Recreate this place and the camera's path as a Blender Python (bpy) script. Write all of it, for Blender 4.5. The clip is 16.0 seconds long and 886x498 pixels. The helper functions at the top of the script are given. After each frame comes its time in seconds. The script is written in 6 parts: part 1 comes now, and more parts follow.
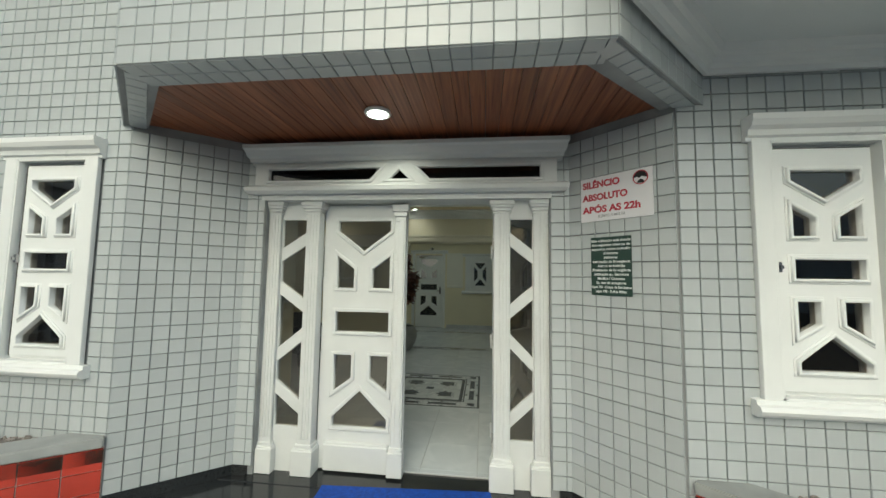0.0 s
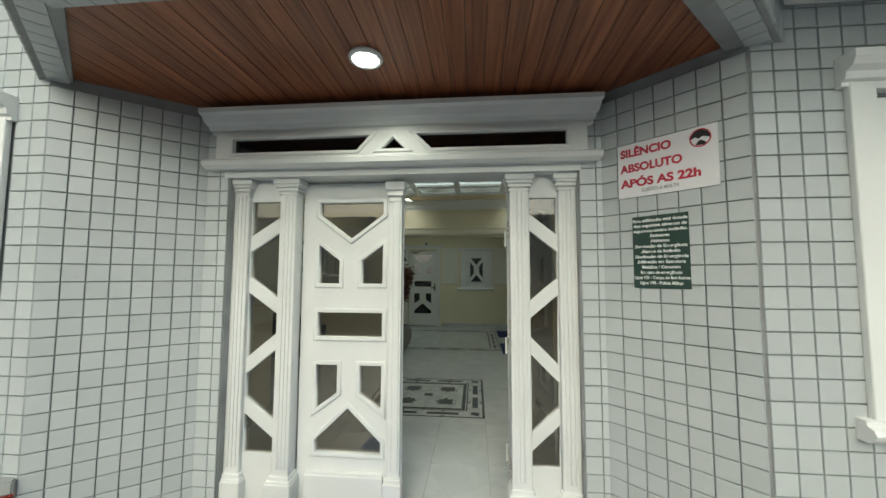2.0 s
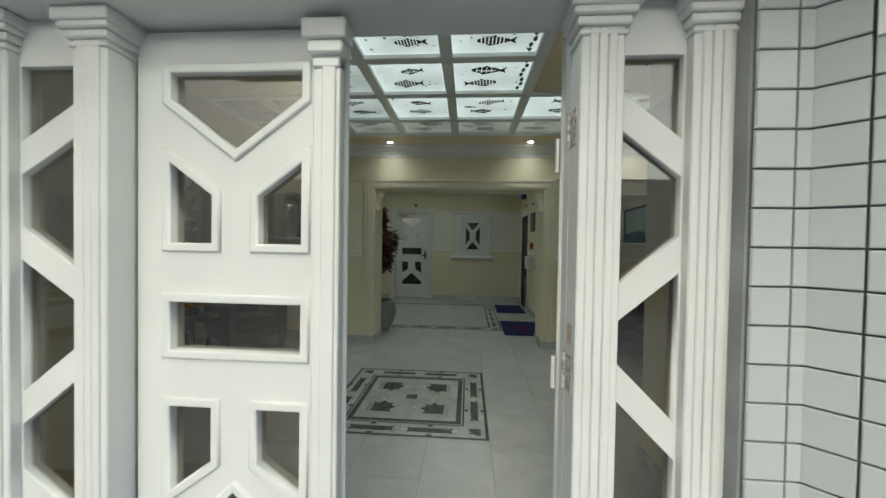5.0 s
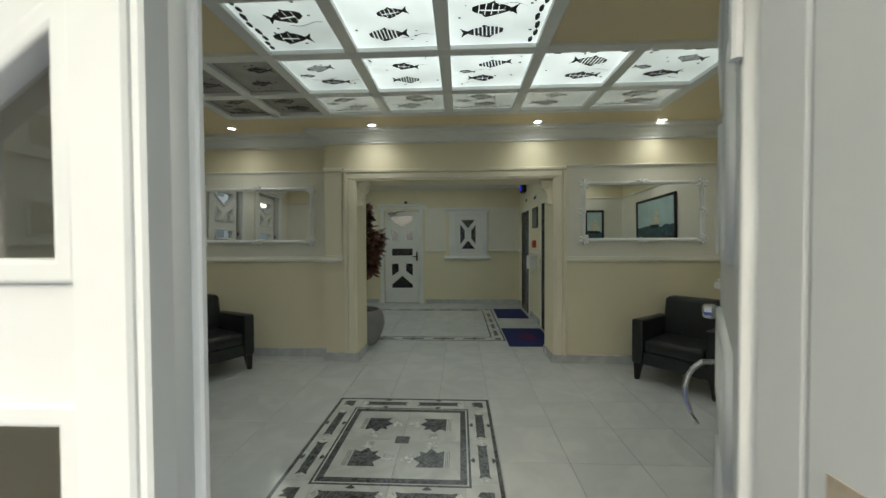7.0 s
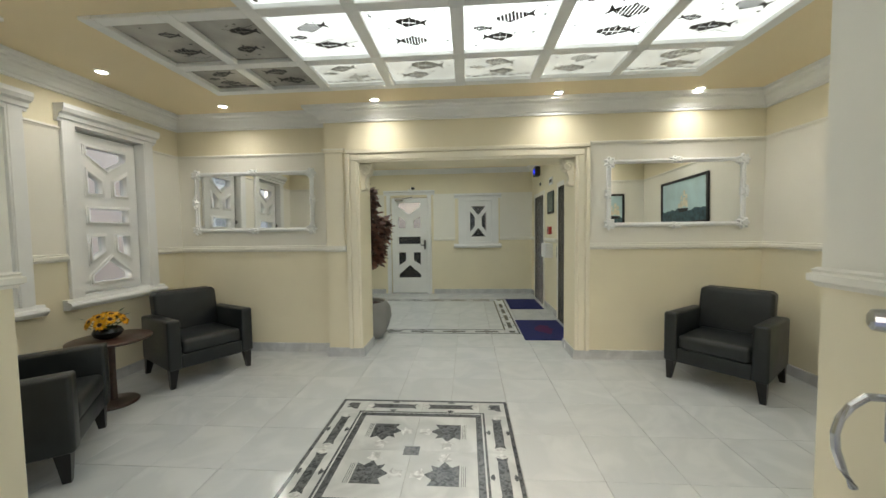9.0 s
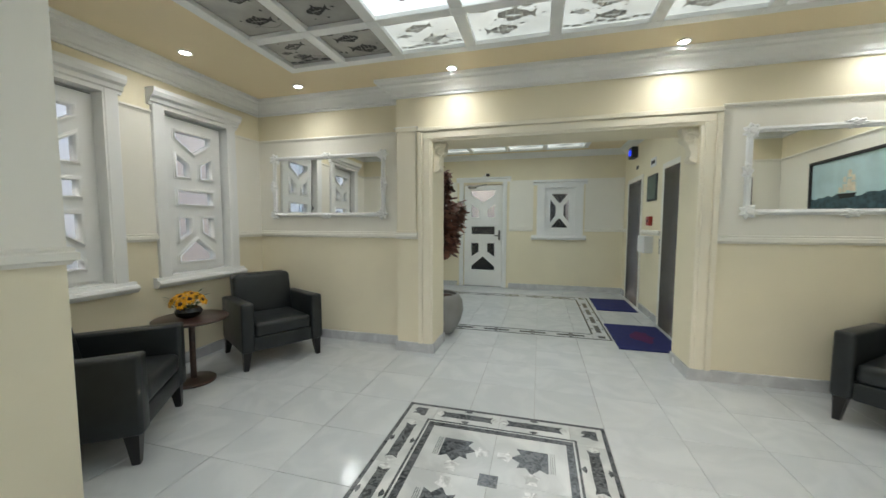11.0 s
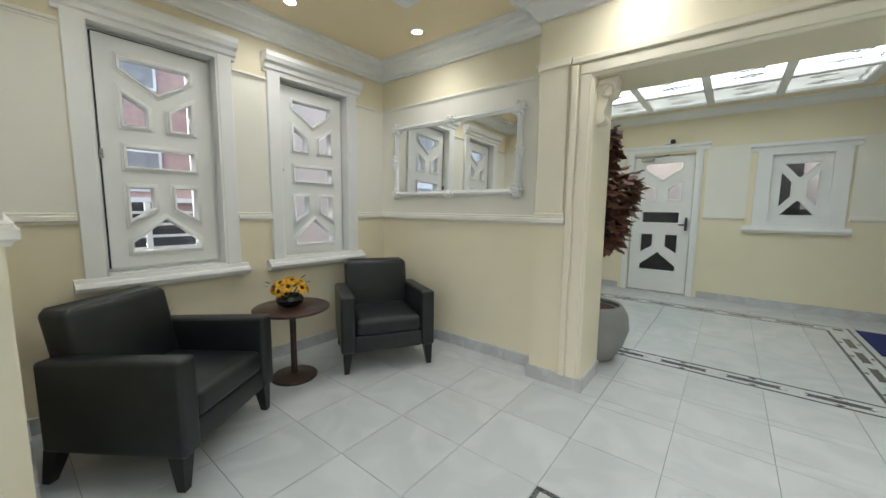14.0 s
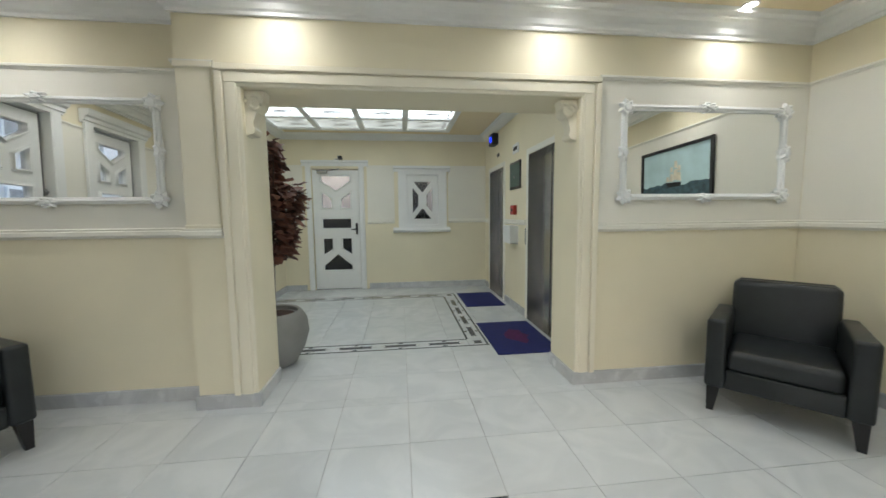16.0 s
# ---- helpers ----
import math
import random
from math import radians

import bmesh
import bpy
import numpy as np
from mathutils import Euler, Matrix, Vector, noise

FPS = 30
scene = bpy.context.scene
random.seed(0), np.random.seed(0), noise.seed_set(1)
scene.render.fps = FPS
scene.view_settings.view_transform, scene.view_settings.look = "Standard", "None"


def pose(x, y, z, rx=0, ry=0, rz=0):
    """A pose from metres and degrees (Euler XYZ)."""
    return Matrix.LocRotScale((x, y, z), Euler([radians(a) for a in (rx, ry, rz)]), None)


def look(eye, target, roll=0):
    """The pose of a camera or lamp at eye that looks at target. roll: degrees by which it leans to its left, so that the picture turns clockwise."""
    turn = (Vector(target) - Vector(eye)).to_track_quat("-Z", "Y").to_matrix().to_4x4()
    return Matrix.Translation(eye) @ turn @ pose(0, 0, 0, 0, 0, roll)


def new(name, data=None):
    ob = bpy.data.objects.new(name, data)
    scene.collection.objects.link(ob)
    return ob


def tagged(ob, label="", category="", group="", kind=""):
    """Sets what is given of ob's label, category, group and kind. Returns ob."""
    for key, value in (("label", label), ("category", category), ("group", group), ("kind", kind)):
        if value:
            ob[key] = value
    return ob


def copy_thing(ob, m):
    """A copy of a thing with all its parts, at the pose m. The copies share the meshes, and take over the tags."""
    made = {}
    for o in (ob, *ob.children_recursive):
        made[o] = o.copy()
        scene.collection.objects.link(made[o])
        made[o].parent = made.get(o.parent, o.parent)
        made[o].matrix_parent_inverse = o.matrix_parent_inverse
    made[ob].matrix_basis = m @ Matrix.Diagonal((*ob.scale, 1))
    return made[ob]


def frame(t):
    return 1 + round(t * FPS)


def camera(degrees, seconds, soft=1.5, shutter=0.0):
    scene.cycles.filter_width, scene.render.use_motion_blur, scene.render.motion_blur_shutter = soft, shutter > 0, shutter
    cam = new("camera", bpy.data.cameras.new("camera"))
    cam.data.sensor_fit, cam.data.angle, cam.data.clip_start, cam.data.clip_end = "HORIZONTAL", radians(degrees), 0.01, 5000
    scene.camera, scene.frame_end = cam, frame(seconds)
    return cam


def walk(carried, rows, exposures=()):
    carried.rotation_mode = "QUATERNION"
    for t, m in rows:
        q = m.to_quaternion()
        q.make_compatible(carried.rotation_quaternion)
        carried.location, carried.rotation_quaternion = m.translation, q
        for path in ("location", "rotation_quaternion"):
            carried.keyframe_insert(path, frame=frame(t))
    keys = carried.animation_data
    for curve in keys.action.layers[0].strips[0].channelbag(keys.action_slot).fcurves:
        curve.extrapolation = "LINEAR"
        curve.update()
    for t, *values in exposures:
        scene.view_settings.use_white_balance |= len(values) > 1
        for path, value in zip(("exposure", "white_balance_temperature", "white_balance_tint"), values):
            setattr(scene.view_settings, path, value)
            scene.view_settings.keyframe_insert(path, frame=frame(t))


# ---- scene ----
cam = camera(102.2, 16.0, 1.5, 0.3)
PATH = [
    (0, (0.256, 0.180, 1.516), (0.029, 2.161, 1.670), 0.9),
    (0.5, (0.215, 0.246, 1.511), (0.032, 2.234, 1.628), 0.6),
    (1, (0.164, 0.326, 1.506), (0.016, 2.318, 1.623), -0.6),
    (1.5, (0.138, 0.462, 1.479), (0.006, 2.456, 1.564), 0),
    (2, (0.116, 0.664, 1.479), (-0.063, 2.651, 1.619), 0.2),
    (2.5, (0.095, 0.863, 1.457), (-0.087, 2.854, 1.504), 0.3),
    (3, (0.030, 1.101, 1.456), (-0.056, 3.096, 1.568), -0.2),
    (3.5, (0.007, 1.299, 1.435), (-0.041, 3.298, 1.481), 0.7),
    (4, (0.024, 1.503, 1.435), (-0.086, 3.498, 1.512), 0.9),
    (4.2, (0.028, 1.580, 1.433), (-0.115, 3.575, 1.453), 1),
    (6.3, (0.033, 2.366, 1.424), (-0.082, 4.362, 1.370), 0.5),
    (6.5, (0.025, 2.429, 1.422), (-0.095, 4.424, 1.374), 0.1),
    (7, (-0.037, 2.604, 1.431), (-0.132, 4.601, 1.391), -0.3),
    (7.5, (-0.067, 2.717, 1.422), (-0.072, 4.717, 1.382), -0.6),
    (8, (-0.068, 2.793, 1.412), (-0.084, 4.792, 1.376), -0.1),
    (8.5, (-0.069, 2.876, 1.405), (-0.134, 4.874, 1.350), -0.4),
    (8.7, (-0.074, 2.903, 1.408), (-0.170, 4.899, 1.326), -0.6),
    (11, (-0.222, 3.360, 1.351), (-0.743, 5.286, 1.206), 0.1),
    (11.5, (-0.238, 3.527, 1.337), (-0.975, 5.383, 1.224), 0.7),
    (12, (-0.254, 3.687, 1.321), (-1.213, 5.433, 1.148), 1.6),
    (12.5, (-0.334, 3.866, 1.317), (-1.397, 5.551, 1.137), 1.9),
    (13, (-0.439, 4.021, 1.305), (-1.501, 5.704, 1.106), 1),
    (13.5, (-0.502, 4.171, 1.290), (-1.745, 5.723, 1.069), 1),
    (14, (-0.517, 4.321, 1.298), (-1.758, 5.873, 1.074), 0.6),
    (14.5, (-0.469, 4.372, 1.336), (-1.346, 6.153, 1.094), -1.2),
    (15, (-0.397, 4.358, 1.350), (-0.826, 6.299, 1.133), -1.7),
    (15.5, (-0.340, 4.351, 1.335), (-0.335, 6.340, 1.124), -1.3),
    (16, (-0.262, 4.298, 1.320), (-0.028, 6.276, 1.133), -0.6),
]
EXPO = [(0, 0.42, 6400, -4), (2.5, 0.55, 6400, -4), (4.2, 0.6, 6350, -3), (6.3, 0.78, 6200, 0), (7.0, 1.05, 6450, 1), (7.5, 1.42, 6650, 3), (8.5, 2.08, 6750, 8), (11, 2.2, 6200, 9), (13, 2.33, 6150, 9), (14.5, 2.4, 6150, 10), (16, 2.2, 6150, 10)]
walk(cam, [(t, look(eye, target, roll)) for t, eye, target, roll in PATH], EXPO)

# ---- light ----
world = bpy.data.worlds.new("sky")
scene.world = world
world.use_nodes = True
_n = world.node_tree.nodes
_sky = _n.new("ShaderNodeTexSky")
_sky.sky_type, _sky.sun_disc = "NISHITA", False
_sky.sun_elevation, _sky.sun_rotation = radians(34), radians(191)
_sky.dust_density = 4.0
world.node_tree.links.new(_sky.outputs[0], _n["Background"].inputs[0])
_n["Background"].inputs[1].default_value = 0.095
sun = new("sun", bpy.data.lights.new("sun", "SUN"))
sun.data.energy, sun.data.angle, sun.data.color = 0.9, radians(60), (1.0, 0.97, 0.93)
sun.matrix_basis = look((0, 0, 0), (-0.16, 0.80, -0.55))

# plan
CX = -0.415                      # middle of the entrance
WL, WR = -3.5, 2.94              # lobby side walls
FAR_L, FAR_R = 7.0, 6.86         # far wall, both sides of the portal
FRONT = 4.33                     # inner face of the front blocks
FOY_L, FOY_R = -2.03, 1.2        # foyer sides
CEIL = 2.75
HALL_L, HALL_R, HALL_B = -2.3, 1.32, 10.875
OUT = 2.31                       # outer face of the front wall
DOOR = 2.98


# ---- materials ----
def nodes(name):
    m = bpy.data.materials.new(name)
    m.use_nodes = True
    t = m.node_tree
    return m, t, t.nodes["Principled BSDF"]


def mat(name, col, rough=0.5, metal=0.0, var=0.08, scale=6.0, bump=0.0, bscale=60.0, rand=0.0, coat=0.0, stain=0.0, island=0.0, spec=0.5):
    m, t, b = nodes(name)
    N, L = t.nodes, t.links
    b.inputs["Roughness"].default_value, b.inputs["Metallic"].default_value = rough, metal
    b.inputs["Coat Weight"].default_value = coat
    b.inputs["Specular IOR Level"].default_value = spec
    tc = N.new("ShaderNodeTexCoord")
    n1 = N.new("ShaderNodeTexNoise")
    n1.inputs["Scale"].default_value, n1.inputs["Detail"].default_value = scale, 6
    L.new(tc.outputs["Object"], n1.inputs["Vector"])
    ramp = N.new("ShaderNodeMapRange")
    ramp.inputs[1].default_value, ramp.inputs[2].default_value = 0.3, 0.7
    ramp.inputs[3].default_value, ramp.inputs[4].default_value = 1 - var, 1 + var
    L.new(n1.outputs["Fac"], ramp.inputs[0])
    val = ramp.outputs[0]
    if rand or island:
        src = N.new("ShaderNodeObjectInfo").outputs["Random"] if rand else N.new("ShaderNodeNewGeometry").outputs["Random Per Island"]
        r2 = N.new("ShaderNodeMapRange")
        k = rand or island
        r2.inputs[3].default_value, r2.inputs[4].default_value = 1 - k, 1 + k
        L.new(src, r2.inputs[0])
        mul = N.new("ShaderNodeMath")
        mul.operation = "MULTIPLY"
        L.new(val, mul.inputs[0])
        L.new(r2.outputs[0], mul.inputs[1])
        val = mul.outputs[0]
    if stain:
        n3 = N.new("ShaderNodeTexNoise")
        n3.inputs["Scale"].default_value, n3.inputs["Detail"].default_value = 1.3, 8
        L.new(tc.outputs["Object"], n3.inputs["Vector"])
        r3 = N.new("ShaderNodeMapRange")
        r3.inputs[1].default_value, r3.inputs[2].default_value = 0.5, 0.75
        r3.inputs[3].default_value, r3.inputs[4].default_value = 1, 1 - stain
        L.new(n3.outputs["Fac"], r3.inputs[0])
        mul = N.new("ShaderNodeMath")
        mul.operation = "MULTIPLY"
        L.new(val, mul.inputs[0])
        L.new(r3.outputs[0], mul.inputs[1])
        val = mul.outputs[0]
    sc = N.new("ShaderNodeVectorMath")
    sc.operation = "SCALE"
    sc.inputs[0].default_value = col
    L.new(val, sc.inputs["Scale"])
    L.new(sc.outputs[0], b.inputs["Base Color"])
    rr = N.new("ShaderNodeMapRange")
    rr.inputs[3].default_value, rr.inputs[4].default_value = max(0.02, rough - 0.06), min(1, rough + 0.06)
    L.new(n1.outputs["Fac"], rr.inputs[0])
    L.new(rr.outputs[0], b.inputs["Roughness"])
    if bump:
        n2 = N.new("ShaderNodeTexNoise")
        n2.inputs["Scale"].default_value, n2.inputs["Detail"].default_value = bscale, 4
        L.new(tc.outputs["Object"], n2.inputs["Vector"])
        bp = N.new("ShaderNodeBump")
        bp.inputs["Strength"].default_value, bp.inputs["Distance"].default_value = bump, 0.002
        L.new(n2.outputs["Fac"], bp.inputs["Height"])
        L.new(bp.outputs[0], b.inputs["Normal"])
    return m


def marble_mat(name, col, vein, rough, rand=0.04, scale=2.5, amount=0.5):
    m, t, b = nodes(name)
    N, L = t.nodes, t.links
    tc, oi = N.new("ShaderNodeTexCoord"), N.new("ShaderNodeObjectInfo")
    off = N.new("ShaderNodeVectorMath")
    off.operation = "MULTIPLY_ADD"
    off.inputs[1].default_value = (37, 53, 11)
    comb = N.new("ShaderNodeCombineXYZ")
    for k in range(3):
        L.new(oi.outputs["Random"], comb.inputs[k])
    L.new(comb.outputs[0], off.inputs[0])
    L.new(tc.outputs["Object"], off.inputs[2])
    n1 = N.new("ShaderNodeTexNoise")
    n1.inputs["Scale"].default_value, n1.inputs["Detail"].default_value, n1.inputs["Distortion"].default_value = scale, 9, 1.6
    L.new(off.outputs[0], n1.inputs["Vector"])
    ramp = N.new("ShaderNodeValToRGB")
    ramp.color_ramp.elements[0].position, ramp.color_ramp.elements[0].color = 0.42, (*vein, 1)
    ramp.color_ramp.elements[1].position, ramp.color_ramp.elements[1].color = 0.42 + amount * 0.4, (*col, 1)
    L.new(n1.outputs["Fac"], ramp.inputs[0])
    r2 = N.new("ShaderNodeMapRange")
    r2.inputs[3].default_value, r2.inputs[4].default_value = 1 - rand, 1 + rand
    L.new(oi.outputs["Random"], r2.inputs[0])
    sc = N.new("ShaderNodeVectorMath")
    sc.operation = "SCALE"
    L.new(ramp.outputs[0], sc.inputs[0])
    L.new(r2.outputs[0], sc.inputs["Scale"])
    L.new(sc.outputs[0], b.inputs["Base Color"])
    n2 = N.new("ShaderNodeTexNoise")
    n2.inputs["Scale"].default_value = 7
    L.new(tc.outputs["Object"], n2.inputs["Vector"])
    rr = N.new("ShaderNodeMapRange")
    rr.inputs[3].default_value, rr.inputs[4].default_value = rough * 0.75, rough * 1.3
    L.new(n2.outputs["Fac"], rr.inputs[0])
    L.new(rr.outputs[0], b.inputs["Roughness"])
    return m


def wood_mat(name, c0, c1, rough=0.4, axis=0, stretch=14.0, rand=0.15):
    m, t, b = nodes(name)
    N, L = t.nodes, t.links
    tc, oi = N.new("ShaderNodeTexCoord"), N.new("ShaderNodeObjectInfo")
    mp = N.new("ShaderNodeMapping")
    s = [stretch * 3] * 3
    s[axis] = 1.6
    mp.inputs["Scale"].default_value = s
    L.new(tc.outputs["Object"], mp.inputs["Vector"])
    L.new(oi.outputs["Random"], mp.inputs["Location"])
    n1 = N.new("ShaderNodeTexNoise")
    n1.inputs["Scale"].default_value, n1.inputs["Detail"].default_value, n1.inputs["Distortion"].default_value = 1.0, 7, 0.8
    L.new(mp.outputs[0], n1.inputs["Vector"])
    ramp = N.new("ShaderNodeValToRGB")
    ramp.color_ramp.elements[0].position, ramp.color_ramp.elements[0].color = 0.3, (*c0, 1)
    ramp.color_ramp.elements[1].position, ramp.color_ramp.elements[1].color = 0.7, (*c1, 1)
    L.new(n1.outputs["Fac"], ramp.inputs[0])
    r2 = N.new("ShaderNodeMapRange")
    r2.inputs[3].default_value, r2.inputs[4].default_value = 1 - rand, 1 + rand
    L.new(oi.outputs["Random"], r2.inputs[0])
    sc = N.new("ShaderNodeVectorMath")
    sc.operation = "SCALE"
    L.new(ramp.outputs[0], sc.inputs[0])
    L.new(r2.outputs[0], sc.inputs["Scale"])
    L.new(sc.outputs[0], b.inputs["Base Color"])
    b.inputs["Roughness"].default_value = rough
    return m


def glow_mat(name, col, strength, var=0.0):
    m, t, b = nodes(name)
    b.inputs["Base Color"].default_value = (*col, 1)
    b.inputs["Roughness"].default_value = 0.25
    b.inputs["Emission Color"].default_value = (*col, 1)
    b.inputs["Emission Strength"].default_value = strength
    if var:
        N, L = t.nodes, t.links
        tc, n1, r = N.new("ShaderNodeTexCoord"), N.new("ShaderNodeTexNoise"), N.new("ShaderNodeMapRange")
        n1.inputs["Scale"].default_value = 2.2
        L.new(tc.outputs["Object"], n1.inputs["Vector"])
        r.inputs[1].default_value, r.inputs[2].default_value = 0.3, 0.7
        r.inputs[3].default_value, r.inputs[4].default_value = strength * (1 - var), strength * (1 + var)
        L.new(n1.outputs["Fac"], r.inputs[0])
        L.new(r.outputs[0], b.inputs["Emission Strength"])
    return m


def glass_mat(name, tint, alpha=0.15, rough=0.02):
    """Thin pane: mostly clear, with a tint and real gloss."""
    m, t, b = nodes(name)
    N, L = t.nodes, t.links
    tr, gl, mix, fr = N.new("ShaderNodeBsdfTransparent"), N.new("ShaderNodeBsdfGlossy"), N.new("ShaderNodeMixShader"), N.new("ShaderNodeLayerWeight")
    tr.inputs[0].default_value = (*tint, 1)
    gl.inputs["Roughness"].default_value = rough
    fr.inputs["Blend"].default_value = 0.5
    pw, add = N.new("ShaderNodeMath"), N.new("ShaderNodeMath")
    pw.operation, pw.inputs[1].default_value = "POWER", 4.0
    L.new(fr.outputs["Facing"], pw.inputs[0])
    add.operation, add.inputs[1].default_value, add.inputs[2].default_value = "MULTIPLY_ADD", 0.5, alpha
    L.new(pw.outputs[0], add.inputs[0])
    L.new(add.outputs[0], mix.inputs[0])
    L.new(tr.outputs[0], mix.inputs[1])
    L.new(gl.outputs[0], mix.inputs[2])
    L.new(mix.outputs[0], N["Material Output"].inputs[0])
    return m


M_WHITE = mat("white_gloss_paint", (0.84, 0.85, 0.835), 0.3, var=0.03, scale=3, bump=0.08, bscale=25, stain=0.04)
# The entrance's white paint, darkened in colour to hold down the daylight on it.
M_WHITE_DIMMED = mat("weathered_white_paint", (0.71, 0.72, 0.705), 0.38, var=0.05, scale=3, bump=0.1, bscale=25, stain=0.07)
M_CREAM = mat("cream_wall_paint", (0.82, 0.755, 0.565), 0.6, var=0.03, scale=1.5, bump=0.12, bscale=140, stain=0.05)
M_OFFWHITE = mat("off_white_wall_paint", (0.84, 0.82, 0.735), 0.55, var=0.025, scale=1.5, bump=0.1, bscale=140, stain=0.04)
M_CASING = mat("pale_cream_casing_paint", (0.84, 0.785, 0.63), 0.5, var=0.03, scale=1.5, bump=0.1, bscale=140, stain=0.05)
M_CEIL = mat("cream_ceiling_paint", (0.82, 0.70, 0.47), 0.65, var=0.03, scale=1.2, bump=0.08, bscale=120)
M_TILE = mat("white_wall_tile", (0.49, 0.52, 0.525), 0.22, var=0.04, scale=2.0, rand=0.045, bump=0.05, bscale=30)
M_TILE_S = mat("white_wall_tile_joined", (0.49, 0.52, 0.525), 0.22, var=0.04, scale=2.0, island=0.045, bump=0.05, bscale=30)
M_GROUT = mat("grey_grout", (0.29, 0.30, 0.30), 0.9, var=0.22, scale=4, bump=0.4)
M_FLOOR = marble_mat("polished_white_floor_tile", (0.61, 0.635, 0.645), (0.55, 0.58, 0.595), 0.13, 0.03)
M_FGROUT = mat("floor_grout", (0.36, 0.36, 0.35), 0.9, var=0.2)
M_INLAY_W = marble_mat("inlay_white_marble", (0.64, 0.66, 0.65), (0.5, 0.52, 0.52), 0.14, 0.03)
M_INLAY_B = marble_mat("inlay_grey_granite", (0.035, 0.04, 0.045), (0.14, 0.15, 0.16), 0.16, 0.1, scale=28, amount=0.5)
M_INLAY_L = marble_mat("inlay_light_grey", (0.78, 0.79, 0.78), (0.42, 0.43, 0.43), 0.16, 0.05, scale=14)
M_GRANITE = mat("black_granite", (0.018, 0.02, 0.021), 0.12, var=0.4, scale=90)
M_SKIRT = marble_mat("grey_marble_skirting", (0.60, 0.61, 0.61), (0.50, 0.51, 0.52), 0.25)
M_WOOD = wood_mat("red_brown_soffit_wood", (0.14, 0.042, 0.019), (0.36, 0.13, 0.058), 0.38, axis=1)
M_DARKWOOD = wood_mat("dark_table_wood", (0.022, 0.011, 0.008), (0.065, 0.03, 0.02), 0.3, axis=0)
M_LEATHER = mat("black_leather", (0.0145, 0.0175, 0.0185), 0.36, var=0.25, scale=9, bump=0.35, bscale=160)
M_LEGS = mat("black_lacquered_leg", (0.012, 0.011, 0.011), 0.3, var=0.2)
M_GLASS = glass_mat("clear_glass", (0.96, 0.975, 0.97), 0.03)
M_GLASS_BLACK = glass_mat("dark_tinted_glass", (0.12, 0.10, 0.10), 0.05)
M_GLASS_DARK = glass_mat("brown_tinted_glass", (0.74, 0.71, 0.66), 0.08)
M_MIRROR, _t, _b = nodes("mirror")
_b.inputs["Metallic"].default_value, _b.inputs["Roughness"].default_value, _b.inputs["Base Color"].default_value = 1, 0.015, (0.86, 0.88, 0.87, 1)
M_STEEL = mat("brushed_steel", (0.40, 0.40, 0.395), 0.24, 1.0, var=0.03, scale=1.2)
M_CHROME = mat("worn_chrome", (0.5, 0.5, 0.5), 0.22, 1.0, var=0.1)
M_BLUEMAT = mat("blue_vinyl_mat", (0.008, 0.014, 0.11), 0.85, var=0.3, scale=40, bump=0.8, bscale=220)
M_BLUEMAT2 = mat("bright_blue_mat", (0.005, 0.06, 0.36), 0.85, var=0.3, scale=40, bump=0.8, bscale=220)
M_REDMARK = mat("red_mat_print", (0.075, 0.01, 0.07), 0.9, var=0.3, scale=40)
M_REDTILE = mat("red_planter_tile", (0.50, 0.05, 0.03), 0.2, var=0.12, scale=5, rand=0.08)
M_CONC = mat("grey_planter_slab", (0.36, 0.37, 0.36), 0.75, var=0.12, scale=5, bump=0.4, bscale=80, stain=0.25)
M_GRAVEL = mat("gravel", (0.26, 0.23, 0.21), 0.9, var=0.3, scale=20, island=0.5)
M_POT = mat("grey_fibre_pot", (0.25, 0.25, 0.24), 0.65, var=0.12, scale=4, bump=0.2, bscale=60)
M_SOIL = mat("soil", (0.05, 0.025, 0.018), 0.95, var=0.5, scale=30, bump=1.0)
M_LEAF = mat("red_brown_leaf", (0.21, 0.10, 0.07), 0.55, var=0.3, scale=8, island=0.55)
M_BRANCH = mat("thin_brown_branch", (0.09, 0.06, 0.04), 0.8, var=0.3)
M_PETAL = mat("yellow_petal", (0.80, 0.42, 0.012), 0.6, var=0.15, scale=20, island=0.2)
M_FLOWER_EYE = mat("dark_flower_centre", (0.05, 0.022, 0.01), 0.9, var=0.4, scale=90, bump=1.0)
M_GREEN = mat("green_leaf", (0.05, 0.09, 0.03), 0.6, var=0.3)
M_VASE = mat("black_glazed_bowl", (0.012, 0.012, 0.013), 0.18)
M_SIGN = mat("white_sign_board", (0.82, 0.81, 0.83), 0.35, var=0.02)
M_SIGN_RED = mat("red_sign_letters", (0.50, 0.03, 0.06), 0.45, var=0.06)
M_SIGN_GREY = mat("grey_sign_letters", (0.35, 0.35, 0.36), 0.5, var=0.05)
M_PLAQUE = mat("dark_green_plaque", (0.025, 0.055, 0.043), 0.4, var=0.08)
M_PLAQUE_TXT = mat("white_plaque_letters", (0.72, 0.75, 0.73), 0.5, var=0.03)
M_BLACK = mat("matt_black", (0.015, 0.015, 0.016), 0.5, var=0.2)
M_DARKROOM = mat("brown_room_paint", (0.34, 0.24, 0.15), 0.8, var=0.1)
M_YARD = mat("dark_yard_wall", (0.012, 0.012, 0.011), 0.8, var=0.3, scale=3)
M_WORN = mat("worn_beige_primer", (0.52, 0.44, 0.34), 0.7, var=0.25, scale=25, stain=0.3)
M_HINGE = mat("paint_spotted_hinge", (0.46, 0.45, 0.42), 0.45, 0.2, var=0.9, scale=55)
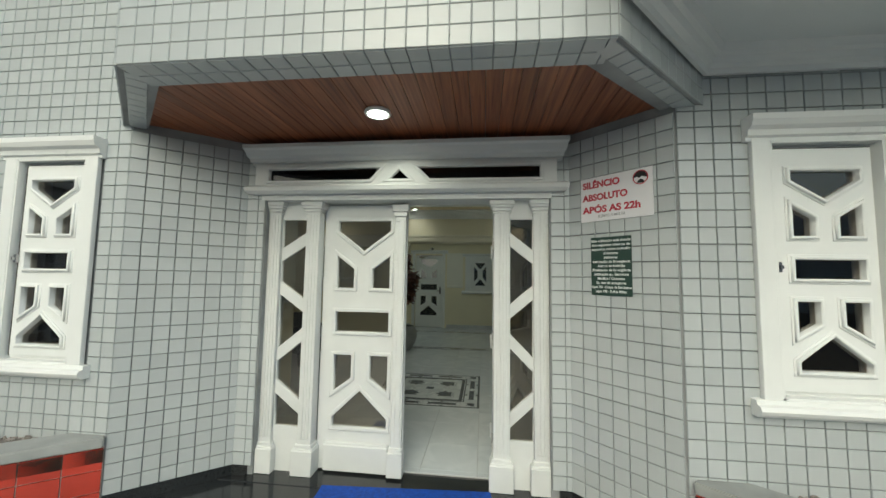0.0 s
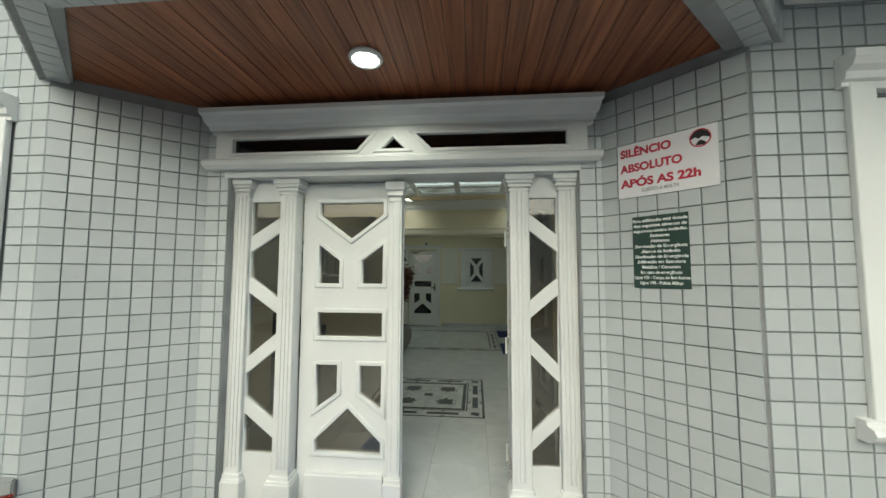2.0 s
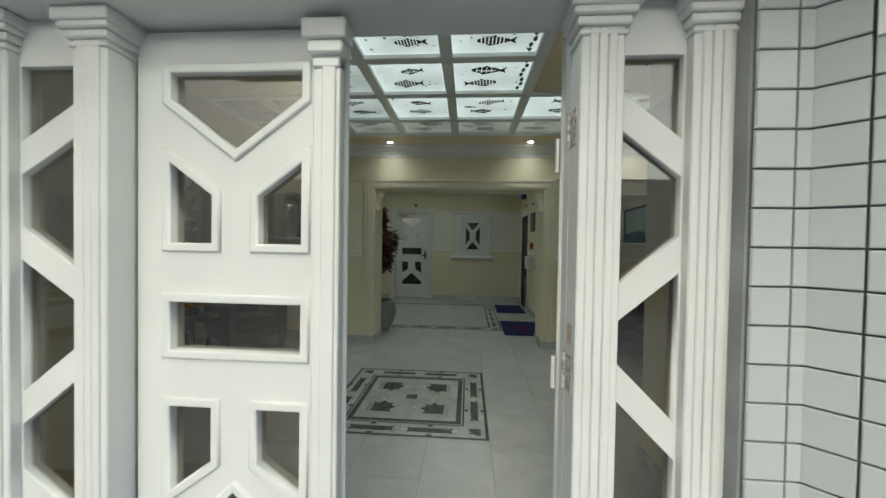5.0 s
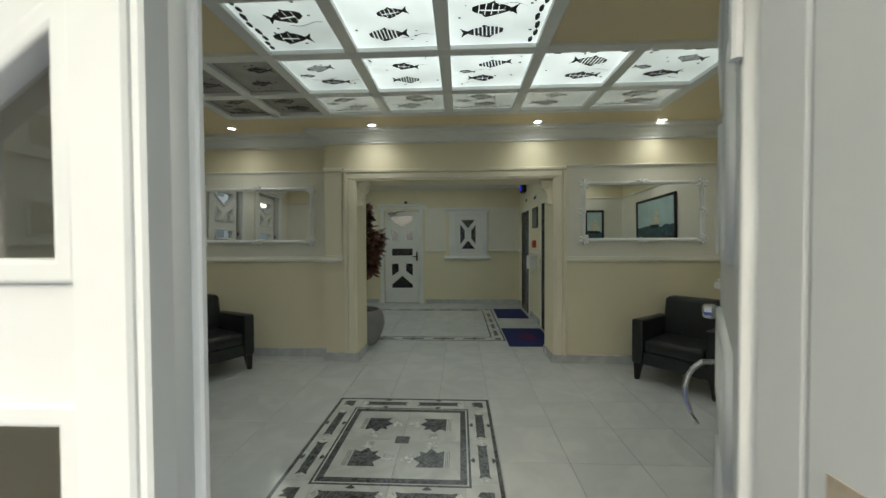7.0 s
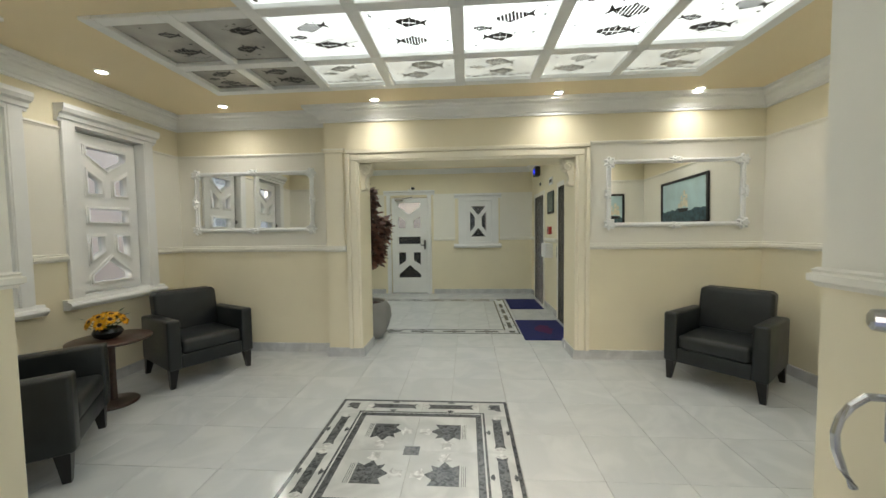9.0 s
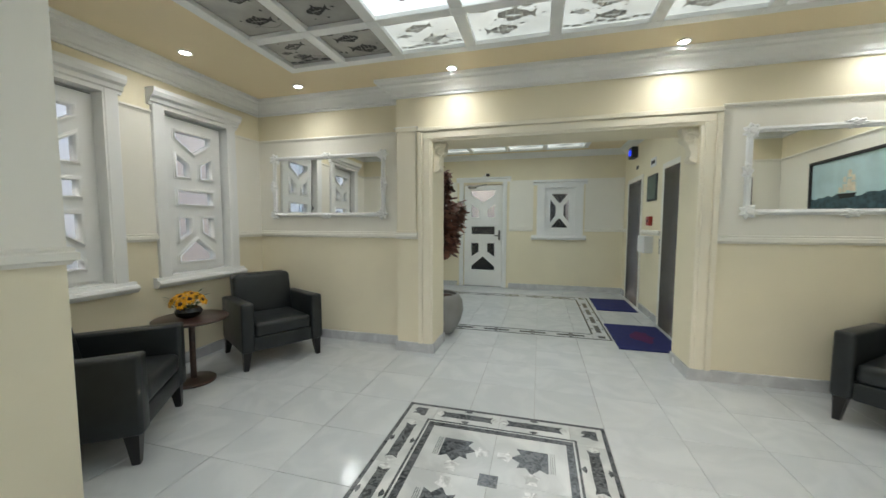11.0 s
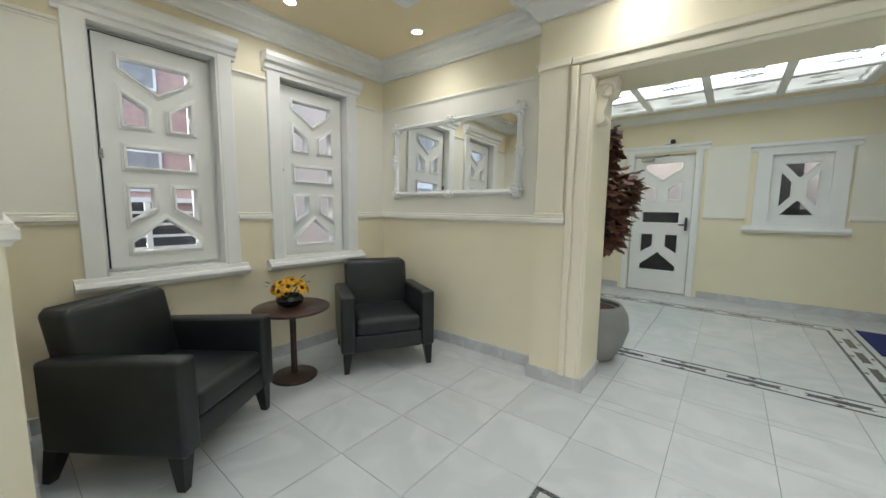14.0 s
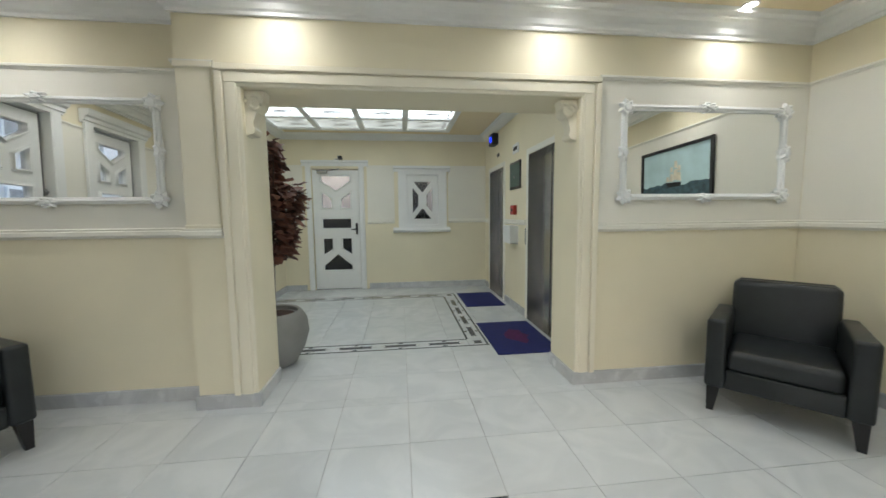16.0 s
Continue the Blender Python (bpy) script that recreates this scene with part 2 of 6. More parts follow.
M_FISH = mat("engraved_fish_dark", (0.035, 0.035, 0.033), 0.6, var=0.3, scale=30)
M_FISH_L = mat("engraved_fish_pale", (0.42, 0.42, 0.38), 0.5, var=0.3, scale=30)
M_PANEL_HI = glow_mat("backlit_frosted_glass", (0.94, 1.0, 1.0), 0.34, 0.25)
M_PANEL_HALL = glow_mat("backlit_hall_glass", (0.94, 1.0, 1.0), 0.46, 0.25)
# Weaker backlight is put into the base colour too: dimmer panes are greyer.
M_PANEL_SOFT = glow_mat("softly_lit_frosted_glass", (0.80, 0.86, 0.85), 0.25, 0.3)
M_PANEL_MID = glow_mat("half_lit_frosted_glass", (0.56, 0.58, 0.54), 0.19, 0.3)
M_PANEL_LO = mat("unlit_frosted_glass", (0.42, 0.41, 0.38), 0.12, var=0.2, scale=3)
M_LAMP = glow_mat("downlight_glow", (1.0, 0.97, 0.90), 9.0)
M_LAMP2 = glow_mat("porch_light_glow", (1.0, 0.97, 0.88), 7.0)
M_BLUE_LED = glow_mat("blue_display", (0.01, 0.03, 0.8), 0.6)
M_PORCHCEIL = mat("pale_grey_porch_ceiling", (0.72, 0.75, 0.75), 0.7, var=0.03, scale=1.5, bump=0.08)
M_PAVE = mat("grey_paving", (0.25, 0.26, 0.262), 0.35, var=0.12, scale=3, bump=0.2, stain=0.2)
M_BRICK = mat("red_brick_facade", (0.50, 0.34, 0.30), 0.8, var=0.15, scale=8, bump=0.3)
M_PINKWALL = mat("pale_pink_plaster", (0.66, 0.56, 0.49), 0.85, var=0.06, scale=1.0, bump=0.2)
M_PLASTER = mat("pale_street_plaster", (0.80, 0.775, 0.755), 0.8, var=0.06, scale=1.0, bump=0.2)
M_YARD_PALE = mat("grey_yard_plaster", (0.36, 0.33, 0.31), 0.85, var=0.15, scale=3, stain=0.2)
M_FARPANE = mat("grey_far_window", (0.30, 0.30, 0.30), 0.6, var=0.2)
M_ASPHALT = mat("asphalt", (0.05, 0.05, 0.052), 0.85, var=0.2, scale=4, bump=0.5)
M_CARPAINT = mat("dark_car_paint", (0.03, 0.032, 0.04), 0.15, coat=0.6)
M_REDBOX = mat("red_alarm_box", (0.36, 0.04, 0.03), 0.4)
M_PLASTIC = mat("white_plastic", (0.78, 0.79, 0.78), 0.4, var=0.02)
M_SCREEN = mat("dark_green_notice", (0.06, 0.11, 0.09), 0.25, var=0.15, scale=9)
M_SEA = mat("painted_sea", (0.05, 0.10, 0.12), 0.5, var=0.5, scale=18, stain=0.3)
M_PSKY = mat("painted_sky", (0.50, 0.68, 0.71), 0.5, var=0.12, scale=4, stain=0.15)
M_SAIL = mat("painted_sail", (0.74, 0.68, 0.54), 0.5, var=0.2, scale=15)
M_GOLD = mat("pale_gilt_line", (0.45, 0.36, 0.2), 0.4, 0.3)


# ---- mesh helpers ----
def mesh_of(bm, name, material, smooth=False):
    bmesh.ops.recalc_face_normals(bm, faces=bm.faces)
    me = bpy.data.meshes.new(name)
    bm.to_mesh(me)
    bm.free()
    me.materials.append(material)
    if smooth:
        for p in me.polygons:
            p.use_smooth = True
        me.set_sharp_from_angle(angle=radians(38))
    return me


def part(name, bm, material, parent, label="", smooth=False):
    me = bm if isinstance(bm, bpy.types.Mesh) else mesh_of(bm, name, material, smooth)
    if isinstance(bm, bpy.types.Mesh) and not me.materials:
        me.materials.append(material)
    ob = new(name, me)
    ob.parent = parent
    return tagged(ob, label)


def thing(name, m, label, category, group="", kind=""):
    ob = new(name)
    ob.empty_display_size = 0.1
    ob.matrix_basis = m
    return tagged(ob, label, category, group, kind)


def struct(name, bm, material, label="", category="", smooth=False):
    return tagged(new(name, mesh_of(bm, name, material, smooth)), label or name.replace("_", " "), category or name.split("_")[0], "", "structure")


def box(bm, x0, x1, y0, y1, z0, z1, bevel=0.0, seg=1):
    """An upright block; bevel rounds its edges."""
    r = bmesh.ops.create_cube(bm, size=1.0)
    vs = r["verts"]
    for v in vs:
        v.co = ((x0 + x1) / 2 + v.co.x * (x1 - x0), (y0 + y1) / 2 + v.co.y * (y1 - y0), (z0 + z1) / 2 + v.co.z * (z1 - z0))
    if bevel:
        es = list({e for v in vs for e in v.link_edges})
        bmesh.ops.bevel(bm, geom=es, offset=bevel, segments=seg, profile=0.5, affect="EDGES")
    return bm


def B(*a, **k):
    return box(bmesh.new(), *a, **k)


def extrude_poly(bm, pts, vec):
    """A closed solid from a planar ring of points and a depth vector."""
    vec = Vector(vec)
    lo = [bm.verts.new(p) for p in pts]
    hi = [bm.verts.new(Vector(p) + vec) for p in pts]
    bm.faces.new(lo)
    bm.faces.new(hi[::-1])
    for i in range(len(pts)):
        j = (i + 1) % len(pts)
        bm.faces.new((lo[i], lo[j], hi[j], hi[i]))
    return bm


def moulding(bm, p0, p1, out, profile, m0=0.0, m1=0.0):
    """A profile of (out, up) points swept from p0 to p1; m0, m1 mitre the ends (1: inner corner, -1: outer)."""
    p0, p1, out = Vector(p0), Vector(p1), Vector(out).normalized()
    d = (p1 - p0).normalized()
    lo = [bm.verts.new(p0 + out * o + Vector((0, 0, u)) + d * o * m0) for o, u in profile]
    hi = [bm.verts.new(p1 + out * o + Vector((0, 0, u)) - d * o * m1) for o, u in profile]
    bm.faces.new(lo)
    bm.faces.new(hi[::-1])
    n = len(profile)
    for i in range(n):
        j = (i + 1) % n
        bm.faces.new((lo[i], lo[j], hi[j], hi[i]))
    return bm


def lathe(bm, profile, seg=24, at=(0, 0, 0)):
    """A turned solid from (radius, height) points."""
    rings = []
    for r, z in profile:
        rings.append([bm.verts.new((at[0] + r * math.cos(2 * math.pi * k / seg), at[1] + r * math.sin(2 * math.pi * k / seg), at[2] + z)) for k in range(seg)])
    for a, b in zip(rings, rings[1:]):
        for k in range(seg):
            bm.faces.new((a[k], a[(k + 1) % seg], b[(k + 1) % seg], b[k]))
    bm.faces.new(rings[0][::-1])
    bm.faces.new(rings[-1])
    return bm


def tube(bm, pts, r, seg=8, r1=None):
    """A round bar along points, tapering to r1."""
    pts = [Vector(p) for p in pts]
    rings = []
    for i, p in enumerate(pts):
        d = (pts[min(i + 1, len(pts) - 1)] - pts[max(i - 1, 0)]).normalized()
        a = d.cross(Vector((0, 0, 1)) if abs(d.z) < 0.9 else Vector((1, 0, 0))).normalized()
        b = d.cross(a)
        rad = r if r1 is None else r + (r1 - r) * i / (len(pts) - 1)
        rings.append([bm.verts.new(p + rad * (a * math.cos(2 * math.pi * k / seg) + b * math.sin(2 * math.pi * k / seg))) for k in range(seg)])
    for a, b in zip(rings, rings[1:]):
        for k in range(seg):
            bm.faces.new((a[k], a[(k + 1) % seg], b[(k + 1) % seg], b[k]))
    bm.faces.new(rings[0][::-1])
    bm.faces.new(rings[-1])
    return bm


def plate(name, outer, holes, thick, material, bevel=0.0):
    """A board in the local xz plane with holes cut through it, its front at y = -thick / 2."""
    cu = bpy.data.curves.new(name, "CURVE")
    cu.dimensions, cu.fill_mode = "2D", "BOTH"
    cu.extrude = max(thick / 2 - bevel, 0.0005)
    cu.bevel_depth, cu.bevel_resolution = bevel, 1
    if bevel:
        cu.offset = -bevel
    for ring in [outer, *holes]:
        sp = cu.splines.new("POLY")
        sp.points.add(len(ring) - 1)
        for p, (x, z) in zip(sp.points, ring):
            p.co = (x, z, 0, 1)
        sp.use_cyclic_u = True
    ob = bpy.data.objects.new(name, cu)
    scene.collection.objects.link(ob)
    bpy.context.view_layer.update()
    me = bpy.data.meshes.new_from_object(ob.evaluated_get(bpy.context.evaluated_depsgraph_get()))
    bpy.data.objects.remove(ob)
    bpy.data.curves.remove(cu)
    me.transform(Matrix.Rotation(radians(90), 4, "X"))
    me.materials.clear()
    me.materials.append(material)
    me.name = name
    return me


def grow(ring, d):
    """A convex ring moved outwards by d."""
    pts = [Vector(p) for p in ring]
    area = sum(a.x * b.y - b.x * a.y for a, b in zip(pts, pts[1:] + pts[:1]))
    s = 1 if area > 0 else -1
    out = []
    for i, p in enumerate(pts):
        d0, d1 = (p - pts[i - 1]).normalized(), (pts[(i + 1) % len(pts)] - p).normalized()
        n0, n1 = Vector((d0.y, -d0.x)) * s, Vector((d1.y, -d1.x)) * s
        k = n0 + n1
        out.append(tuple(p + k * (d / max(0.3, 1 + n0.dot(n1)))))
    return out


def text_mesh(body, size, material, width=None, bold=0.0, shear=0.0):
    cu = bpy.data.curves.new("text", "FONT")
    cu.body, cu.size, cu.extrude, cu.offset, cu.shear = body, size, 0.0008, bold, shear
    cu.align_x = "LEFT"
    ob = bpy.data.objects.new("text", cu)
    scene.collection.objects.link(ob)
    bpy.context.view_layer.update()
    me = bpy.data.meshes.new_from_object(ob.evaluated_get(bpy.context.evaluated_depsgraph_get()))
    bpy.data.objects.remove(ob)
    bpy.data.curves.remove(cu)
    if width:
        xs = [v.co.x for v in me.vertices]
        k = width / max(1e-6, max(xs) - min(xs))
        me.transform(Matrix.Diagonal((k, 1, 1, 1)))
    me.transform(Matrix.Rotation(radians(90), 4, "X"))
    me.materials.clear()
    me.materials.append(material)
    return me


# ---- floors, walls, ceilings ----
def slab(name, x0, x1, y0, y1, z0, z1, material, label="", category=""):
    return struct(name, B(x0, x1, y0, y1, z0, z1), material, label, category)


def wall_x(name, x0, x1, y0, y1, z0, z1, openings, material, label=""):
    """A wall from y0 to y1 that runs along x, with openings (xa, xb, za, zb)."""
    bm = bmesh.new()
    edge = x0
    for xa, xb, za, zb in sorted(openings):
        box(bm, edge, xa, y0, y1, z0, z1)
        if za > z0:
            box(bm, xa, xb, y0, y1, z0, za)
        if zb < z1:
            box(bm, xa, xb, y0, y1, zb, z1)
        edge = xb
    box(bm, edge, x1, y0, y1, z0, z1)
    return struct(name, bm, material, label, "wall")


def wall_y(name, x0, x1, y0, y1, z0, z1, openings, material, label=""):
    bm = bmesh.new()
    edge = y0
    for ya, yb, za, zb in sorted(openings):
        box(bm, x0, x1, edge, ya, z0, z1)
        if za > z0:
            box(bm, x0, x1, ya, yb, z0, za)
        if zb < z1:
            box(bm, x0, x1, ya, yb, zb, z1)
        edge = yb
    box(bm, x0, x1, edge, y1, z0, z1)
    return struct(name, bm, material, label, "wall")


WIN_L = [(4.72, 5.40, 0.85, 2.37), (5.85, 6.53, 0.85, 2.37)]      # lobby windows in the left wall
ground = slab("ground", -300, 300, -300, 300, -0.5, -0.06, M_ASPHALT, "grey asphalt ground reaching to the horizon", "ground")
porch_floor = slab("pavement", -6, 6, -4.0, 1.9, -0.059, -0.03, M_PAVE, "grey stone paving in front of the entrance", "pavement")
floor = slab("floor", WL - 0.1, WR + 0.1, 3.04, HALL_B + 0.1, -0.2, -0.006, M_FGROUT, "polished white tiled lobby floor with dark joints", "floor")
sill = struct("trim_threshold", box(box(bmesh.new(), -2.2, 1.37, 2.722, 3.04, -0.055, 0.0, 0.003), -2.25, 1.42, 1.9, 2.719, -0.055, -0.004, 0.003), M_GRANITE, "black polished granite threshold and apron", "threshold")

wall_y("wall_west", WL - 0.22, WL, FRONT - 0.1, FAR_L + 0.2, 0, CEIL + 0.4, WIN_L, M_CREAM, "cream painted lobby wall with two white windows")
wall_y("wall_east", WR, WR + 0.2, FRONT - 0.1, FAR_R + 0.2, 0, CEIL + 0.4, [], M_CREAM, "cream painted lobby side wall")
wall_x("wall_front_1", WL - 0.22, FOY_L, FRONT - 0.2, FRONT, 0, CEIL + 0.4, [], M_CREAM, "cream painted front lobby wall")
wall_x("wall_front_2", FOY_R, WR + 0.2, FRONT - 0.2, FRONT, 0, CEIL + 0.4, [], M_CREAM, "cream painted front lobby wall with a picture")
wall_y("wall_foyer_1", FOY_L - 0.15, FOY_L, 2.98, FRONT - 0.2, 0, CEIL + 0.4, [], M_CREAM, "cream painted foyer side wall")
wall_y("wall_foyer_2", FOY_R, FOY_R + 0.15, 2.98, FRONT - 0.2, 0, CEIL + 0.4, [], M_CREAM, "cream painted foyer side wall")
# far wall: thick pier on one side, flush wall on the other, lintel over the passage
struct("wall_far_1", box(box(bmesh.new(), WL - 0.22, -1.66, FAR_L, 7.26, 0, CEIL + 0.4), -1.66, -1.27, 6.84, 7.26, 0, CEIL + 0.4), M_CREAM, "cream painted lobby wall with a projecting pier", "wall")
struct("wall_far_2", B(1.05, WR + 0.2, FAR_R - 0.02, 7.26, 0, CEIL + 0.4), M_CREAM, "cream painted lobby wall beside the passage", "wall")
struct("wall_far_lintel", B(-1.27, 1.05, 6.84, 7.26, 2.16, CEIL + 0.4), M_CREAM, "cream painted lintel over the passage", "wall")
# lift hall
wall_y("wall_hall_west", HALL_L - 0.2, HALL_L, 7.26, HALL_B + 0.2, 0, CEIL + 0.4, [], M_CREAM, "cream painted lift hall side wall")
LIFTS = [(7.72, 8.62, 0, 2.12), (9.64, 10.52, 0, 2.12)]
wall_y("wall_hall_east", HALL_R, HALL_R + 0.22, 7.26, HALL_B + 0.2, 0, CEIL + 0.4, LIFTS, M_CREAM, "cream painted wall with two lift doorways")
wall_x("wall_hall_back", HALL_L, HALL_R, HALL_B, HALL_B + 0.2, 0, CEIL + 0.4, [(-1.80, -0.98, 0, 2.16), (-0.17, 0.47, 1.12, 2.08)], M_CREAM, "cream painted lift hall end wall with a white door and window")

# outer front walls and the slanting bay walls
def mx(x):
    return 2 * CX - x
wall_x("wall_outer_1", 1.40, 7.0, OUT + 0.012, OUT + 0.2, -0.06, 4.2, [(1.90, 2.49, 0.93, 2.40)], M_GROUT, "outer wall faced with white square tiles")
wall_x("wall_outer_2", -3.95, -2.30, OUT + 0.012, OUT + 0.2, -0.06, 4.2, [(-3.20, -2.62, 0.93, 2.40)], M_GROUT, "outer wall faced with white square tiles")
DIAG = [((1.405, OUT), (0.89, 2.81)), ((-1.72, 2.81), (-2.30, OUT))]
for k, ((xa, ya), (xb, yb)) in enumerate(DIAG):
    n = Vector((yb - ya, -(xb - xa), 0)).normalized() * -1
    if n.y < 0:
        n = -n
    bm = bmesh.new()
    a, b = Vector((xa, ya, -0.06)) + n * 0.008, Vector((xb, yb, -0.06)) + n * 0.008
    extrude_poly(bm, [a, b, b + n * 0.16, a + n * 0.16], (0, 0, 3.0))
    struct(f"wall_bay_{k + 1}", bm, M_GROUT, "slanting porch wall faced with white square tiles", "wall")
struct("wall_door_side_1", B(0.745, 1.35, 2.818, 3.0, -0.06, 3.0), M_GROUT, "narrow tiled wall beside the entrance", "wall")
struct("wall_door_side_2", B(-2.2, -1.555, 2.818, 3.0, -0.06, 3.0), M_GROUT, "narrow tiled wall beside the entrance", "wall")
struct("wall_over_door", B(-1.62, 0.80, 2.90, 3.04, 2.56, CEIL + 0.4), M_CREAM, "plain wall above the entrance", "wall")
# rooms behind the outer windows, closed and dim
for k, (x0, x1) in enumerate(((FOY_R + 0.15, 4.2), (WL - 0.22, FOY_L - 0.15))):
    bm = bmesh.new()
    box(bm, x0, x1, FRONT - 0.26, FRONT - 0.2, 0, 2.9)
    box(bm, x0, x1, 2.52, FRONT - 0.2, 2.9, 2.96)
    box(bm, x0, x1, 2.52, FRONT - 0.2, -0.05, 0.0)
    box(bm, x0 - 0.05 if k else x1, x0 if k else x1 + 0.05, 2.52, FRONT - 0.2, 0, 2.9)
    struct(f"wall_side_room_{k + 1}", bm, M_DARKROOM, "dim brown side room behind the outer window", "wall")

# ceilings
COLS = [-2.42, -1.91, -1.38, -0.77, -0.14, 0.52, 1.20, 1.92]
ROWS_Y = [3.28, 3.86, 4.47, 5.09, 5.74, 6.25]
GRID = [(c, r) for r in range(5) for c in range(7) if r >= 3 or 2 <= c <= 4]
bm = bmesh.new()
xs, ys = [WL - 0.2, *COLS, WR + 0.2], [2.98, *ROWS_Y, 7.1]
for i in range(len(xs) - 1):
    for j in range(len(ys) - 1):
        if (i - 1, j - 1) not in GRID:
            box(bm, xs[i], xs[i + 1], ys[j], ys[j + 1], CEIL, CEIL + 0.05)
struct("ceiling", bm, M_CEIL, "cream painted lobby ceiling round the glass panels", "ceiling")
slab("ceiling_roof", -5, 4.5, 2.5, HALL_B + 0.3, CEIL + 0.42, CEIL + 0.55, M_CONC, "plain concrete roof slab", "roof")
HCOLS, HROWS = [-2.22, -1.54, -0.84, -0.16, 0.56], [7.66, 8.36, 9.06, 9.76, 10.46]
bm = bmesh.new()
xs, ys = [HALL_L, *HCOLS, HALL_R], [7.26, *HROWS, HALL_B]
for i in range(len(xs) - 1):
    for j in range(len(ys) - 1):
        if not (0 < i < 5 and 0 < j < 5):
            box(bm, xs[i], xs[i + 1], ys[j], ys[j + 1], CEIL, CEIL + 0.05)
struct("ceiling_hall", bm, M_CEIL, "cream painted lift hall ceiling round lit glass panels", "ceiling")

# ---- mouldings ----
CORNICE = [(0, 0), (0.022, 0), (0.022, 0.02), (0.04, 0.03), (0.055, 0.06), (0.085, 0.085), (0.12, 0.095), (0.125, 0.11), (0.165, 0.118), (0.17, 0.15), (0, 0.15)]
DADO = [(0, 0), (0.012, 0), (0.016, 0.012), (0.03, 0.02), (0.03, 0.045), (0.018, 0.052), (0.022, 0.062), (0.01, 0.07), (0, 0.07)]
RAIL = [(0, 0), (0.01, 0), (0.013, 0.012), (0.022, 0.016), (0.022, 0.03), (0.010, 0.036), (0, 0.036)]
SKIRT = [(0, 0), (0.016, 0), (0.016, 0.095), (0.012, 0.1), (0, 0.1)]


def run(name, prof, z, material, segs, label, category):
    bm = bmesh.new()
    for (xa, ya), (xb, yb), out, m0, m1 in segs:
        moulding(bm, (xa, ya, z), (xb, yb, z), (*out, 0), prof, m0, m1)
    return struct(name, bm, material, label, category)


LOBBY_RUN = [((WL, FRONT), (WL, FAR_L), (1, 0), 1, 1), ((WL, FAR_L), (-1.66, FAR_L), (0, -1), 1, 1), ((-1.66, FAR_L), (-1.66, 6.84), (-1, 0), 1, -1),
             ((-1.66, 6.84), (WR, 6.84), (0, -1), -1, 1), ((WR, 6.84), (WR, FRONT), (-1, 0), 1, 1), ((WR, FRONT), (FOY_R, FRONT), (0, 1), 1, -1),
             ((FOY_R, FRONT), (FOY_R, 3.05), (-1, 0), -1, 0), ((FOY_L, 3.05), (FOY_L, FRONT), (1, 0), 0, -1), ((FOY_L, FRONT), (WL, FRONT), (0, 1), -1, 1)]
run("trim_cornice", CORNICE, CEIL - 0.149, M_WHITE, LOBBY_RUN, "white stepped plaster ceiling cornice", "cornice")
HALL_RUN = [((HALL_L, 7.26), (HALL_L, HALL_B), (1, 0), 1, 1), ((HALL_L, HALL_B), (HALL_R, HALL_B), (0, -1), 1, 1), ((HALL_R, HALL_B), (HALL_R, 7.26), (-1, 0), 1, 1)]
HCORN = [(0, 0), (0.012, 0), (0.014, 0.012), (0.04, 0.03), (0.085, 0.075), (0.13, 0.088), (0.135, 0.1), (0, 0.1)]
run("trim_cornice_hall", HCORN, CEIL - 0.099, M_WHITE, HALL_RUN, "white stepped plaster ceiling cornice", "cornice")
W1A, W1B, W2A, W2B = 4.62, 5.50, 5.76, 6.63      # outer edges of the lobby window surrounds
WEST = [((WL, FRONT), (WL, W1A), (1, 0), 1, 0), ((WL, W1B), (WL, W2A), (1, 0), 0, 0), ((WL, W2B), (WL, FAR_L), (1, 0), 0, 1)]
REST = [((WL, FAR_L), (-1.66, FAR_L), (0, -1), 1, 1), ((-1.66, FAR_L), (-1.66, 6.84), (-1, 0), 1, -1), ((-1.66, 6.84), (-1.43, 6.84), (0, -1), -1, 0),
        ((1.20, 6.84), (WR, 6.84), (0, -1), 0, 1), ((WR, 6.84), (WR, FRONT), (-1, 0), 1, 1), ((WR, FRONT), (FOY_R, FRONT), (0, 1), 1, -1),
        ((FOY_R, FRONT), (FOY_R, 3.05), (-1, 0), -1, 0), ((FOY_L, 3.05), (FOY_L, FRONT), (1, 0), 0, -1), ((FOY_L, FRONT), (WL, FRONT), (0, 1), -1, 1)]
run("trim_dado", DADO, 1.185, M_OFFWHITE, WEST + REST, "off-white moulded dado rail round the lobby", "dado rail")
run("trim_picture_rail", RAIL, 2.285, M_OFFWHITE, WEST + REST, "thin off-white moulded rail above the panels", "rail")
SK = [((WL, FRONT), (WL, FAR_L), (1, 0), 1, 1), *REST[:2], ((-1.66, 6.84), (-1.27, 6.84), (0, -1), -1, -1), ((-1.27, 6.84), (-1.27, 7.26), (1, 0), -1, 0),
      ((1.05, 7.26), (1.05, 6.84), (-1, 0), 0, -1), ((1.05, 6.84), (WR, 6.84), (0, -1), -1, 1), *REST[4:]]
run("baseboard", SKIRT, 0, M_SKIRT, SK, "grey marble skirting along the lobby walls", "skirting")
HB = HALL_B
run("baseboard_hall", SKIRT, 0, M_SKIRT, [((HALL_L, 7.26), (HALL_L, HB), (1, 0), 0, 1), ((HALL_L, HB), (-1.94, HB), (0, -1), 1, 0), ((-0.84, HB), (HALL_R, HB), (0, -1), 0, 1),
     ((HALL_R, HB), (HALL_R, 10.60), (-1, 0), 1, 0), ((HALL_R, 9.56), (HALL_R, 8.70), (-1, 0), 0, 0), ((HALL_R, 7.64), (HALL_R, 7.26), (-1, 0), 0, 0)], "grey marble skirting along the lift hall", "skirting")
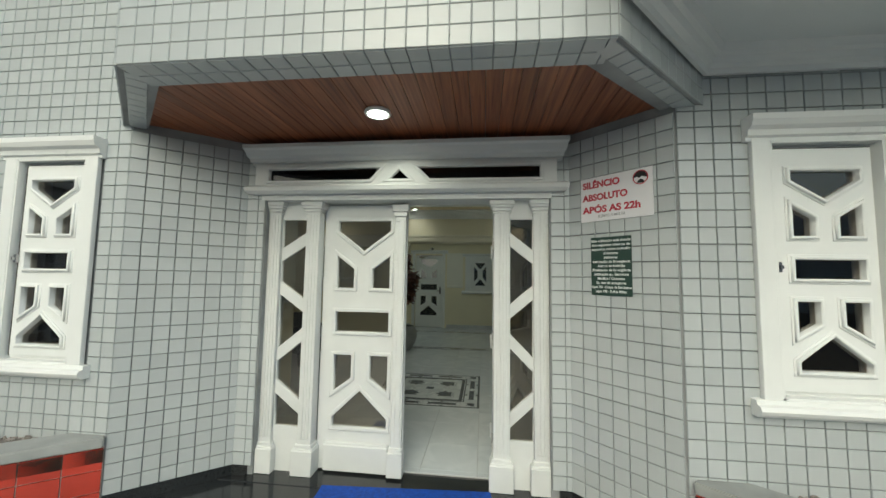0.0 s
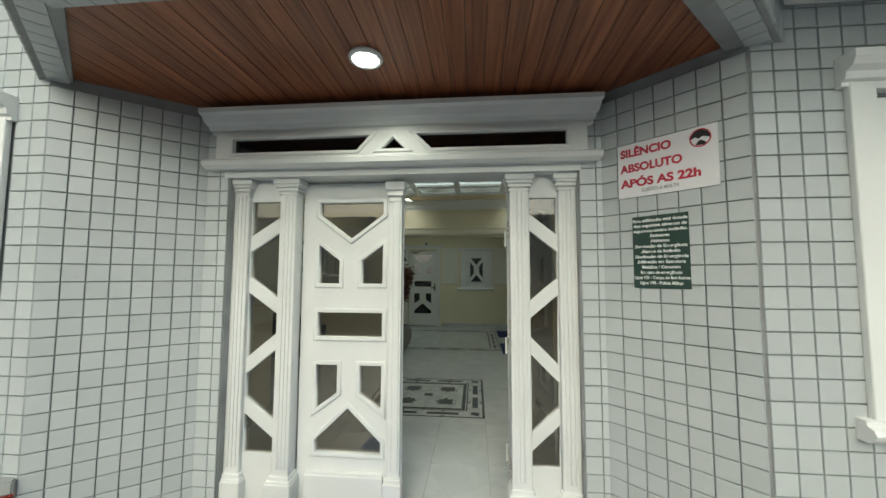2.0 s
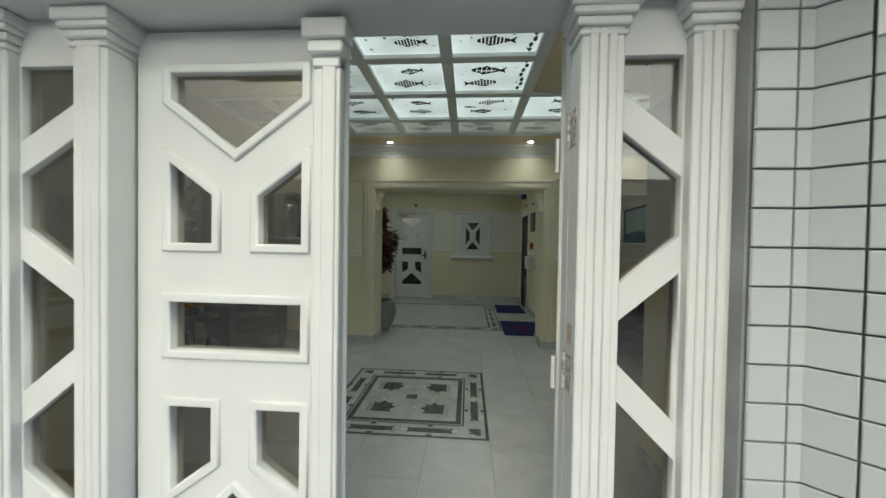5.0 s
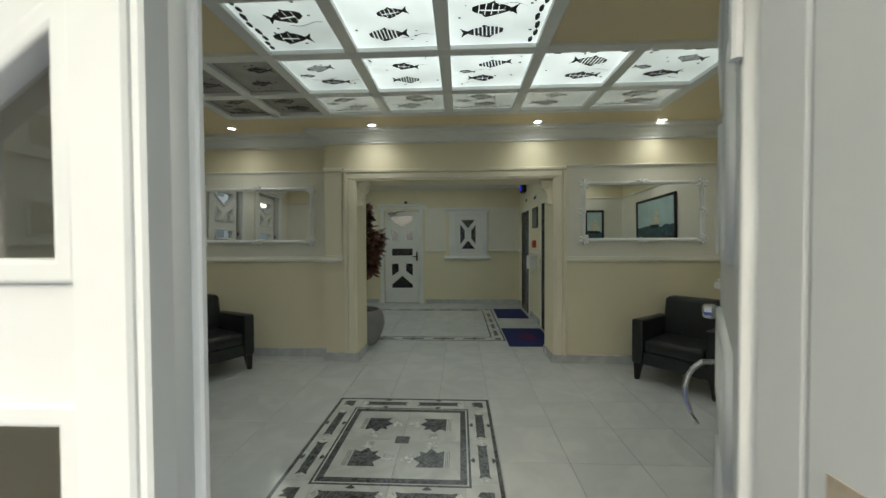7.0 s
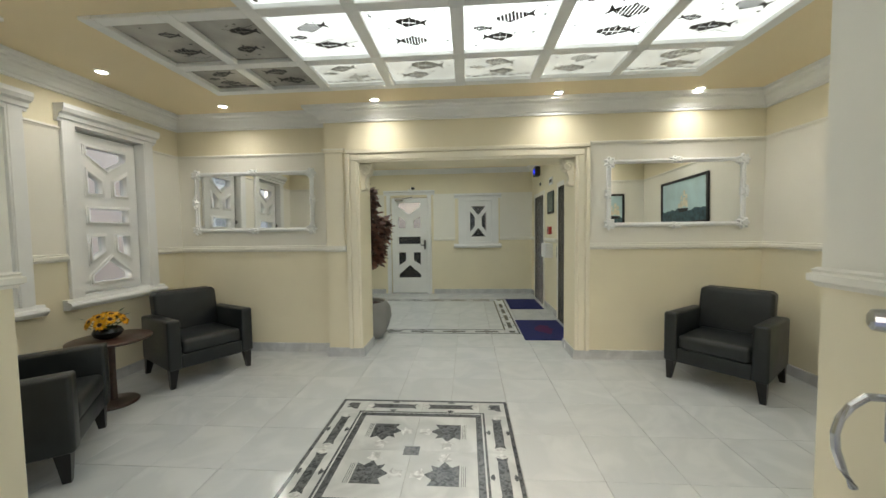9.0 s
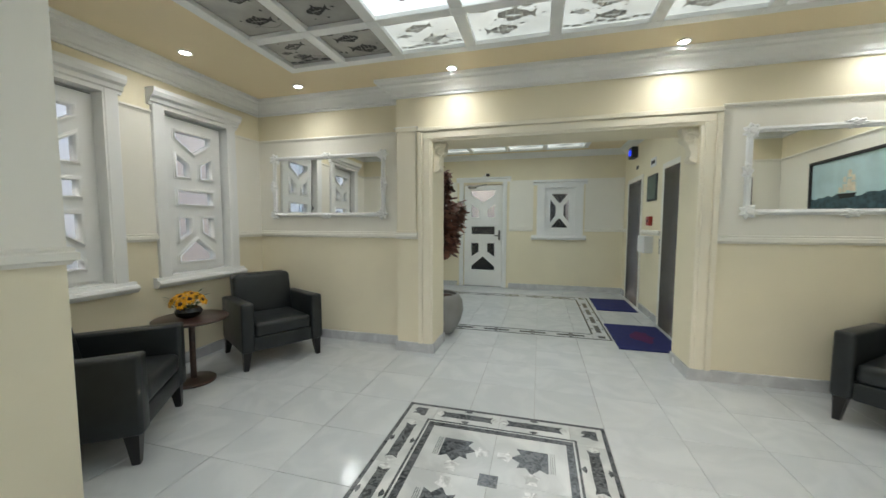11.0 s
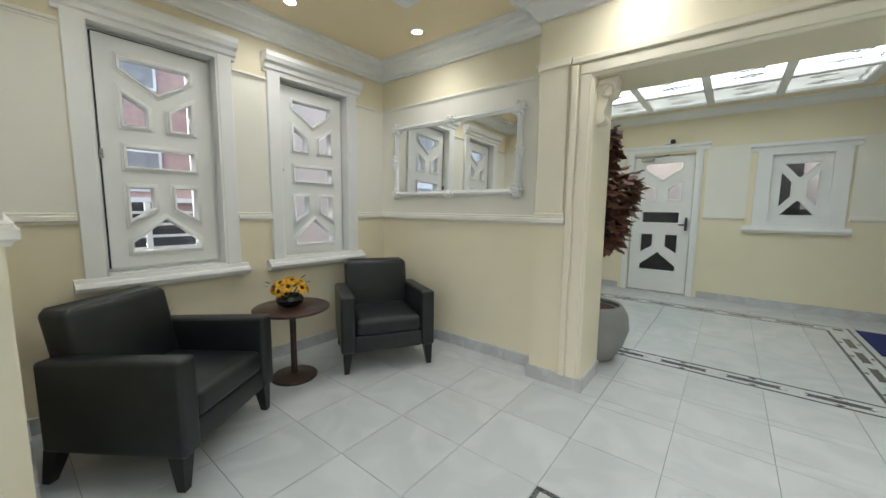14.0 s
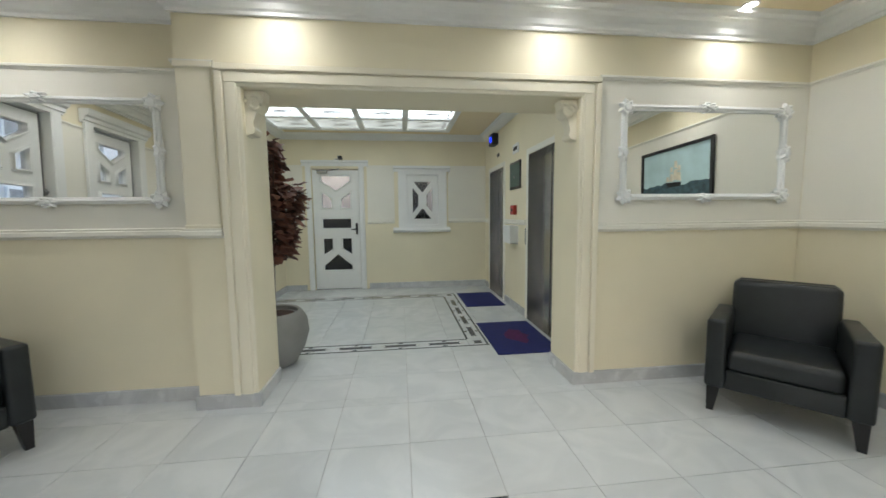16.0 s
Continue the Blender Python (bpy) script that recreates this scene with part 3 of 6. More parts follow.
run("trim_dado_hall", DADO, 1.185, M_OFFWHITE, [((HALL_L, 7.26), (HALL_L, HB), (1, 0), 0, 1), ((HALL_L, HB), (-1.94, HB), (0, -1), 1, 0), ((-0.84, HB), (-0.36, HB), (0, -1), 0, 0), ((0.62, HB), (HALL_R, HB), (0, -1), 0, 1),
     ((HALL_R, HB), (HALL_R, 10.60), (-1, 0), 1, 0), ((HALL_R, 9.56), (HALL_R, 8.70), (-1, 0), 0, 0)], "off-white moulded dado rail in the lift hall", "dado rail")
# off-white bands between dado and rail, a little proud of the cream wall
bm = bmesh.new()
Z0, Z1 = 1.25, 2.29
for ya, yb in ((FRONT, W1A), (W1B, W2A), (W2B, FAR_L)):
    box(bm, WL - 0.01, WL + 0.004, ya, yb, Z0, Z1)
box(bm, WL, -1.66, FAR_L - 0.004, FAR_L + 0.01, Z0, Z1)
box(bm, 1.20, WR, 6.836, 6.85, Z0, Z1)
box(bm, WR - 0.004, WR + 0.01, FRONT, 6.83, Z0, Z1)
box(bm, FOY_R, WR, FRONT - 0.01, FRONT + 0.004, Z0, Z1)
box(bm, WL, FOY_L, FRONT - 0.01, FRONT + 0.004, Z0, Z1)
box(bm, FOY_L - 0.01, FOY_L + 0.004, 3.05, FRONT - 0.001, Z0, Z1)
box(bm, FOY_R - 0.004, FOY_R + 0.01, 3.05, FRONT - 0.001, Z0, Z1)
for xa, xb in ((HALL_L, -1.94), (-0.84, -0.36), (0.62, HALL_R)):
    box(bm, xa, xb, HB - 0.004, HB + 0.01, Z0, 2.22)
struct("trim_wall_band", bm, M_OFFWHITE, "off-white painted band between dado and picture rail", "wall band")


# ---- windows and doors with the Y-shaped glazing ----
YPANES = [[(-1, 1), (1, 1), (1, 0.947), (0, 0.846), (-1, 0.947)],
          [(-1, 0.826), (-0.34, 0.760), (-0.34, 0.664), (-1, 0.664)], [(1, 0.826), (1, 0.664), (0.34, 0.664), (0.34, 0.760)],
          [(-1, 0.451), (1, 0.451), (1, 0.550), (-1, 0.550)],
          [(-1, 0.342), (-0.34, 0.342), (-0.34, 0.231), (-1, 0.166)], [(1, 0.342), (1, 0.166), (0.34, 0.231), (0.34, 0.342)],
          [(-1, 0), (1, 0), (1, 0.048), (0, 0.175), (-1, 0.048)]]


def y_panes(hw, z0, z1):
    return [[(x * hw, z0 + v * (z1 - z0)) for x, v in ring] for ring in YPANES]


def glazed_leaf(parent, w, h, rings, thick, glass, rim=0.022, name="sash", paint=None):
    """A white board, its pane holes, a raised bead round each on both faces, and a pane in each."""
    paint = paint or M_WHITE
    outer = [(-w / 2, 0), (w / 2, 0), (w / 2, h), (-w / 2, h)]
    board = part(name, plate(name, outer, rings, thick, paint, 0.004), paint, parent)
    for ring in rings:
        me = plate("bead", grow(ring, rim), [grow(ring, -0.003)], thick + 0.024, paint, 0.006)
        part("bead", me, paint, board)
        pane = part("pane", plate("pane", grow(ring, 0.004), [], 0.005, glass), glass, board, "glass pane")
        pane.visible_shadow = False
    return board


HEAD = [(0, 0), (0.03, 0), (0.03, 0.02), (0.05, 0.028), (0.055, 0.06), (0.085, 0.075), (0.10, 0.105), (0.10, 0.14), (0, 0.14)]
SILLP = [(0, 0), (0.05, 0), (0.075, 0.02), (0.085, 0.04), (0.075, 0.06), (0.05, 0.068), (0.045, 0.09), (0, 0.09)]


def window(m, w, z0, z1, sw, depth, hw, pz0, pz1, glass, label, name, deep=0.2, both=False):
    """A white window in a wall, local front towards -y, its wall face at y = 0. w: opening; sw: surround width."""
    ob = thing(name, m, label, "window", kind="structure")
    for s in (-1, 1):
        bm = bmesh.new()
        xa, xb = sorted((s * w / 2, s * (w / 2 + sw)))
        box(bm, xa, xb, -0.035, 0.0, z0 - 0.02, z1 + 0.02, 0.004)
        part("jamb", bm, M_WHITE, ob)
        xa, xb = sorted((s * (w / 2 - 0.012), s * w / 2))
        part("reveal", B(xa, xb, -0.03, deep - 0.01, z0, z1), M_WHITE, ob)
    bm = bmesh.new()
    moulding(bm, (-w / 2 - sw - 0.03, 0, z1 + 0.0), (w / 2 + sw + 0.03, 0, z1), (0, -1, 0), HEAD)
    box(bm, -w / 2, w / 2, -0.03, deep - 0.01, z1 - 0.012, z1)
    part("head", bm, M_WHITE, ob)
    bm = bmesh.new()
    moulding(bm, (-w / 2 - sw - 0.05, 0, z0 - 0.09), (w / 2 + sw + 0.05, 0, z0 - 0.09), (0, -1, 0), SILLP)
    box(bm, -w / 2, w / 2, -0.03, deep - 0.01, z0 - 0.01, z0 + 0.012)
    part("window_sill", bm, M_WHITE, ob)
    holder = part("window_frame", plate("window_frame", [(-w / 2, z0), (w / 2, z0), (w / 2, z1), (-w / 2, z1)],
                  [[(-w / 2 + 0.035, z0 + 0.035), (w / 2 - 0.035, z0 + 0.035), (w / 2 - 0.035, z1 - 0.035), (-w / 2 + 0.035, z1 - 0.035)]], 0.05, M_WHITE, 0.003), M_WHITE, ob)
    holder.location = (0, depth + 0.03, 0)
    rings = y_panes(hw, pz0, pz1)
    h0, h1 = z0 + 0.037, z1 - 0.037
    board = part("sash", plate("sash", [(-w / 2 + 0.037, h0), (w / 2 - 0.037, h0), (w / 2 - 0.037, h1), (-w / 2 + 0.037, h1)], rings, 0.04, M_WHITE, 0.003), M_WHITE, ob)
    board.location = (0, depth, 0)
    for ring in rings:
        part("bead", plate("bead", grow(ring, 0.027), [grow(ring, -0.003)], 0.052, M_WHITE, 0.004), M_WHITE, board)
        part("bead", plate("bead", grow(ring, 0.016), [grow(ring, -0.002)], 0.082, M_WHITE, 0.006), M_WHITE, board)
        pane = part("pane", plate("pane", grow(ring, 0.004), [], 0.005, glass), glass, board, "glass pane")
        pane.visible_shadow = False
    # Black strips paint the shade in the gaps beside and over the sash.
    gasket = part("gasket", B(-w / 2 + 0.031, -w / 2 + 0.037, -0.021, -0.004, h0, h1), M_BLACK, ob, "black strip painting the shade in the gap beside the sash")
    gasket.location = (0, depth, 0)
    gasket = part("gasket", B(-w / 2 + 0.037, w / 2 - 0.037, -0.021, -0.004, h1, h1 + 0.004), M_BLACK, ob, "black strip painting the shade in the gap over the sash")
    gasket.location = (0, depth, 0)
    latch = part("latch", box(box(bmesh.new(), -w / 2 + 0.022, -w / 2 + 0.045, -0.045, -0.02, (z0 + z1) / 2 - 0.03, (z0 + z1) / 2 + 0.03, 0.004), -w / 2 + 0.03, -w / 2 + 0.04, -0.06, -0.04, (z0 + z1) / 2 - 0.01, (z0 + z1) / 2 + 0.01), M_CHROME, ob, "small metal latch")
    latch.location = (0, depth, 0)
    return ob


LW = "white painted window with Y-shaped glazing bars, closed"
window(pose(WL, 5.06, 0, 0, 0, 90), 0.68, 0.86, 2.365, 0.095, 0.075, 0.185, 1.00, 2.21, M_GLASS, LW, "window_1")
window(pose(WL, 6.19, 0, 0, 0, 90), 0.68, 0.86, 2.365, 0.095, 0.075, 0.185, 0.97, 2.21, M_GLASS, LW, "window_2")
window(pose(2.195, OUT, 0), 0.59, 0.93, 2.40, 0.10, 0.03, 0.18, 1.08, 2.23, M_GLASS_DARK, "white painted outer window with dark glass, closed", "window_3")
window(pose(-2.91, OUT, 0), 0.58, 0.93, 2.40, 0.10, 0.03, 0.18, 1.05, 2.25, M_GLASS_DARK, "white painted outer window with dark glass, closed", "window_4")

# lift hall end: door and crossed window
bd = thing("door_back", pose(-1.39, HALL_B, 0), "white painted wooden door with Y-shaped glazing, closed", "door", kind="structure")
leaf = glazed_leaf(bd, 0.80, 2.13, y_panes(0.25, 0.34, 2.03), 0.04, M_GLASS, 0.024, "door_leaf")
leaf.location = (0, 0.06, 0.01)
for s in (-1, 1):
    xa, xb = sorted((s * 0.41, s * 0.50))
    part("architrave", box(box(bmesh.new(), xa, xb, -0.03, 0.0, 0, 2.22, 0.004), xa + 0.02, xb - 0.02, -0.04, -0.02, 0.1, 2.18, 0.004), M_WHITE, bd)
part("head", moulding(bmesh.new(), (-0.56, 0, 2.20), (0.58, 0, 2.20), (0, -1, 0), [(0, 0), (0.03, 0), (0.035, 0.05), (0.06, 0.07), (0.06, 0.1), (0, 0.1)]), M_WHITE, bd)
part("door_handle", tube(box(bmesh.new(), 0.335, 0.365, -0.03, 0.042, 1.0, 1.2, 0.004), [(0.35, -0.03, 1.08), (0.35, -0.06, 1.09), (0.26, -0.06, 1.09)], 0.011), M_BLACK, bd, "black lever handle")
bx = tube(bmesh.new(), [(-0.2, -0.05, 2.10), (-0.05, -0.11, 2.12), (0.08, -0.04, 2.15)], 0.01)
box(bx, -0.30, -0.12, -0.075, -0.012, 2.07, 2.12, 0.008)
part("door_closer", bx, M_STEEL, bd, "grey door closer with arm")
bw = thing("window_back", pose(0.15, HALL_B, 0), "small white window with crossed glazing bars, closed", "window", kind="structure")
cross = [[(-0.19, 1.95), (0.19, 1.95), (0.02, 1.74), (-0.02, 1.74)], [(-0.19, 1.25), (0.19, 1.25), (0.02, 1.46), (-0.02, 1.46)], [(-0.19, 1.86), (-0.06, 1.70), (-0.06, 1.50), (-0.19, 1.34)], [(0.19, 1.86), (0.06, 1.70), (0.06, 1.50), (0.19, 1.34)]]
cross = [grow(r[::-1] if k == 0 else r, -0.012) for k, r in enumerate(cross)]
board = part("sash", plate("sash", [(-0.305, 1.14), (0.305, 1.14), (0.305, 2.07), (-0.305, 2.07)], cross, 0.04, M_WHITE, 0.003), M_WHITE, bw)
board.location = (0, 0.047, 0)
for ring in cross:
    part("bead", plate("bead", grow(ring, 0.016), [grow(ring, -0.003)], 0.06, M_WHITE, 0.004), M_WHITE, board)
    part("pane", plate("pane", grow(ring, 0.003), [], 0.005, M_GLASS), M_GLASS, board, "glass pane")
part("window_frame", plate("window_frame", [(-0.44, 1.10), (0.44, 1.10), (0.44, 2.12), (-0.44, 2.12)], [[(-0.285, 1.155), (0.285, 1.155), (0.285, 2.055), (-0.285, 2.055)]], 0.05, M_WHITE, 0.005), M_WHITE, bw)
part("head", moulding(bmesh.new(), (-0.52, 0, 2.11), (0.50, 0, 2.11), (0, -1, 0), [(0, 0), (0.03, 0), (0.035, 0.04), (0.07, 0.06), (0.07, 0.1), (0, 0.1)]), M_WHITE, bw)
part("window_sill", moulding(bmesh.new(), (-0.54, 0, 1.02), (0.50, 0, 1.02), (0, -1, 0), SILLP), M_WHITE, bw)
slab("wall_yard_1", -4.0, 3.0, HALL_B + 2.2, HALL_B + 2.4, -0.06, 1.35, M_YARD, "dark lower yard wall behind the lift hall", "wall")
slab("wall_yard_2", -4.0, 3.0, HALL_B + 2.25, HALL_B + 2.4, 1.35, 3.4, M_YARD_PALE, "greyish upper yard wall behind the lift hall", "wall")
# Dark slab added only to darken the view through the small back window.
slab("wall_yard_4", -0.35, 0.40, HALL_B + 2.12, HALL_B + 2.2, 1.35, 3.4, M_YARD, "dark grey shutter on the yard wall", "wall")
slab("wall_yard_3", 2.8, 3.0, HALL_B + 0.2, HALL_B + 2.2, -0.06, 3.4, M_PLASTER, "pale side wall of the yard", "wall")

# ---- main entrance ----
entry = thing("door_entrance", pose(0, 0, 0), "white painted entrance surround with fluted posts, zigzag sidelights and transom", "door frame", kind="structure")
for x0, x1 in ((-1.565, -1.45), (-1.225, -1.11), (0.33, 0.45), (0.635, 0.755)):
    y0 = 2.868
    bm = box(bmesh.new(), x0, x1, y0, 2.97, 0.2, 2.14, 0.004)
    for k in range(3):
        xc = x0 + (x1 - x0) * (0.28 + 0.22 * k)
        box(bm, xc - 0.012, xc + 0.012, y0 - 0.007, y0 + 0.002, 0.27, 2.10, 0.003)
    part("post", bm, M_WHITE_DIMMED, entry)
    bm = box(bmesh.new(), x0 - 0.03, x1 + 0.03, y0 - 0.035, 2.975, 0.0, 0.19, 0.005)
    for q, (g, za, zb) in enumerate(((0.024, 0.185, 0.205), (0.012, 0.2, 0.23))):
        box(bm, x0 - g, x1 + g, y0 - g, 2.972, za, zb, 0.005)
    part("post_base", bm, M_WHITE_DIMMED, entry)
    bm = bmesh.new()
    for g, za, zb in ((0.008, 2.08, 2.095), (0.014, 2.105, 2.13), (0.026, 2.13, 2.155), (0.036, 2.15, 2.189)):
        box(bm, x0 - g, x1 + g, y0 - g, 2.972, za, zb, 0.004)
    part("capital", bm, M_WHITE_DIMMED, entry)
ENTAB = [(0, 0), (0.18, 0), (0.205, 0.02), (0.21, 0.05), (0.195, 0.065), (0.15, 0.07), (0.15, 0.235), (0.165, 0.245), (0.165, 0.26), (0.18, 0.265), (0.19, 0.29), (0.215, 0.305), (0.235, 0.345), (0.255, 0.36), (0.255, 0.39), (0, 0.39)]
XL, XR = -1.60, 0.77
bm = bmesh.new()
moulding(bm, (XL, 2.93, 2.235), (XR, 2.93, 2.235), (0, -1, 0), [(0.0, 0.0), *[p for p in ENTAB[1:6]], (0, 0.07)], -0.5, -0.5)
box(bm, XL + 0.01, XR - 0.01, 2.80, 3.04, 2.19, 2.238)
box(bm, XL + 0.01, XR - 0.01, 2.935, 3.04, 2.236, 2.565)
part("lintel", bm, M_WHITE_DIMMED, entry)
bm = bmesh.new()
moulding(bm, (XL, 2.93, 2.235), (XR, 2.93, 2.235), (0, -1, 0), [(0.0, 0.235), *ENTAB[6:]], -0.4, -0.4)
part("cornice", bm, M_WHITE_DIMMED, entry)
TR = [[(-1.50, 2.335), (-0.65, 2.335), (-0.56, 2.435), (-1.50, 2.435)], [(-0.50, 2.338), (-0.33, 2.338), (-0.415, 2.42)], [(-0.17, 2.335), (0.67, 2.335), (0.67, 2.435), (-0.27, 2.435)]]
bm_me = plate("transom", [(XL - 0.02, 2.30), (XR + 0.02, 2.30), (XR + 0.02, 2.475), (XL - 0.02, 2.475)], TR, 0.06, M_WHITE_DIMMED, 0.003)
tr = part("transom", bm_me, M_WHITE_DIMMED, entry)
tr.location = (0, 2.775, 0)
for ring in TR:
    part("bead", plate("bead", grow(ring, 0.02), [grow(ring, -0.003)], 0.08, M_WHITE_DIMMED, 0.005), M_WHITE_DIMMED, tr)
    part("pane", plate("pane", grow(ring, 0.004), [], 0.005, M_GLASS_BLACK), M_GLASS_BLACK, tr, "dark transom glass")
part("transom_back", B(XL, XR, 2.81, 2.93, 2.462, 2.475), M_WHITE_DIMMED, entry)
ZIG = [(1.88, 1.745), (1.32, 1.465), (1.09, 0.92), (0.50, 0.66)]      # bar height at the outer and the inner side
for s, (x0, x1) in ((1, (-1.45, -1.225)), (-1, (0.45, 0.635))):
    a, b = (x1, x0) if s > 0 else (x0, x1)
    lo, hi, hb = 0.35, 2.04, 0.055
    rings, prev = [], [(a, hi), (b, hi)]
    for za, zb in ZIG:
        rings.append([prev[0], prev[1], (b, zb + hb), (a, za + hb)])
        prev = [(a, za - hb), (b, zb - hb)]
    rings.append([prev[0], prev[1], (b, lo), (a, lo)])
    def shrink(r):
        q = [(min(max(x, min(a, b) + 0.008), max(a, b) - 0.008), z) for x, z in r]
        return q
    rings = [shrink(r) for r in rings]
    rings = [r if sum(p[0] * q[1] - q[0] * p[1] for p, q in zip(r, r[1:] + r[:1])) > 0 else r[::-1] for r in rings]
    sl = part("sidelight", plate("sidelight", [(min(a, b), 0.0), (max(a, b), 0.0), (max(a, b), 2.235), (min(a, b), 2.235)], rings, 0.05, M_WHITE_DIMMED, 0.003), M_WHITE_DIMMED, entry)
    sl.location = (0, 2.925, 0)
    for ring in rings:
        p = part("pane", plate("pane", grow(ring, 0.003), [], 0.005, M_GLASS_DARK), M_GLASS_DARK, sl, "tinted sidelight glass")
        p.visible_shadow = False


for z in (0.32, 1.10, 1.84):
    bm = box(bmesh.new(), 0.3265, 0.3305, 2.90, 2.955, z - 0.055, z + 0.055, 0.001)
    tube(bm, [(0.325, 2.96, z - 0.055), (0.325, 2.96, z + 0.055)], 0.007)
    for dz in (-0.035, 0.0, 0.035):
        tube(bm, [(0.3267, 2.925, z + dz), (0.3245, 2.925, z + dz)], 0.005)
    part("hinge", bm, M_HINGE, entry, "paint-spotted butt hinge")
part("worn_patch", B(0.3285, 0.3302, 2.90, 2.945, 1.19, 1.25), M_WORN, entry, "worn beige patch on the post")


def entrance_leaf(m, label, handle):
    ob = thing("entrance_door", m, label, "door")
    leaf = glazed_leaf(ob, 0.70, 2.165, y_panes(0.228, 0.335, 2.03), 0.045, M_GLASS_DARK, 0.026, "door_leaf", M_WHITE_DIMMED)
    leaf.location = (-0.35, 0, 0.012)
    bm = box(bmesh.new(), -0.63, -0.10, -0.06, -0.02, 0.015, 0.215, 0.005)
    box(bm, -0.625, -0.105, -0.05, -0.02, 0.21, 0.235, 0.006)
    part("kick_panel", bm, M_WHITE_DIMMED, ob)
    return ob


left_leaf = entrance_leaf(pose(-0.40, 2.985, 0), "white painted entrance door leaf with Y-shaped glazing, closed", False)
bm = box(bmesh.new(), -0.075, 0.012, -0.06, -0.02, 0.2, 2.13, 0.004)
box(bm, -0.045, 0.0, -0.068, -0.055, 0.26, 2.05, 0.004)
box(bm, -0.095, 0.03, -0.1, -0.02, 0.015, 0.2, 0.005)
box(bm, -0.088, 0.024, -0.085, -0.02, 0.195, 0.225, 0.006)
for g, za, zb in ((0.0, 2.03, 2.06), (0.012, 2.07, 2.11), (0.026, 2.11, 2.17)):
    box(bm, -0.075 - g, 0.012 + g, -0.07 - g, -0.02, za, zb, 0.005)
part("meeting_post", bm, M_WHITE_DIMMED, left_leaf, "white fluted meeting post with small capital and base")
part("jamb_lining", B(0.331, 0.40, 2.973, 3.04, 0.0, 2.19, bevel=0.004), M_WHITE_DIMMED, entry)
right_leaf = entrance_leaf(pose(0.344, 3.075, -0.005, 0, 0, -123.5) @ Matrix.Scale(0.967, 4), "white painted entrance door leaf standing open", True)
bm = box(bmesh.new(), -0.685, -0.645, -0.034, -0.022, 1.04, 1.19, 0.004)
lathe(bm, [(0.018, 0), (0.022, 0.012), (0.02, 0.03), (0.012, 0.035)], 14, (0, 0, 0))
for v in bm.verts:
    if abs(v.co.x) < 0.03:
        v.co = (-0.665 + v.co.x, -0.03 - v.co.z, 1.28 + v.co.y)
part("lock_plate", bm, M_CHROME, right_leaf, "worn metal lock plate with cylinder")
pts = [(-0.665, -0.03, 1.135)] + [(-0.665 + 0.02 * math.sin(k / 7 * 3), -0.03 - 0.075 * math.sin(k / 7 * 2.6) ** 0.8, 1.145 - 0.20 * (k / 7) ** 1.4) for k in range(1, 8)]
part("door_handle", tube(bmesh.new(), pts, 0.0075, 10), M_CHROME, right_leaf, "curved worn metal pull handle")
for z in (0.35, 1.05, 1.78):
    part("hinge", box(tube(bmesh.new(), [(0.006, -0.028, z - 0.055), (0.006, -0.028, z + 0.055)], 0.008), -0.035, 0.0, -0.0265, -0.0235, z - 0.055, z + 0.055), M_WHITE_DIMMED, right_leaf, "paint-spotted butt hinge")
bm = box(bmesh.new(), -0.075, 0.012, 0.02, 0.034, 0.02, 2.165, 0.003)
box(bm, -0.05, 0.005, 0.03, 0.042, 0.25, 2.05, 0.003)
part("meeting_post_back", bm, M_WHITE, left_leaf)

# ---- porch canopy ----
PF, PZ = 1.61, 2.64
HEXA = [(-1.64, PF), (0.83, PF), (1.56, OUT), (1.405, OUT), (0.89, 2.81), (-1.72, 2.81), (-2.30, OUT), (-2.37, OUT)]
bm = bmesh.new()
IN = [(-1.60, PF + 0.21), (0.745, PF + 0.21), (1.36, 2.385), (0.89, 2.82), (-1.72, 2.82), (-2.25, 2.385)]
extrude_poly(bm, [(x, y, PZ + 0.055) for x, y in HEXA], (0, 0, 1.4))
struct("wall_canopy", bm, M_GROUT, "projecting porch canopy faced with white tiles", "canopy")
bm = bmesh.new()
extrude_poly(bm, [(-1.64, PF, PZ + 0.006), (0.83, PF, PZ + 0.006), (0.745, PF + 0.21, PZ + 0.006), (-1.60, PF + 0.21, PZ + 0.006)], (0, 0, 0.046))
extrude_poly(bm, [(0.83, PF, PZ + 0.006), (1.56, OUT, PZ + 0.006), (1.405, OUT, PZ + 0.006), (1.36, 2.385, PZ + 0.006), (0.745, PF + 0.21, PZ + 0.006)], (0, 0, 0.046))
extrude_poly(bm, [(-1.64, PF, PZ + 0.006), (-2.37, OUT, PZ + 0.006), (-2.30, OUT, PZ + 0.006), (-2.25, 2.385, PZ + 0.006), (-1.60, PF + 0.21, PZ + 0.006)], (0, 0, 0.046))
struct("trim_canopy_rim", bm, M_GROUT, "tiled underside rim of the canopy", "canopy")
# wooden soffit boards, running from the door outwards
soffit = thing("ceiling_soffit", pose(0, 0, 0), "varnished red-brown wooden board soffit over the porch", "soffit", kind="structure")


def edge_y(x):
    """Front edge of the wooden soffit at x."""
    if x < -1.60:
        return PF + 0.21 + (-1.60 - x) * (2.385 - PF - 0.21) / 0.65
    if x > 0.745:
        return PF + 0.21 + (x - 0.745) * (2.385 - PF - 0.21) / 0.615
    return PF + 0.21


def back_y(x):
    return 2.815 if -1.72 <= x <= 0.89 else (2.815 - (x - 0.89) * 0.97 if x > 0.89 else 2.815 - (-1.72 - x) * 0.86)


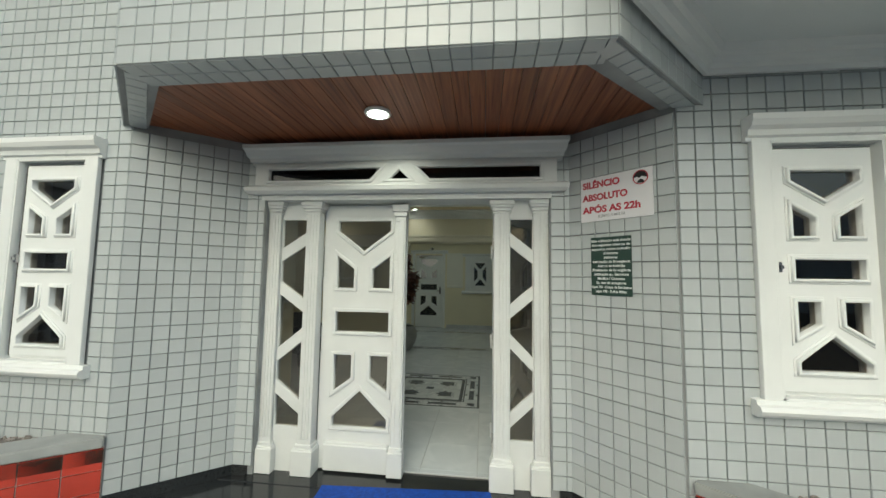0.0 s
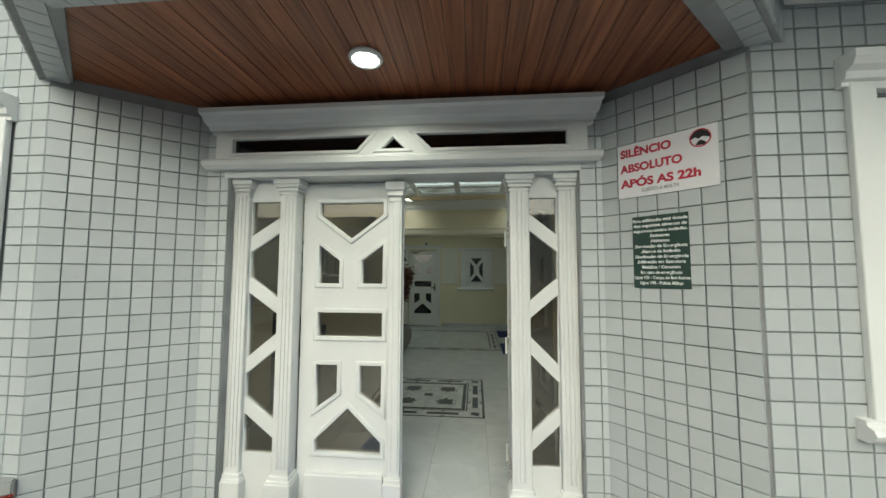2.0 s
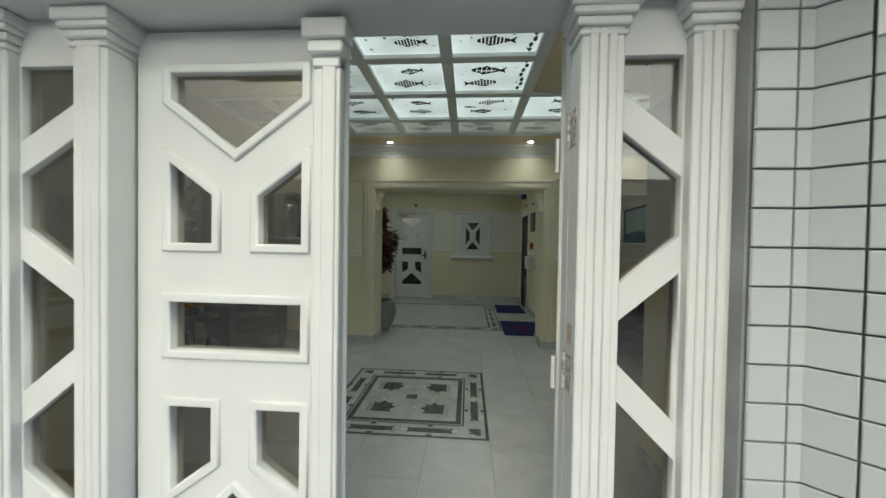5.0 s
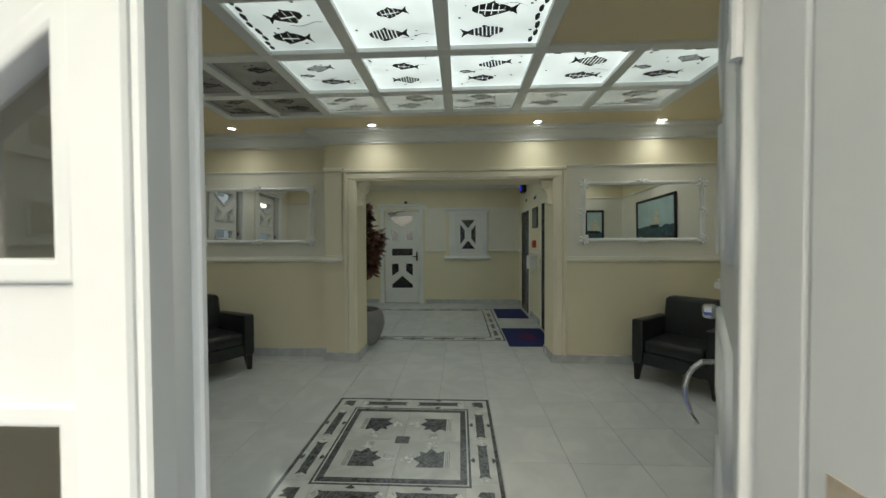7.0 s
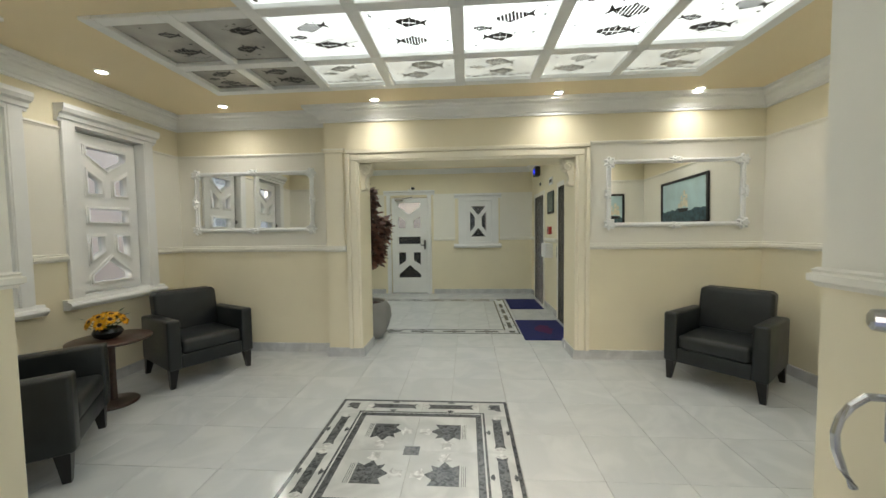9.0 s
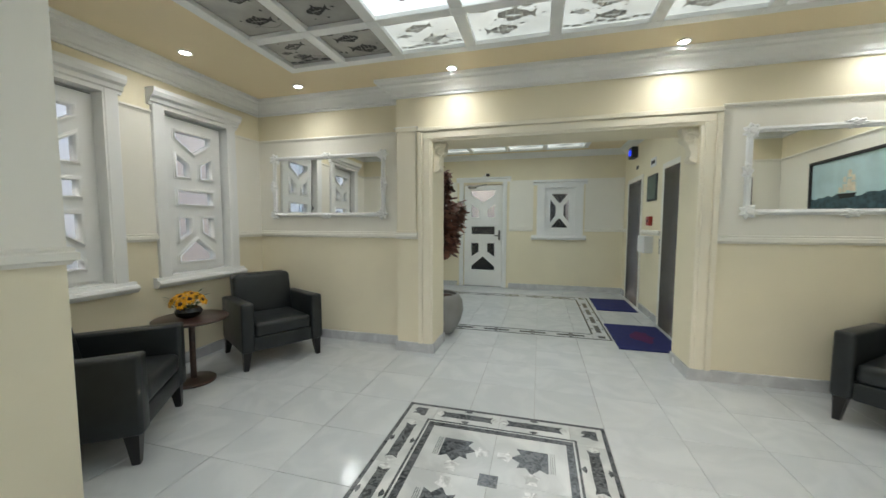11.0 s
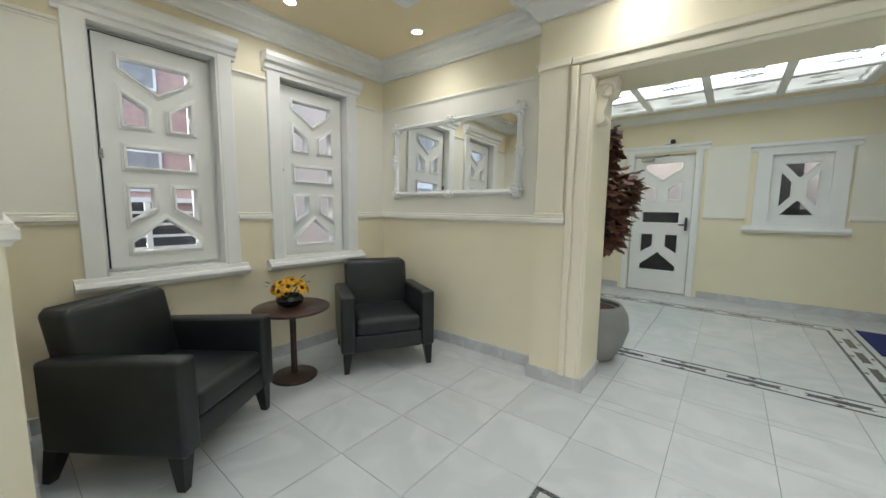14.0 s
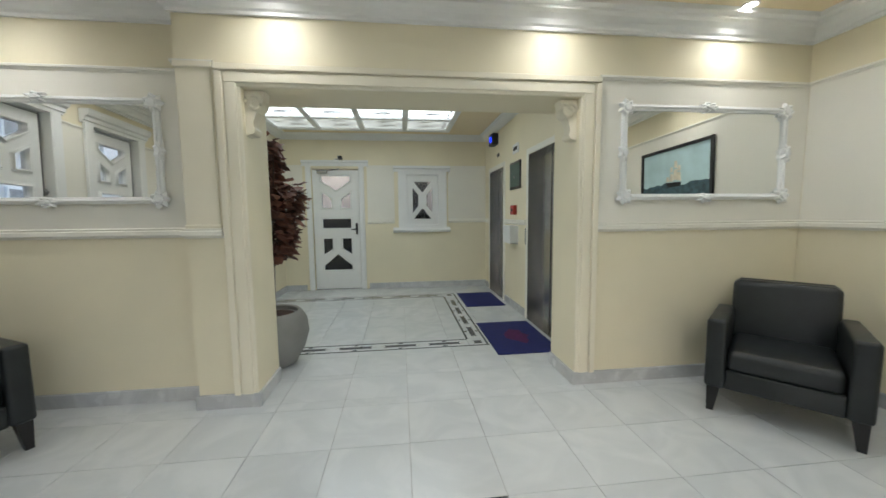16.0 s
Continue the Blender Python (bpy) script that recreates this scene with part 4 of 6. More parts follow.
x = -2.24
while x < 1.35:
    xa, xb = x + 0.0015, x + 0.0935
    pts = [(xa, edge_y(xa)), (xb, edge_y(xb)), (xb, max(back_y(xb), edge_y(xb) + 0.01)), (xa, max(back_y(xa), edge_y(xa) + 0.01))]
    bm = bmesh.new()
    lo = [bm.verts.new((px, py, PZ + 0.035)) for px, py in pts]
    hi = [bm.verts.new((px, py, PZ + 0.055)) for px, py in pts]
    bm.faces.new(lo[::-1]); bm.faces.new(hi)
    for i in range(4):
        bm.faces.new((lo[i], lo[(i + 1) % 4], hi[(i + 1) % 4], hi[i]))
    part("board", bm, M_WOOD, soffit)
    x += 0.096
pl = thing("porch_light", pose(-0.46, 2.30, PZ + 0.035), "round white porch downlight, switched on", "ceiling light")
part("rim", lathe(bmesh.new(), [(0.085, 0.0), (0.09, -0.012), (0.084, -0.022), (0.07, -0.022), (0.068, -0.012), (0.06, -0.010), (0.0605, 0.0)], 32), M_WHITE, pl, smooth=True)
part("diffuser", lathe(bmesh.new(), [(0.069, -0.019), (0.05, -0.021), (0.01, -0.022)], 28), M_LAMP2, pl, "glowing white diffuser")
lamp = new("porch_lamp", bpy.data.lights.new("porch_lamp", "SPOT"))
lamp.data.energy, lamp.data.spot_size, lamp.data.spot_blend, lamp.data.shadow_soft_size, lamp.data.color = 15, radians(165), 0.9, 0.06, (1, 0.95, 0.85)
lamp.matrix_basis = look((-0.46, 2.30, PZ - 0.01), (-0.46, 2.30, 0))
# covered way beside the porch: ceiling and cornice
slab("ceiling_porch", 0.85, 4.6, 1.0, OUT, 2.95, 3.05, M_PORCHCEIL, "pale grey plaster ceiling of the covered way", "ceiling")
CORN2 = [(0, -0.13), (0.02, -0.13), (0.03, -0.10), (0.06, -0.085), (0.075, -0.05), (0.1, -0.04), (0.12, 0), (0, 0)]
run("trim_porch_cornice", CORN2, 2.95, M_WHITE, [((1.57, OUT - 0.01), (7.0, OUT - 0.01), (0, -1), 0.4, 0), ((0.84, PF - 0.03), (1.57, OUT - 0.01), (0.7, -0.72), 0, 0.4), ((0.845, 1.0), (0.845, PF - 0.03), (1, 0), 0, -0.4)], "white moulded cornice under the porch ceiling", "cornice")
slab("wall_porch_fascia", 0.80, 0.85, 1.0, PF - 0.001, 2.95, 3.2, M_PORCHCEIL, "plain edge above the covered way", "wall")

# ---- tiles on the outer walls ----
TS, TG = 0.1015, 0.0962


def tile_mesh():
    bm = bmesh.new()
    h, f = TG / 2, TG / 2 - 0.0025
    a = [bm.verts.new((x, 0, z)) for x, z in ((-h, -h), (h, -h), (h, h), (-h, h))]
    b = [bm.verts.new((x, -0.007, z)) for x, z in ((-h, -h), (h, -h), (h, h), (-h, h))]
    c = [bm.verts.new((x, -0.0095, z)) for x, z in ((-f, -f), (f, -f), (f, f), (-f, f))]
    for lo, hi in ((a, b), (b, c)):
        for i in range(4):
            bm.faces.new((lo[i], lo[(i + 1) % 4], hi[(i + 1) % 4], hi[i]))
    bm.faces.new(c)
    return mesh_of(bm, "tile", M_TILE)


tile_me = tile_mesh()


def tiles(parent, origin, along, length, z0, z1, out, skip=(), joined=False, up=(0, 0, 1), start=0.0, near=None):
    """Square tiles on a face from origin, along a direction; skip: (u0, u1, z0, z1) openings."""
    along, out, up = Vector(along).normalized(), Vector(out).normalized(), Vector(up)
    rows, cols = int(round((z1 - z0) / TS)), int(math.ceil((length - start) / TS - 0.2))
    rot = Matrix((along, -out, up)).transposed().to_4x4()
    verts, faces = [], []
    base = [v.co.copy() for v in tile_me.vertices]
    polys = [tuple(p.vertices) for p in tile_me.polygons]
    for r in range(rows):
        for c in range(cols):
            u0, u1 = start + c * TS, min(start + (c + 1) * TS, length)
            w = (u1 - u0) / TS
            if w < 0.12:
                continue
            u, z = (u0 + u1) / 2, z0 + (r + 0.5) * TS
            if any(a < u < b and zc < z < zd for a, b, zc, zd in skip):
                continue
            jit = Matrix.Rotation(random.uniform(-0.006, 0.006), 4, "X") @ Matrix.Rotation(random.uniform(-0.006, 0.006), 4, "Z")
            m = Matrix.Translation(Vector(origin) + along * u + up * (z - (0 if up.z else 0))) @ rot @ jit @ Matrix.Diagonal((w * (1 if w > 0.95 else 0.99), 1, 1, 1))
            if up.z == 0:
                m = Matrix.Translation(Vector(origin) + along * u + up * z) @ rot @ jit @ Matrix.Diagonal((w, 1, 1, 1))
            if joined and not (near and near[0] < u < near[1] and z < near[2]):
                k = len(verts)
                verts += [tuple(m @ v) for v in base]
                faces += [tuple(k + i for i in p) for p in polys]
            else:
                ob = new("tile", tile_me)
                ob.parent = parent
                ob.matrix_basis = m
    if joined:
        me = bpy.data.meshes.new("tiles")
        me.from_pydata(verts, [], faces)
        me.materials.append(M_TILE_S)
        tagged(new("tiles", me), "", "", "", "stuff").parent = parent


def tile_wall(name, label):
    return thing(name, pose(0, 0, 0), label, "tiled wall", kind="structure")


bay_a = tile_wall("wall_tiling_1", "white glazed square tiles on the slanting porch wall")
bay_b = tile_wall("wall_tiling_2", "white glazed square tiles on the slanting porch wall")
(xa, ya), (xb, yb) = DIAG[0]
d = Vector((xa - xb, ya - yb, 0))
tiles(bay_a, (xb, yb, 0), d, d.length, 0.07, 2.64, (d.y, -d.x, 0))
(xa, ya), (xb, yb) = DIAG[1]
d = Vector((xa - xb, ya - yb, 0))
tiles(bay_b, (xb, yb, 0), d, d.length, 0.07, 2.64, (d.y, -d.x, 0))
flank = tile_wall("wall_tiling_3", "narrow strips of white tiles beside the entrance")
tiles(flank, (0.75, 2.81, 0), (1, 0, 0), 0.14, 0.07, 2.64, (0, -1, 0))
tiles(flank, (-1.72, 2.81, 0), (1, 0, 0), 0.16, 0.07, 2.64, (0, -1, 0))
front_a = tile_wall("wall_tiling_4", "white glazed square tiles on the front wall")
front_b = tile_wall("wall_tiling_5", "white glazed square tiles on the front wall")
# shared rows keep one joint line round the corner
tiles(front_a, (1.41, OUT + 0.008, 0), (1, 0, 0), 2.2, 0.07, 2.95, (0, -1, 0), skip=((0.40, 1.17, 0.86, 2.52),), joined=True, near=(0.0, 1.2, 2.75))
tiles(front_b, (-3.9, OUT + 0.008, 0), (1, 0, 0), 1.60, 0.07, 4.2, (0, -1, 0), skip=((0.61, 1.37, 0.86, 2.52),), joined=True, start=1.60 % TS, near=(0.65, 1.6, 2.9))
can_t = tile_wall("wall_tiling_6", "white glazed square tiles on the canopy")
tiles(can_t, (-1.64, PF + 0.006, PZ), (1, 0, 0), 2.47, 0.0, 0.6, (0, -1, 0))
d = Vector((0.73, OUT - PF, 0))
tiles(can_t, (0.83, PF + 0.004, PZ), d, d.length, 0.0, 0.4, (d.y, -d.x, 0))
d = Vector((0.73, PF - OUT, 0))
tiles(can_t, (-2.37, OUT + 0.004, PZ), d, d.length, 0.0, 0.4, (d.y, -d.x, 0))
# rim seen from below
tiles(can_t, (-1.64, PF + 0.003, PZ + 0.006), (1, 0, 0), 2.47, 0.0, 0.2, (0, 0, -1), up=(0, 1, 0))
d = Vector((0.73, OUT - PF, 0)).normalized()
tiles(can_t, (0.83, PF + 0.03, PZ + 0.006), d, 0.95, 0.0, 0.15, (0, 0, -1), up=(-d.y, d.x, 0))
d = Vector((0.73, PF - OUT, 0)).normalized()
tiles(can_t, (-2.36, OUT + 0.03, PZ + 0.006), d, 0.98, 0.0, 0.15, (0, 0, -1), up=(-d.y, d.x, 0))
# black granite skirting of the bay
bm = bmesh.new()
for (xa, ya), (xb, yb) in DIAG:
    n = Vector((-(yb - ya), xb - xa, 0)).normalized()
    n = -n if n.y > 0 else n
    moulding(bm, (xa, ya, -0.04), (xb, yb, -0.04), n, [(-0.01, 0), (0.016, 0), (0.016, 0.108), (0.012, 0.112), (-0.01, 0.112)])
box(bm, 0.80, 0.895, 2.792, 2.82, -0.03, 0.07)
box(bm, -1.725, -1.60, 2.792, 2.82, -0.03, 0.07)
struct("baseboard_porch", bm, M_GRANITE, "black granite skirting round the porch", "skirting")

# ---- planters ----
def planter(side):
    ob = thing("planter", pose(0, 0, 0), "red tiled planter with a grey slab rim and gravel", "planter", "planters by the porch")
    f = lambda x, y: (x if side < 0 else mx(x), y)
    a, b = Vector((*f(-2.29 if side < 0 else -2.26, 2.29), 0)), Vector((*f(-3.5, 1.36), 0))
    d = (b - a).normalized()
    n = Vector((d.y, -d.x, 0))
    n = -n if (n.x > 0) == (side < 0) else n       # towards the soil
    bm = bmesh.new()
    extrude_poly(bm, [a + n * 0.012, b + n * 0.012, b + n * 0.16, a + n * 0.16], (0, 0, 0.43))
    for v in bm.verts:
        v.co.z -= 0.03
    part("wall", bm, M_PINKWALL, ob, "pale mortar between the tiles")
    bm = bmesh.new()
    extrude_poly(bm, [a - n * 0.02 + Vector((0, 0, 0.40)), b - n * 0.02 + Vector((0, 0, 0.40)), b + n * 0.20 + Vector((0, 0, 0.40)), a + n * 0.20 + Vector((0, 0, 0.40))], (0, 0, 0.065))
    bmesh.ops.bevel(bm, geom=list(bm.edges), offset=0.008, segments=2, affect="EDGES")
    part("slab_rim", bm, M_CONC, ob, "weathered grey slab rim")
    k, step = 0, 0.198
    u = 0.004
    while u < (b - a).length - 0.05:
        for r in range(3):
            z = -0.03 + r * 0.142
            bm = bmesh.new()
            p = a + d * u
            q = a + d * min(u + step - 0.008, (b - a).length)
            extrude_poly(bm, [p + Vector((0, 0, z)), q + Vector((0, 0, z)), q + n * 0.014 + Vector((0, 0, z)), p + n * 0.014 + Vector((0, 0, z))], (0, 0, 0.135))
            part("tile", bm, M_REDTILE, ob)
        u += step
    bm = bmesh.new()
    e = Vector((*f(-3.5, 2.29), 0))
    extrude_poly(bm, [a + Vector((0, 0, 0.3)), b + Vector((0, 0, 0.3)), e + Vector((0, 0, 0.3))], (0, 0, 0.085))
    part("bed", bm, M_SOIL, ob)
    bm = bmesh.new()
    rnd = random.Random(5)
    made = 0
    while made < 420:
        s, t = rnd.random(), rnd.random()
        if s + t > 1:
            continue
        p = a + (b - a) * s + (e - a) * t
        if (p - a).dot(n) < 0.21:
            continue
        r = bmesh.ops.create_icosphere(bm, subdivisions=1, radius=rnd.uniform(0.012, 0.03))
        m = Matrix.Translation(p + Vector((0, 0, 0.39 + rnd.uniform(0, 0.035)))) @ Euler((rnd.random() * 6, rnd.random() * 6, 0)).to_matrix().to_4x4() @ Matrix.Diagonal((1, rnd.uniform(0.5, 0.9), rnd.uniform(0.4, 0.7), 1))
        bmesh.ops.transform(bm, matrix=m, verts=r["verts"])
        made += 1
    tagged(part("gravel", bm, M_GRAVEL, ob), "brown-grey gravel", "", "", "stuff")
    return ob


planter(-1)
planter(1)

# ---- entrance mat, signs ----
em = thing("entrance_mat", pose(-0.29, 2.41, -0.004, 0, 0, 4), "bright blue entrance mat on the black granite", "door mat")
part("mat", B(-0.63, 0.63, -0.38, 0.38, 0, 0.014, bevel=0.004), M_BLUEMAT2, em)
ang = math.degrees(math.atan2(DIAG[0][0][1] - DIAG[0][1][1], DIAG[0][0][0] - DIAG[0][1][0]))
dirv = Vector((DIAG[0][0][0] - DIAG[0][1][0], DIAG[0][0][1] - DIAG[0][1][1], 0)).normalized()
nrm = Vector((dirv.y, -dirv.x, 0))
P0 = Vector((DIAG[0][1][0], DIAG[0][1][1], 0))


def sign_pose(u, z):
    p = P0 + dirv * u + nrm * 0.012
    return pose(p.x, p.y, z, 0, 0, ang)


sg = thing("silence_sign", sign_pose(0.105, 1.985), "white notice board with red capital letters asking for silence", "sign")
part("board", B(0, 0.485, -0.006, 0.0, 0, 0.315, bevel=0.001), M_SIGN, sg)
for k, (txt, w, z) in enumerate((("SILÊNCIO", 0.262, 0.240), ("ABSOLUTO", 0.315, 0.150), ("APÓS AS 22h", 0.395, 0.062))):
    o = part("lettering", text_mesh(txt, 0.063, M_SIGN_RED, w, 0.0024), M_SIGN_RED, sg, "bold red letters")
    o.location = (0.018, -0.0075, z)
o = part("lettering", text_mesh("SUJEITO A MULTA", 0.026, M_SIGN_GREY, 0.185, 0.0004, 0.3), M_SIGN_GREY, sg, "thin grey slanted letters")
o.location = (0.125, -0.0075, 0.025)
ringo = [(0.412 + 0.047 * math.cos(k * math.pi / 18), 0.255 + 0.047 * math.sin(k * math.pi / 18)) for k in range(36)]
inn = [(0.412 + 0.041 * math.cos(k * math.pi / 18), 0.255 + 0.041 * math.sin(k * math.pi / 18)) for k in range(36)]
o = part("pictogram_ring", plate("pictogram_ring", ringo, [inn], 0.002, M_SIGN_RED), M_SIGN_RED, sg)
o.location = (0, -0.0075, 0)
blob = [(0.412 + 0.0405 * math.cos(a), 0.255 + 0.0405 * math.sin(a)) for a in [math.radians(q) for q in range(-8, 190, 9)]] + [(0.392, 0.262), (0.405, 0.25), (0.42, 0.262)]
o = part("pictogram", plate("pictogram", blob, [], 0.002, M_BLACK), M_BLACK, sg, "black pictogram shape")
o.location = (0, -0.0075, 0)
blob = [(0.39, 0.22), (0.43, 0.216), (0.436, 0.228), (0.415, 0.245), (0.402, 0.238)]
o = part("pictogram", plate("pictogram", blob, [], 0.002, M_BLACK), M_BLACK, sg, "black pictogram shape")
o.location = (0, -0.0075, 0)
pq = thing("safety_plaque", sign_pose(0.175, 1.47), "dark green fire safety plaque with lines of white lettering", "sign")
part("board", B(0, 0.275, -0.005, 0.0, 0, 0.40, bevel=0.001), M_PLAQUE, pq)
LINES = ["Esta edificação está dotada", "dos seguintes sistemas de", "segurança contra incêndio:", ".Extintores", ".Hidrantes", ".Iluminação de Emergência", ".Alarme de Incêndio", ".Sinalização de Emergência",
         ".Edificação em Estrutura", "Metálica / Concreto", "Em caso de emergência:", "Ligue 193 - Corpo de Bombeiros", "Ligue 190 - Polícia Militar"]
WID = [0.265, 0.26, 0.262, 0.10, 0.095, 0.258, 0.19, 0.262, 0.235, 0.185, 0.20, 0.268, 0.21]
for k, (txt, w) in enumerate(zip(LINES, WID)):
    o = part("lettering", text_mesh(txt, 0.0235, M_PLAQUE_TXT, w, 0.0006), M_PLAQUE_TXT, pq, "white letters")
    o.location = ((0.275 - w) / 2, -0.0062, 0.367 - k * 0.0288)

# ---- glass ceiling panels ----
def fish(bm, cx, cy, length, flip, tilt, rnd, dark=True):
    """An engraved fish: sliced body, tail and fins, flat under the pane."""
    h = length * rnd.uniform(0.17, 0.25)
    c, s = math.cos(tilt), math.sin(tilt)

    def P(u, v):
        u *= flip
        return bm.verts.new((cx + u * c - v * s, cy + u * s + v * c, 0))

    prof = lambda u: h * max(0.0, 1 - (abs(u) / (0.5 * length)) ** 2.0) ** 0.7
    style = rnd.randrange(3)
    n = (9, 4, 6)[style]
    fill = (0.66, 0.93, 0.85)[style]
    for k in range(n):
        a, b = -0.48 * length + k * 0.93 * length / n, -0.48 * length + (k + (0.97 if k in (0, n - 1) else fill)) * 0.93 * length / n
        m = (a + b) / 2
        if style == 0 or k in (0, n - 1):
            bm.faces.new([P(a, -prof(a)), P(m, -prof(m)), P(b, -prof(b)), P(b, prof(b)), P(m, prof(m)), P(a, prof(a))])
        else:                                   # pale streak along the flank
            g0, g1 = 0.12 * h, 0.34 * h
            bm.faces.new([P(a, -prof(a)), P(m, -prof(m)), P(b, -prof(b)), P(b, g0 * prof(b) / h), P(a, g0 * prof(a) / h)])
            bm.faces.new([P(a, g1 * prof(a) / h), P(b, g1 * prof(b) / h), P(b, prof(b)), P(m, prof(m)), P(a, prof(a))])
    t = 0.46 * length
    bm.faces.new([P(-t, -0.01), P(-t - 0.2 * length, -h), P(-t - 0.13 * length, 0), P(-t - 0.2 * length, h), P(-t, 0.01)])
    bm.faces.new([P(-0.2 * length, h * 0.95), P(0.1 * length, h * 1.45), P(0.2 * length, h * 0.95)])
    bm.faces.new([P(-0.1 * length, -h * 0.95), P(-0.05 * length, -h * 1.4), P(0.08 * length, -h * 0.98)])


def glass_panel(x0, x1, y0, y1, level, seed, rope=(), thingname="ceiling_light_panel"):
    """A frosted engraved pane in the ceiling grid."""
    w, h = x1 - x0 - 0.085, y1 - y0 - 0.085
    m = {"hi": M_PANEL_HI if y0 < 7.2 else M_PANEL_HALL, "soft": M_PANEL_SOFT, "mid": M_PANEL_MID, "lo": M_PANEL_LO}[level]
    lab = {"hi": "backlit frosted ceiling pane engraved with dark fish", "soft": "softly backlit frosted ceiling pane engraved with dark fish", "mid": "half-lit frosted ceiling pane engraved with pale fish", "lo": "unlit dark frosted ceiling pane engraved with fish"}[level]
    ob = thing(thingname, pose((x0 + x1) / 2, (y0 + y1) / 2, CEIL + 0.012), lab, "ceiling light", "glass ceiling panels")
    part("diffuser", B(-w / 2 - 0.005, w / 2 + 0.005, -h / 2 - 0.005, h / 2 + 0.005, 0, 0.008), m, ob)
    rnd = random.Random(seed)
    bm = bmesh.new()
    fish(bm, rnd.uniform(-0.12, 0.12) * w, 0.22 * h, w * rnd.uniform(0.32, 0.46), rnd.choice((-1, 1)), rnd.uniform(-0.15, 0.15), rnd)
    fish(bm, rnd.uniform(-0.12, 0.16) * w, -0.18 * h, w * rnd.uniform(0.3, 0.44), rnd.choice((-1, 1)), rnd.uniform(-0.2, 0.2), rnd)
    if rnd.random() < 0.45:
        fish(bm, -0.3 * w, 0.02 * h, w * 0.2, rnd.choice((-1, 1)), 0.1, rnd)
    for v in bm.verts:
        v.co.z = -0.003
    dk = M_FISH if level in ("hi", "soft") else (M_FISH_L if level == "mid" else M_FISH)
    part("engraving", bm, dk, ob, "engraved fish")
    bm = bmesh.new()
    for _ in range(rnd.randint(5, 10)):
        x, y, r = rnd.uniform(-0.45, 0.45) * w, rnd.uniform(-0.42, 0.42) * h, rnd.uniform(0.006, 0.012)
        bm.faces.new([bm.verts.new((x + r * math.cos(k * 1.257) * (1.6 if k % 2 else 1), y + r * math.sin(k * 1.257), -0.0025)) for k in range(5)])
    # wavy stems
    for _ in range(rnd.randint(1, 2)):
        x, y = rnd.uniform(-0.4, 0.1) * w, rnd.uniform(-0.4, 0.4) * h
        pts = [(x + k * 0.035, y + 0.02 * math.sin(k * 0.9 + seed)) for k in range(7)]
        for (xa, ya), (xb, yb) in zip(pts, pts[1:]):
            if xb < w * 0.48:
                bm.faces.new([bm.verts.new(q) for q in ((xa, ya, -0.0022), (xb, yb, -0.0022), (xb, yb + 0.004, -0.0022), (xa, ya + 0.004, -0.0022))])
    part("bubbles", bm, dk, ob, "engraved dots and stems")
    for ax, off in rope:
        bm = bmesh.new()
        L = w if ax == "x" else h
        k, u = 0, -L / 2
        while u < L / 2 - 0.03:
            d = rnd.uniform(0.05, 0.085)
            u1 = min(u + d, L / 2)
            o, a = off * (h if ax == "x" else w) / 2 + 0.012 * math.sin(k * 1.7), 0.012
            ring = [(u, o), (u + 0.3 * d, o - a * 1.3), (u1 - 0.2 * d, o - a), (u1, o + 0.003), (u1 - 0.3 * d, o + a * 1.2), (u + 0.2 * d, o + a)]
            bm.faces.new([bm.verts.new((p, q, -0.0028) if ax == "x" else (q, p, -0.0028)) for p, q in ring])
            u, k = u1 + 0.002, k + 1
        part("rope_pattern", bm, dk, ob, "engraved rope border")
    return ob


for c, r in GRID:
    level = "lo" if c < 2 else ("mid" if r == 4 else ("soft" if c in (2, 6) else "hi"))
    rope = []
    if r < 3 and c == 2: rope.append(("y", -0.86))
    if r < 3 and c == 4: rope.append(("y", 0.86))
    if r == 3 and c > 4: rope.append(("x", -0.84))
    if r == 4: rope.append(("x", -0.8 if c % 2 else 0.8))
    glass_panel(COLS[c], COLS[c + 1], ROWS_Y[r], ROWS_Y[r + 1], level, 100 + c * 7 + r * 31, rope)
for c in range(4):
    for r in range(4):
        glass_panel(HCOLS[c], HCOLS[c + 1], HROWS[r], HROWS[r + 1], "hi" if r < 3 else "mid", 500 + c * 7 + r * 31, [("y", 0.85)] if c == 3 else [])


def grid_frame(name, xs, ys, cells, label):
    bm = bmesh.new()
    e = 0.0425
    z0, z1 = CEIL - 0.022, CEIL + 0.012
    hs, vs = set(), set()
    for c, r in cells:
        hs |= {(c, r), (c, r + 1)}
        vs |= {(c, r), (c + 1, r)}
    for c, r in sorted(hs):
        box(bm, xs[c] + e, xs[c + 1] - e, ys[r] - e, ys[r] + e, z0, z1, 0.004)
    for c, r in sorted(vs):
        box(bm, xs[c] - e, xs[c] + e, ys[r] + e, ys[r + 1] - e, z0, z1, 0.004)
    for c, r in sorted({(c + i, r + j) for c, r in cells for i in (0, 1) for j in (0, 1)}):
        box(bm, xs[c] - e, xs[c] + e, ys[r] - e, ys[r] + e, z0, z1)
    return struct(name, bm, M_WHITE, label, "ceiling grid")


grid_frame("ceiling_grid_frame", COLS, ROWS_Y, GRID, "white painted ceiling grid holding the glass panes")
grid_frame("ceiling_grid_frame_hall", HCOLS, HROWS, [(c, r) for c in range(4) for r in range(4)], "white painted ceiling grid in the lift hall")
slab("ceiling_lightbox", -2.6, 2.1, 3.1, 6.4, CEIL + 0.3, CEIL + 0.34, M_WHITE, "white light box over the glass panes", "ceiling")

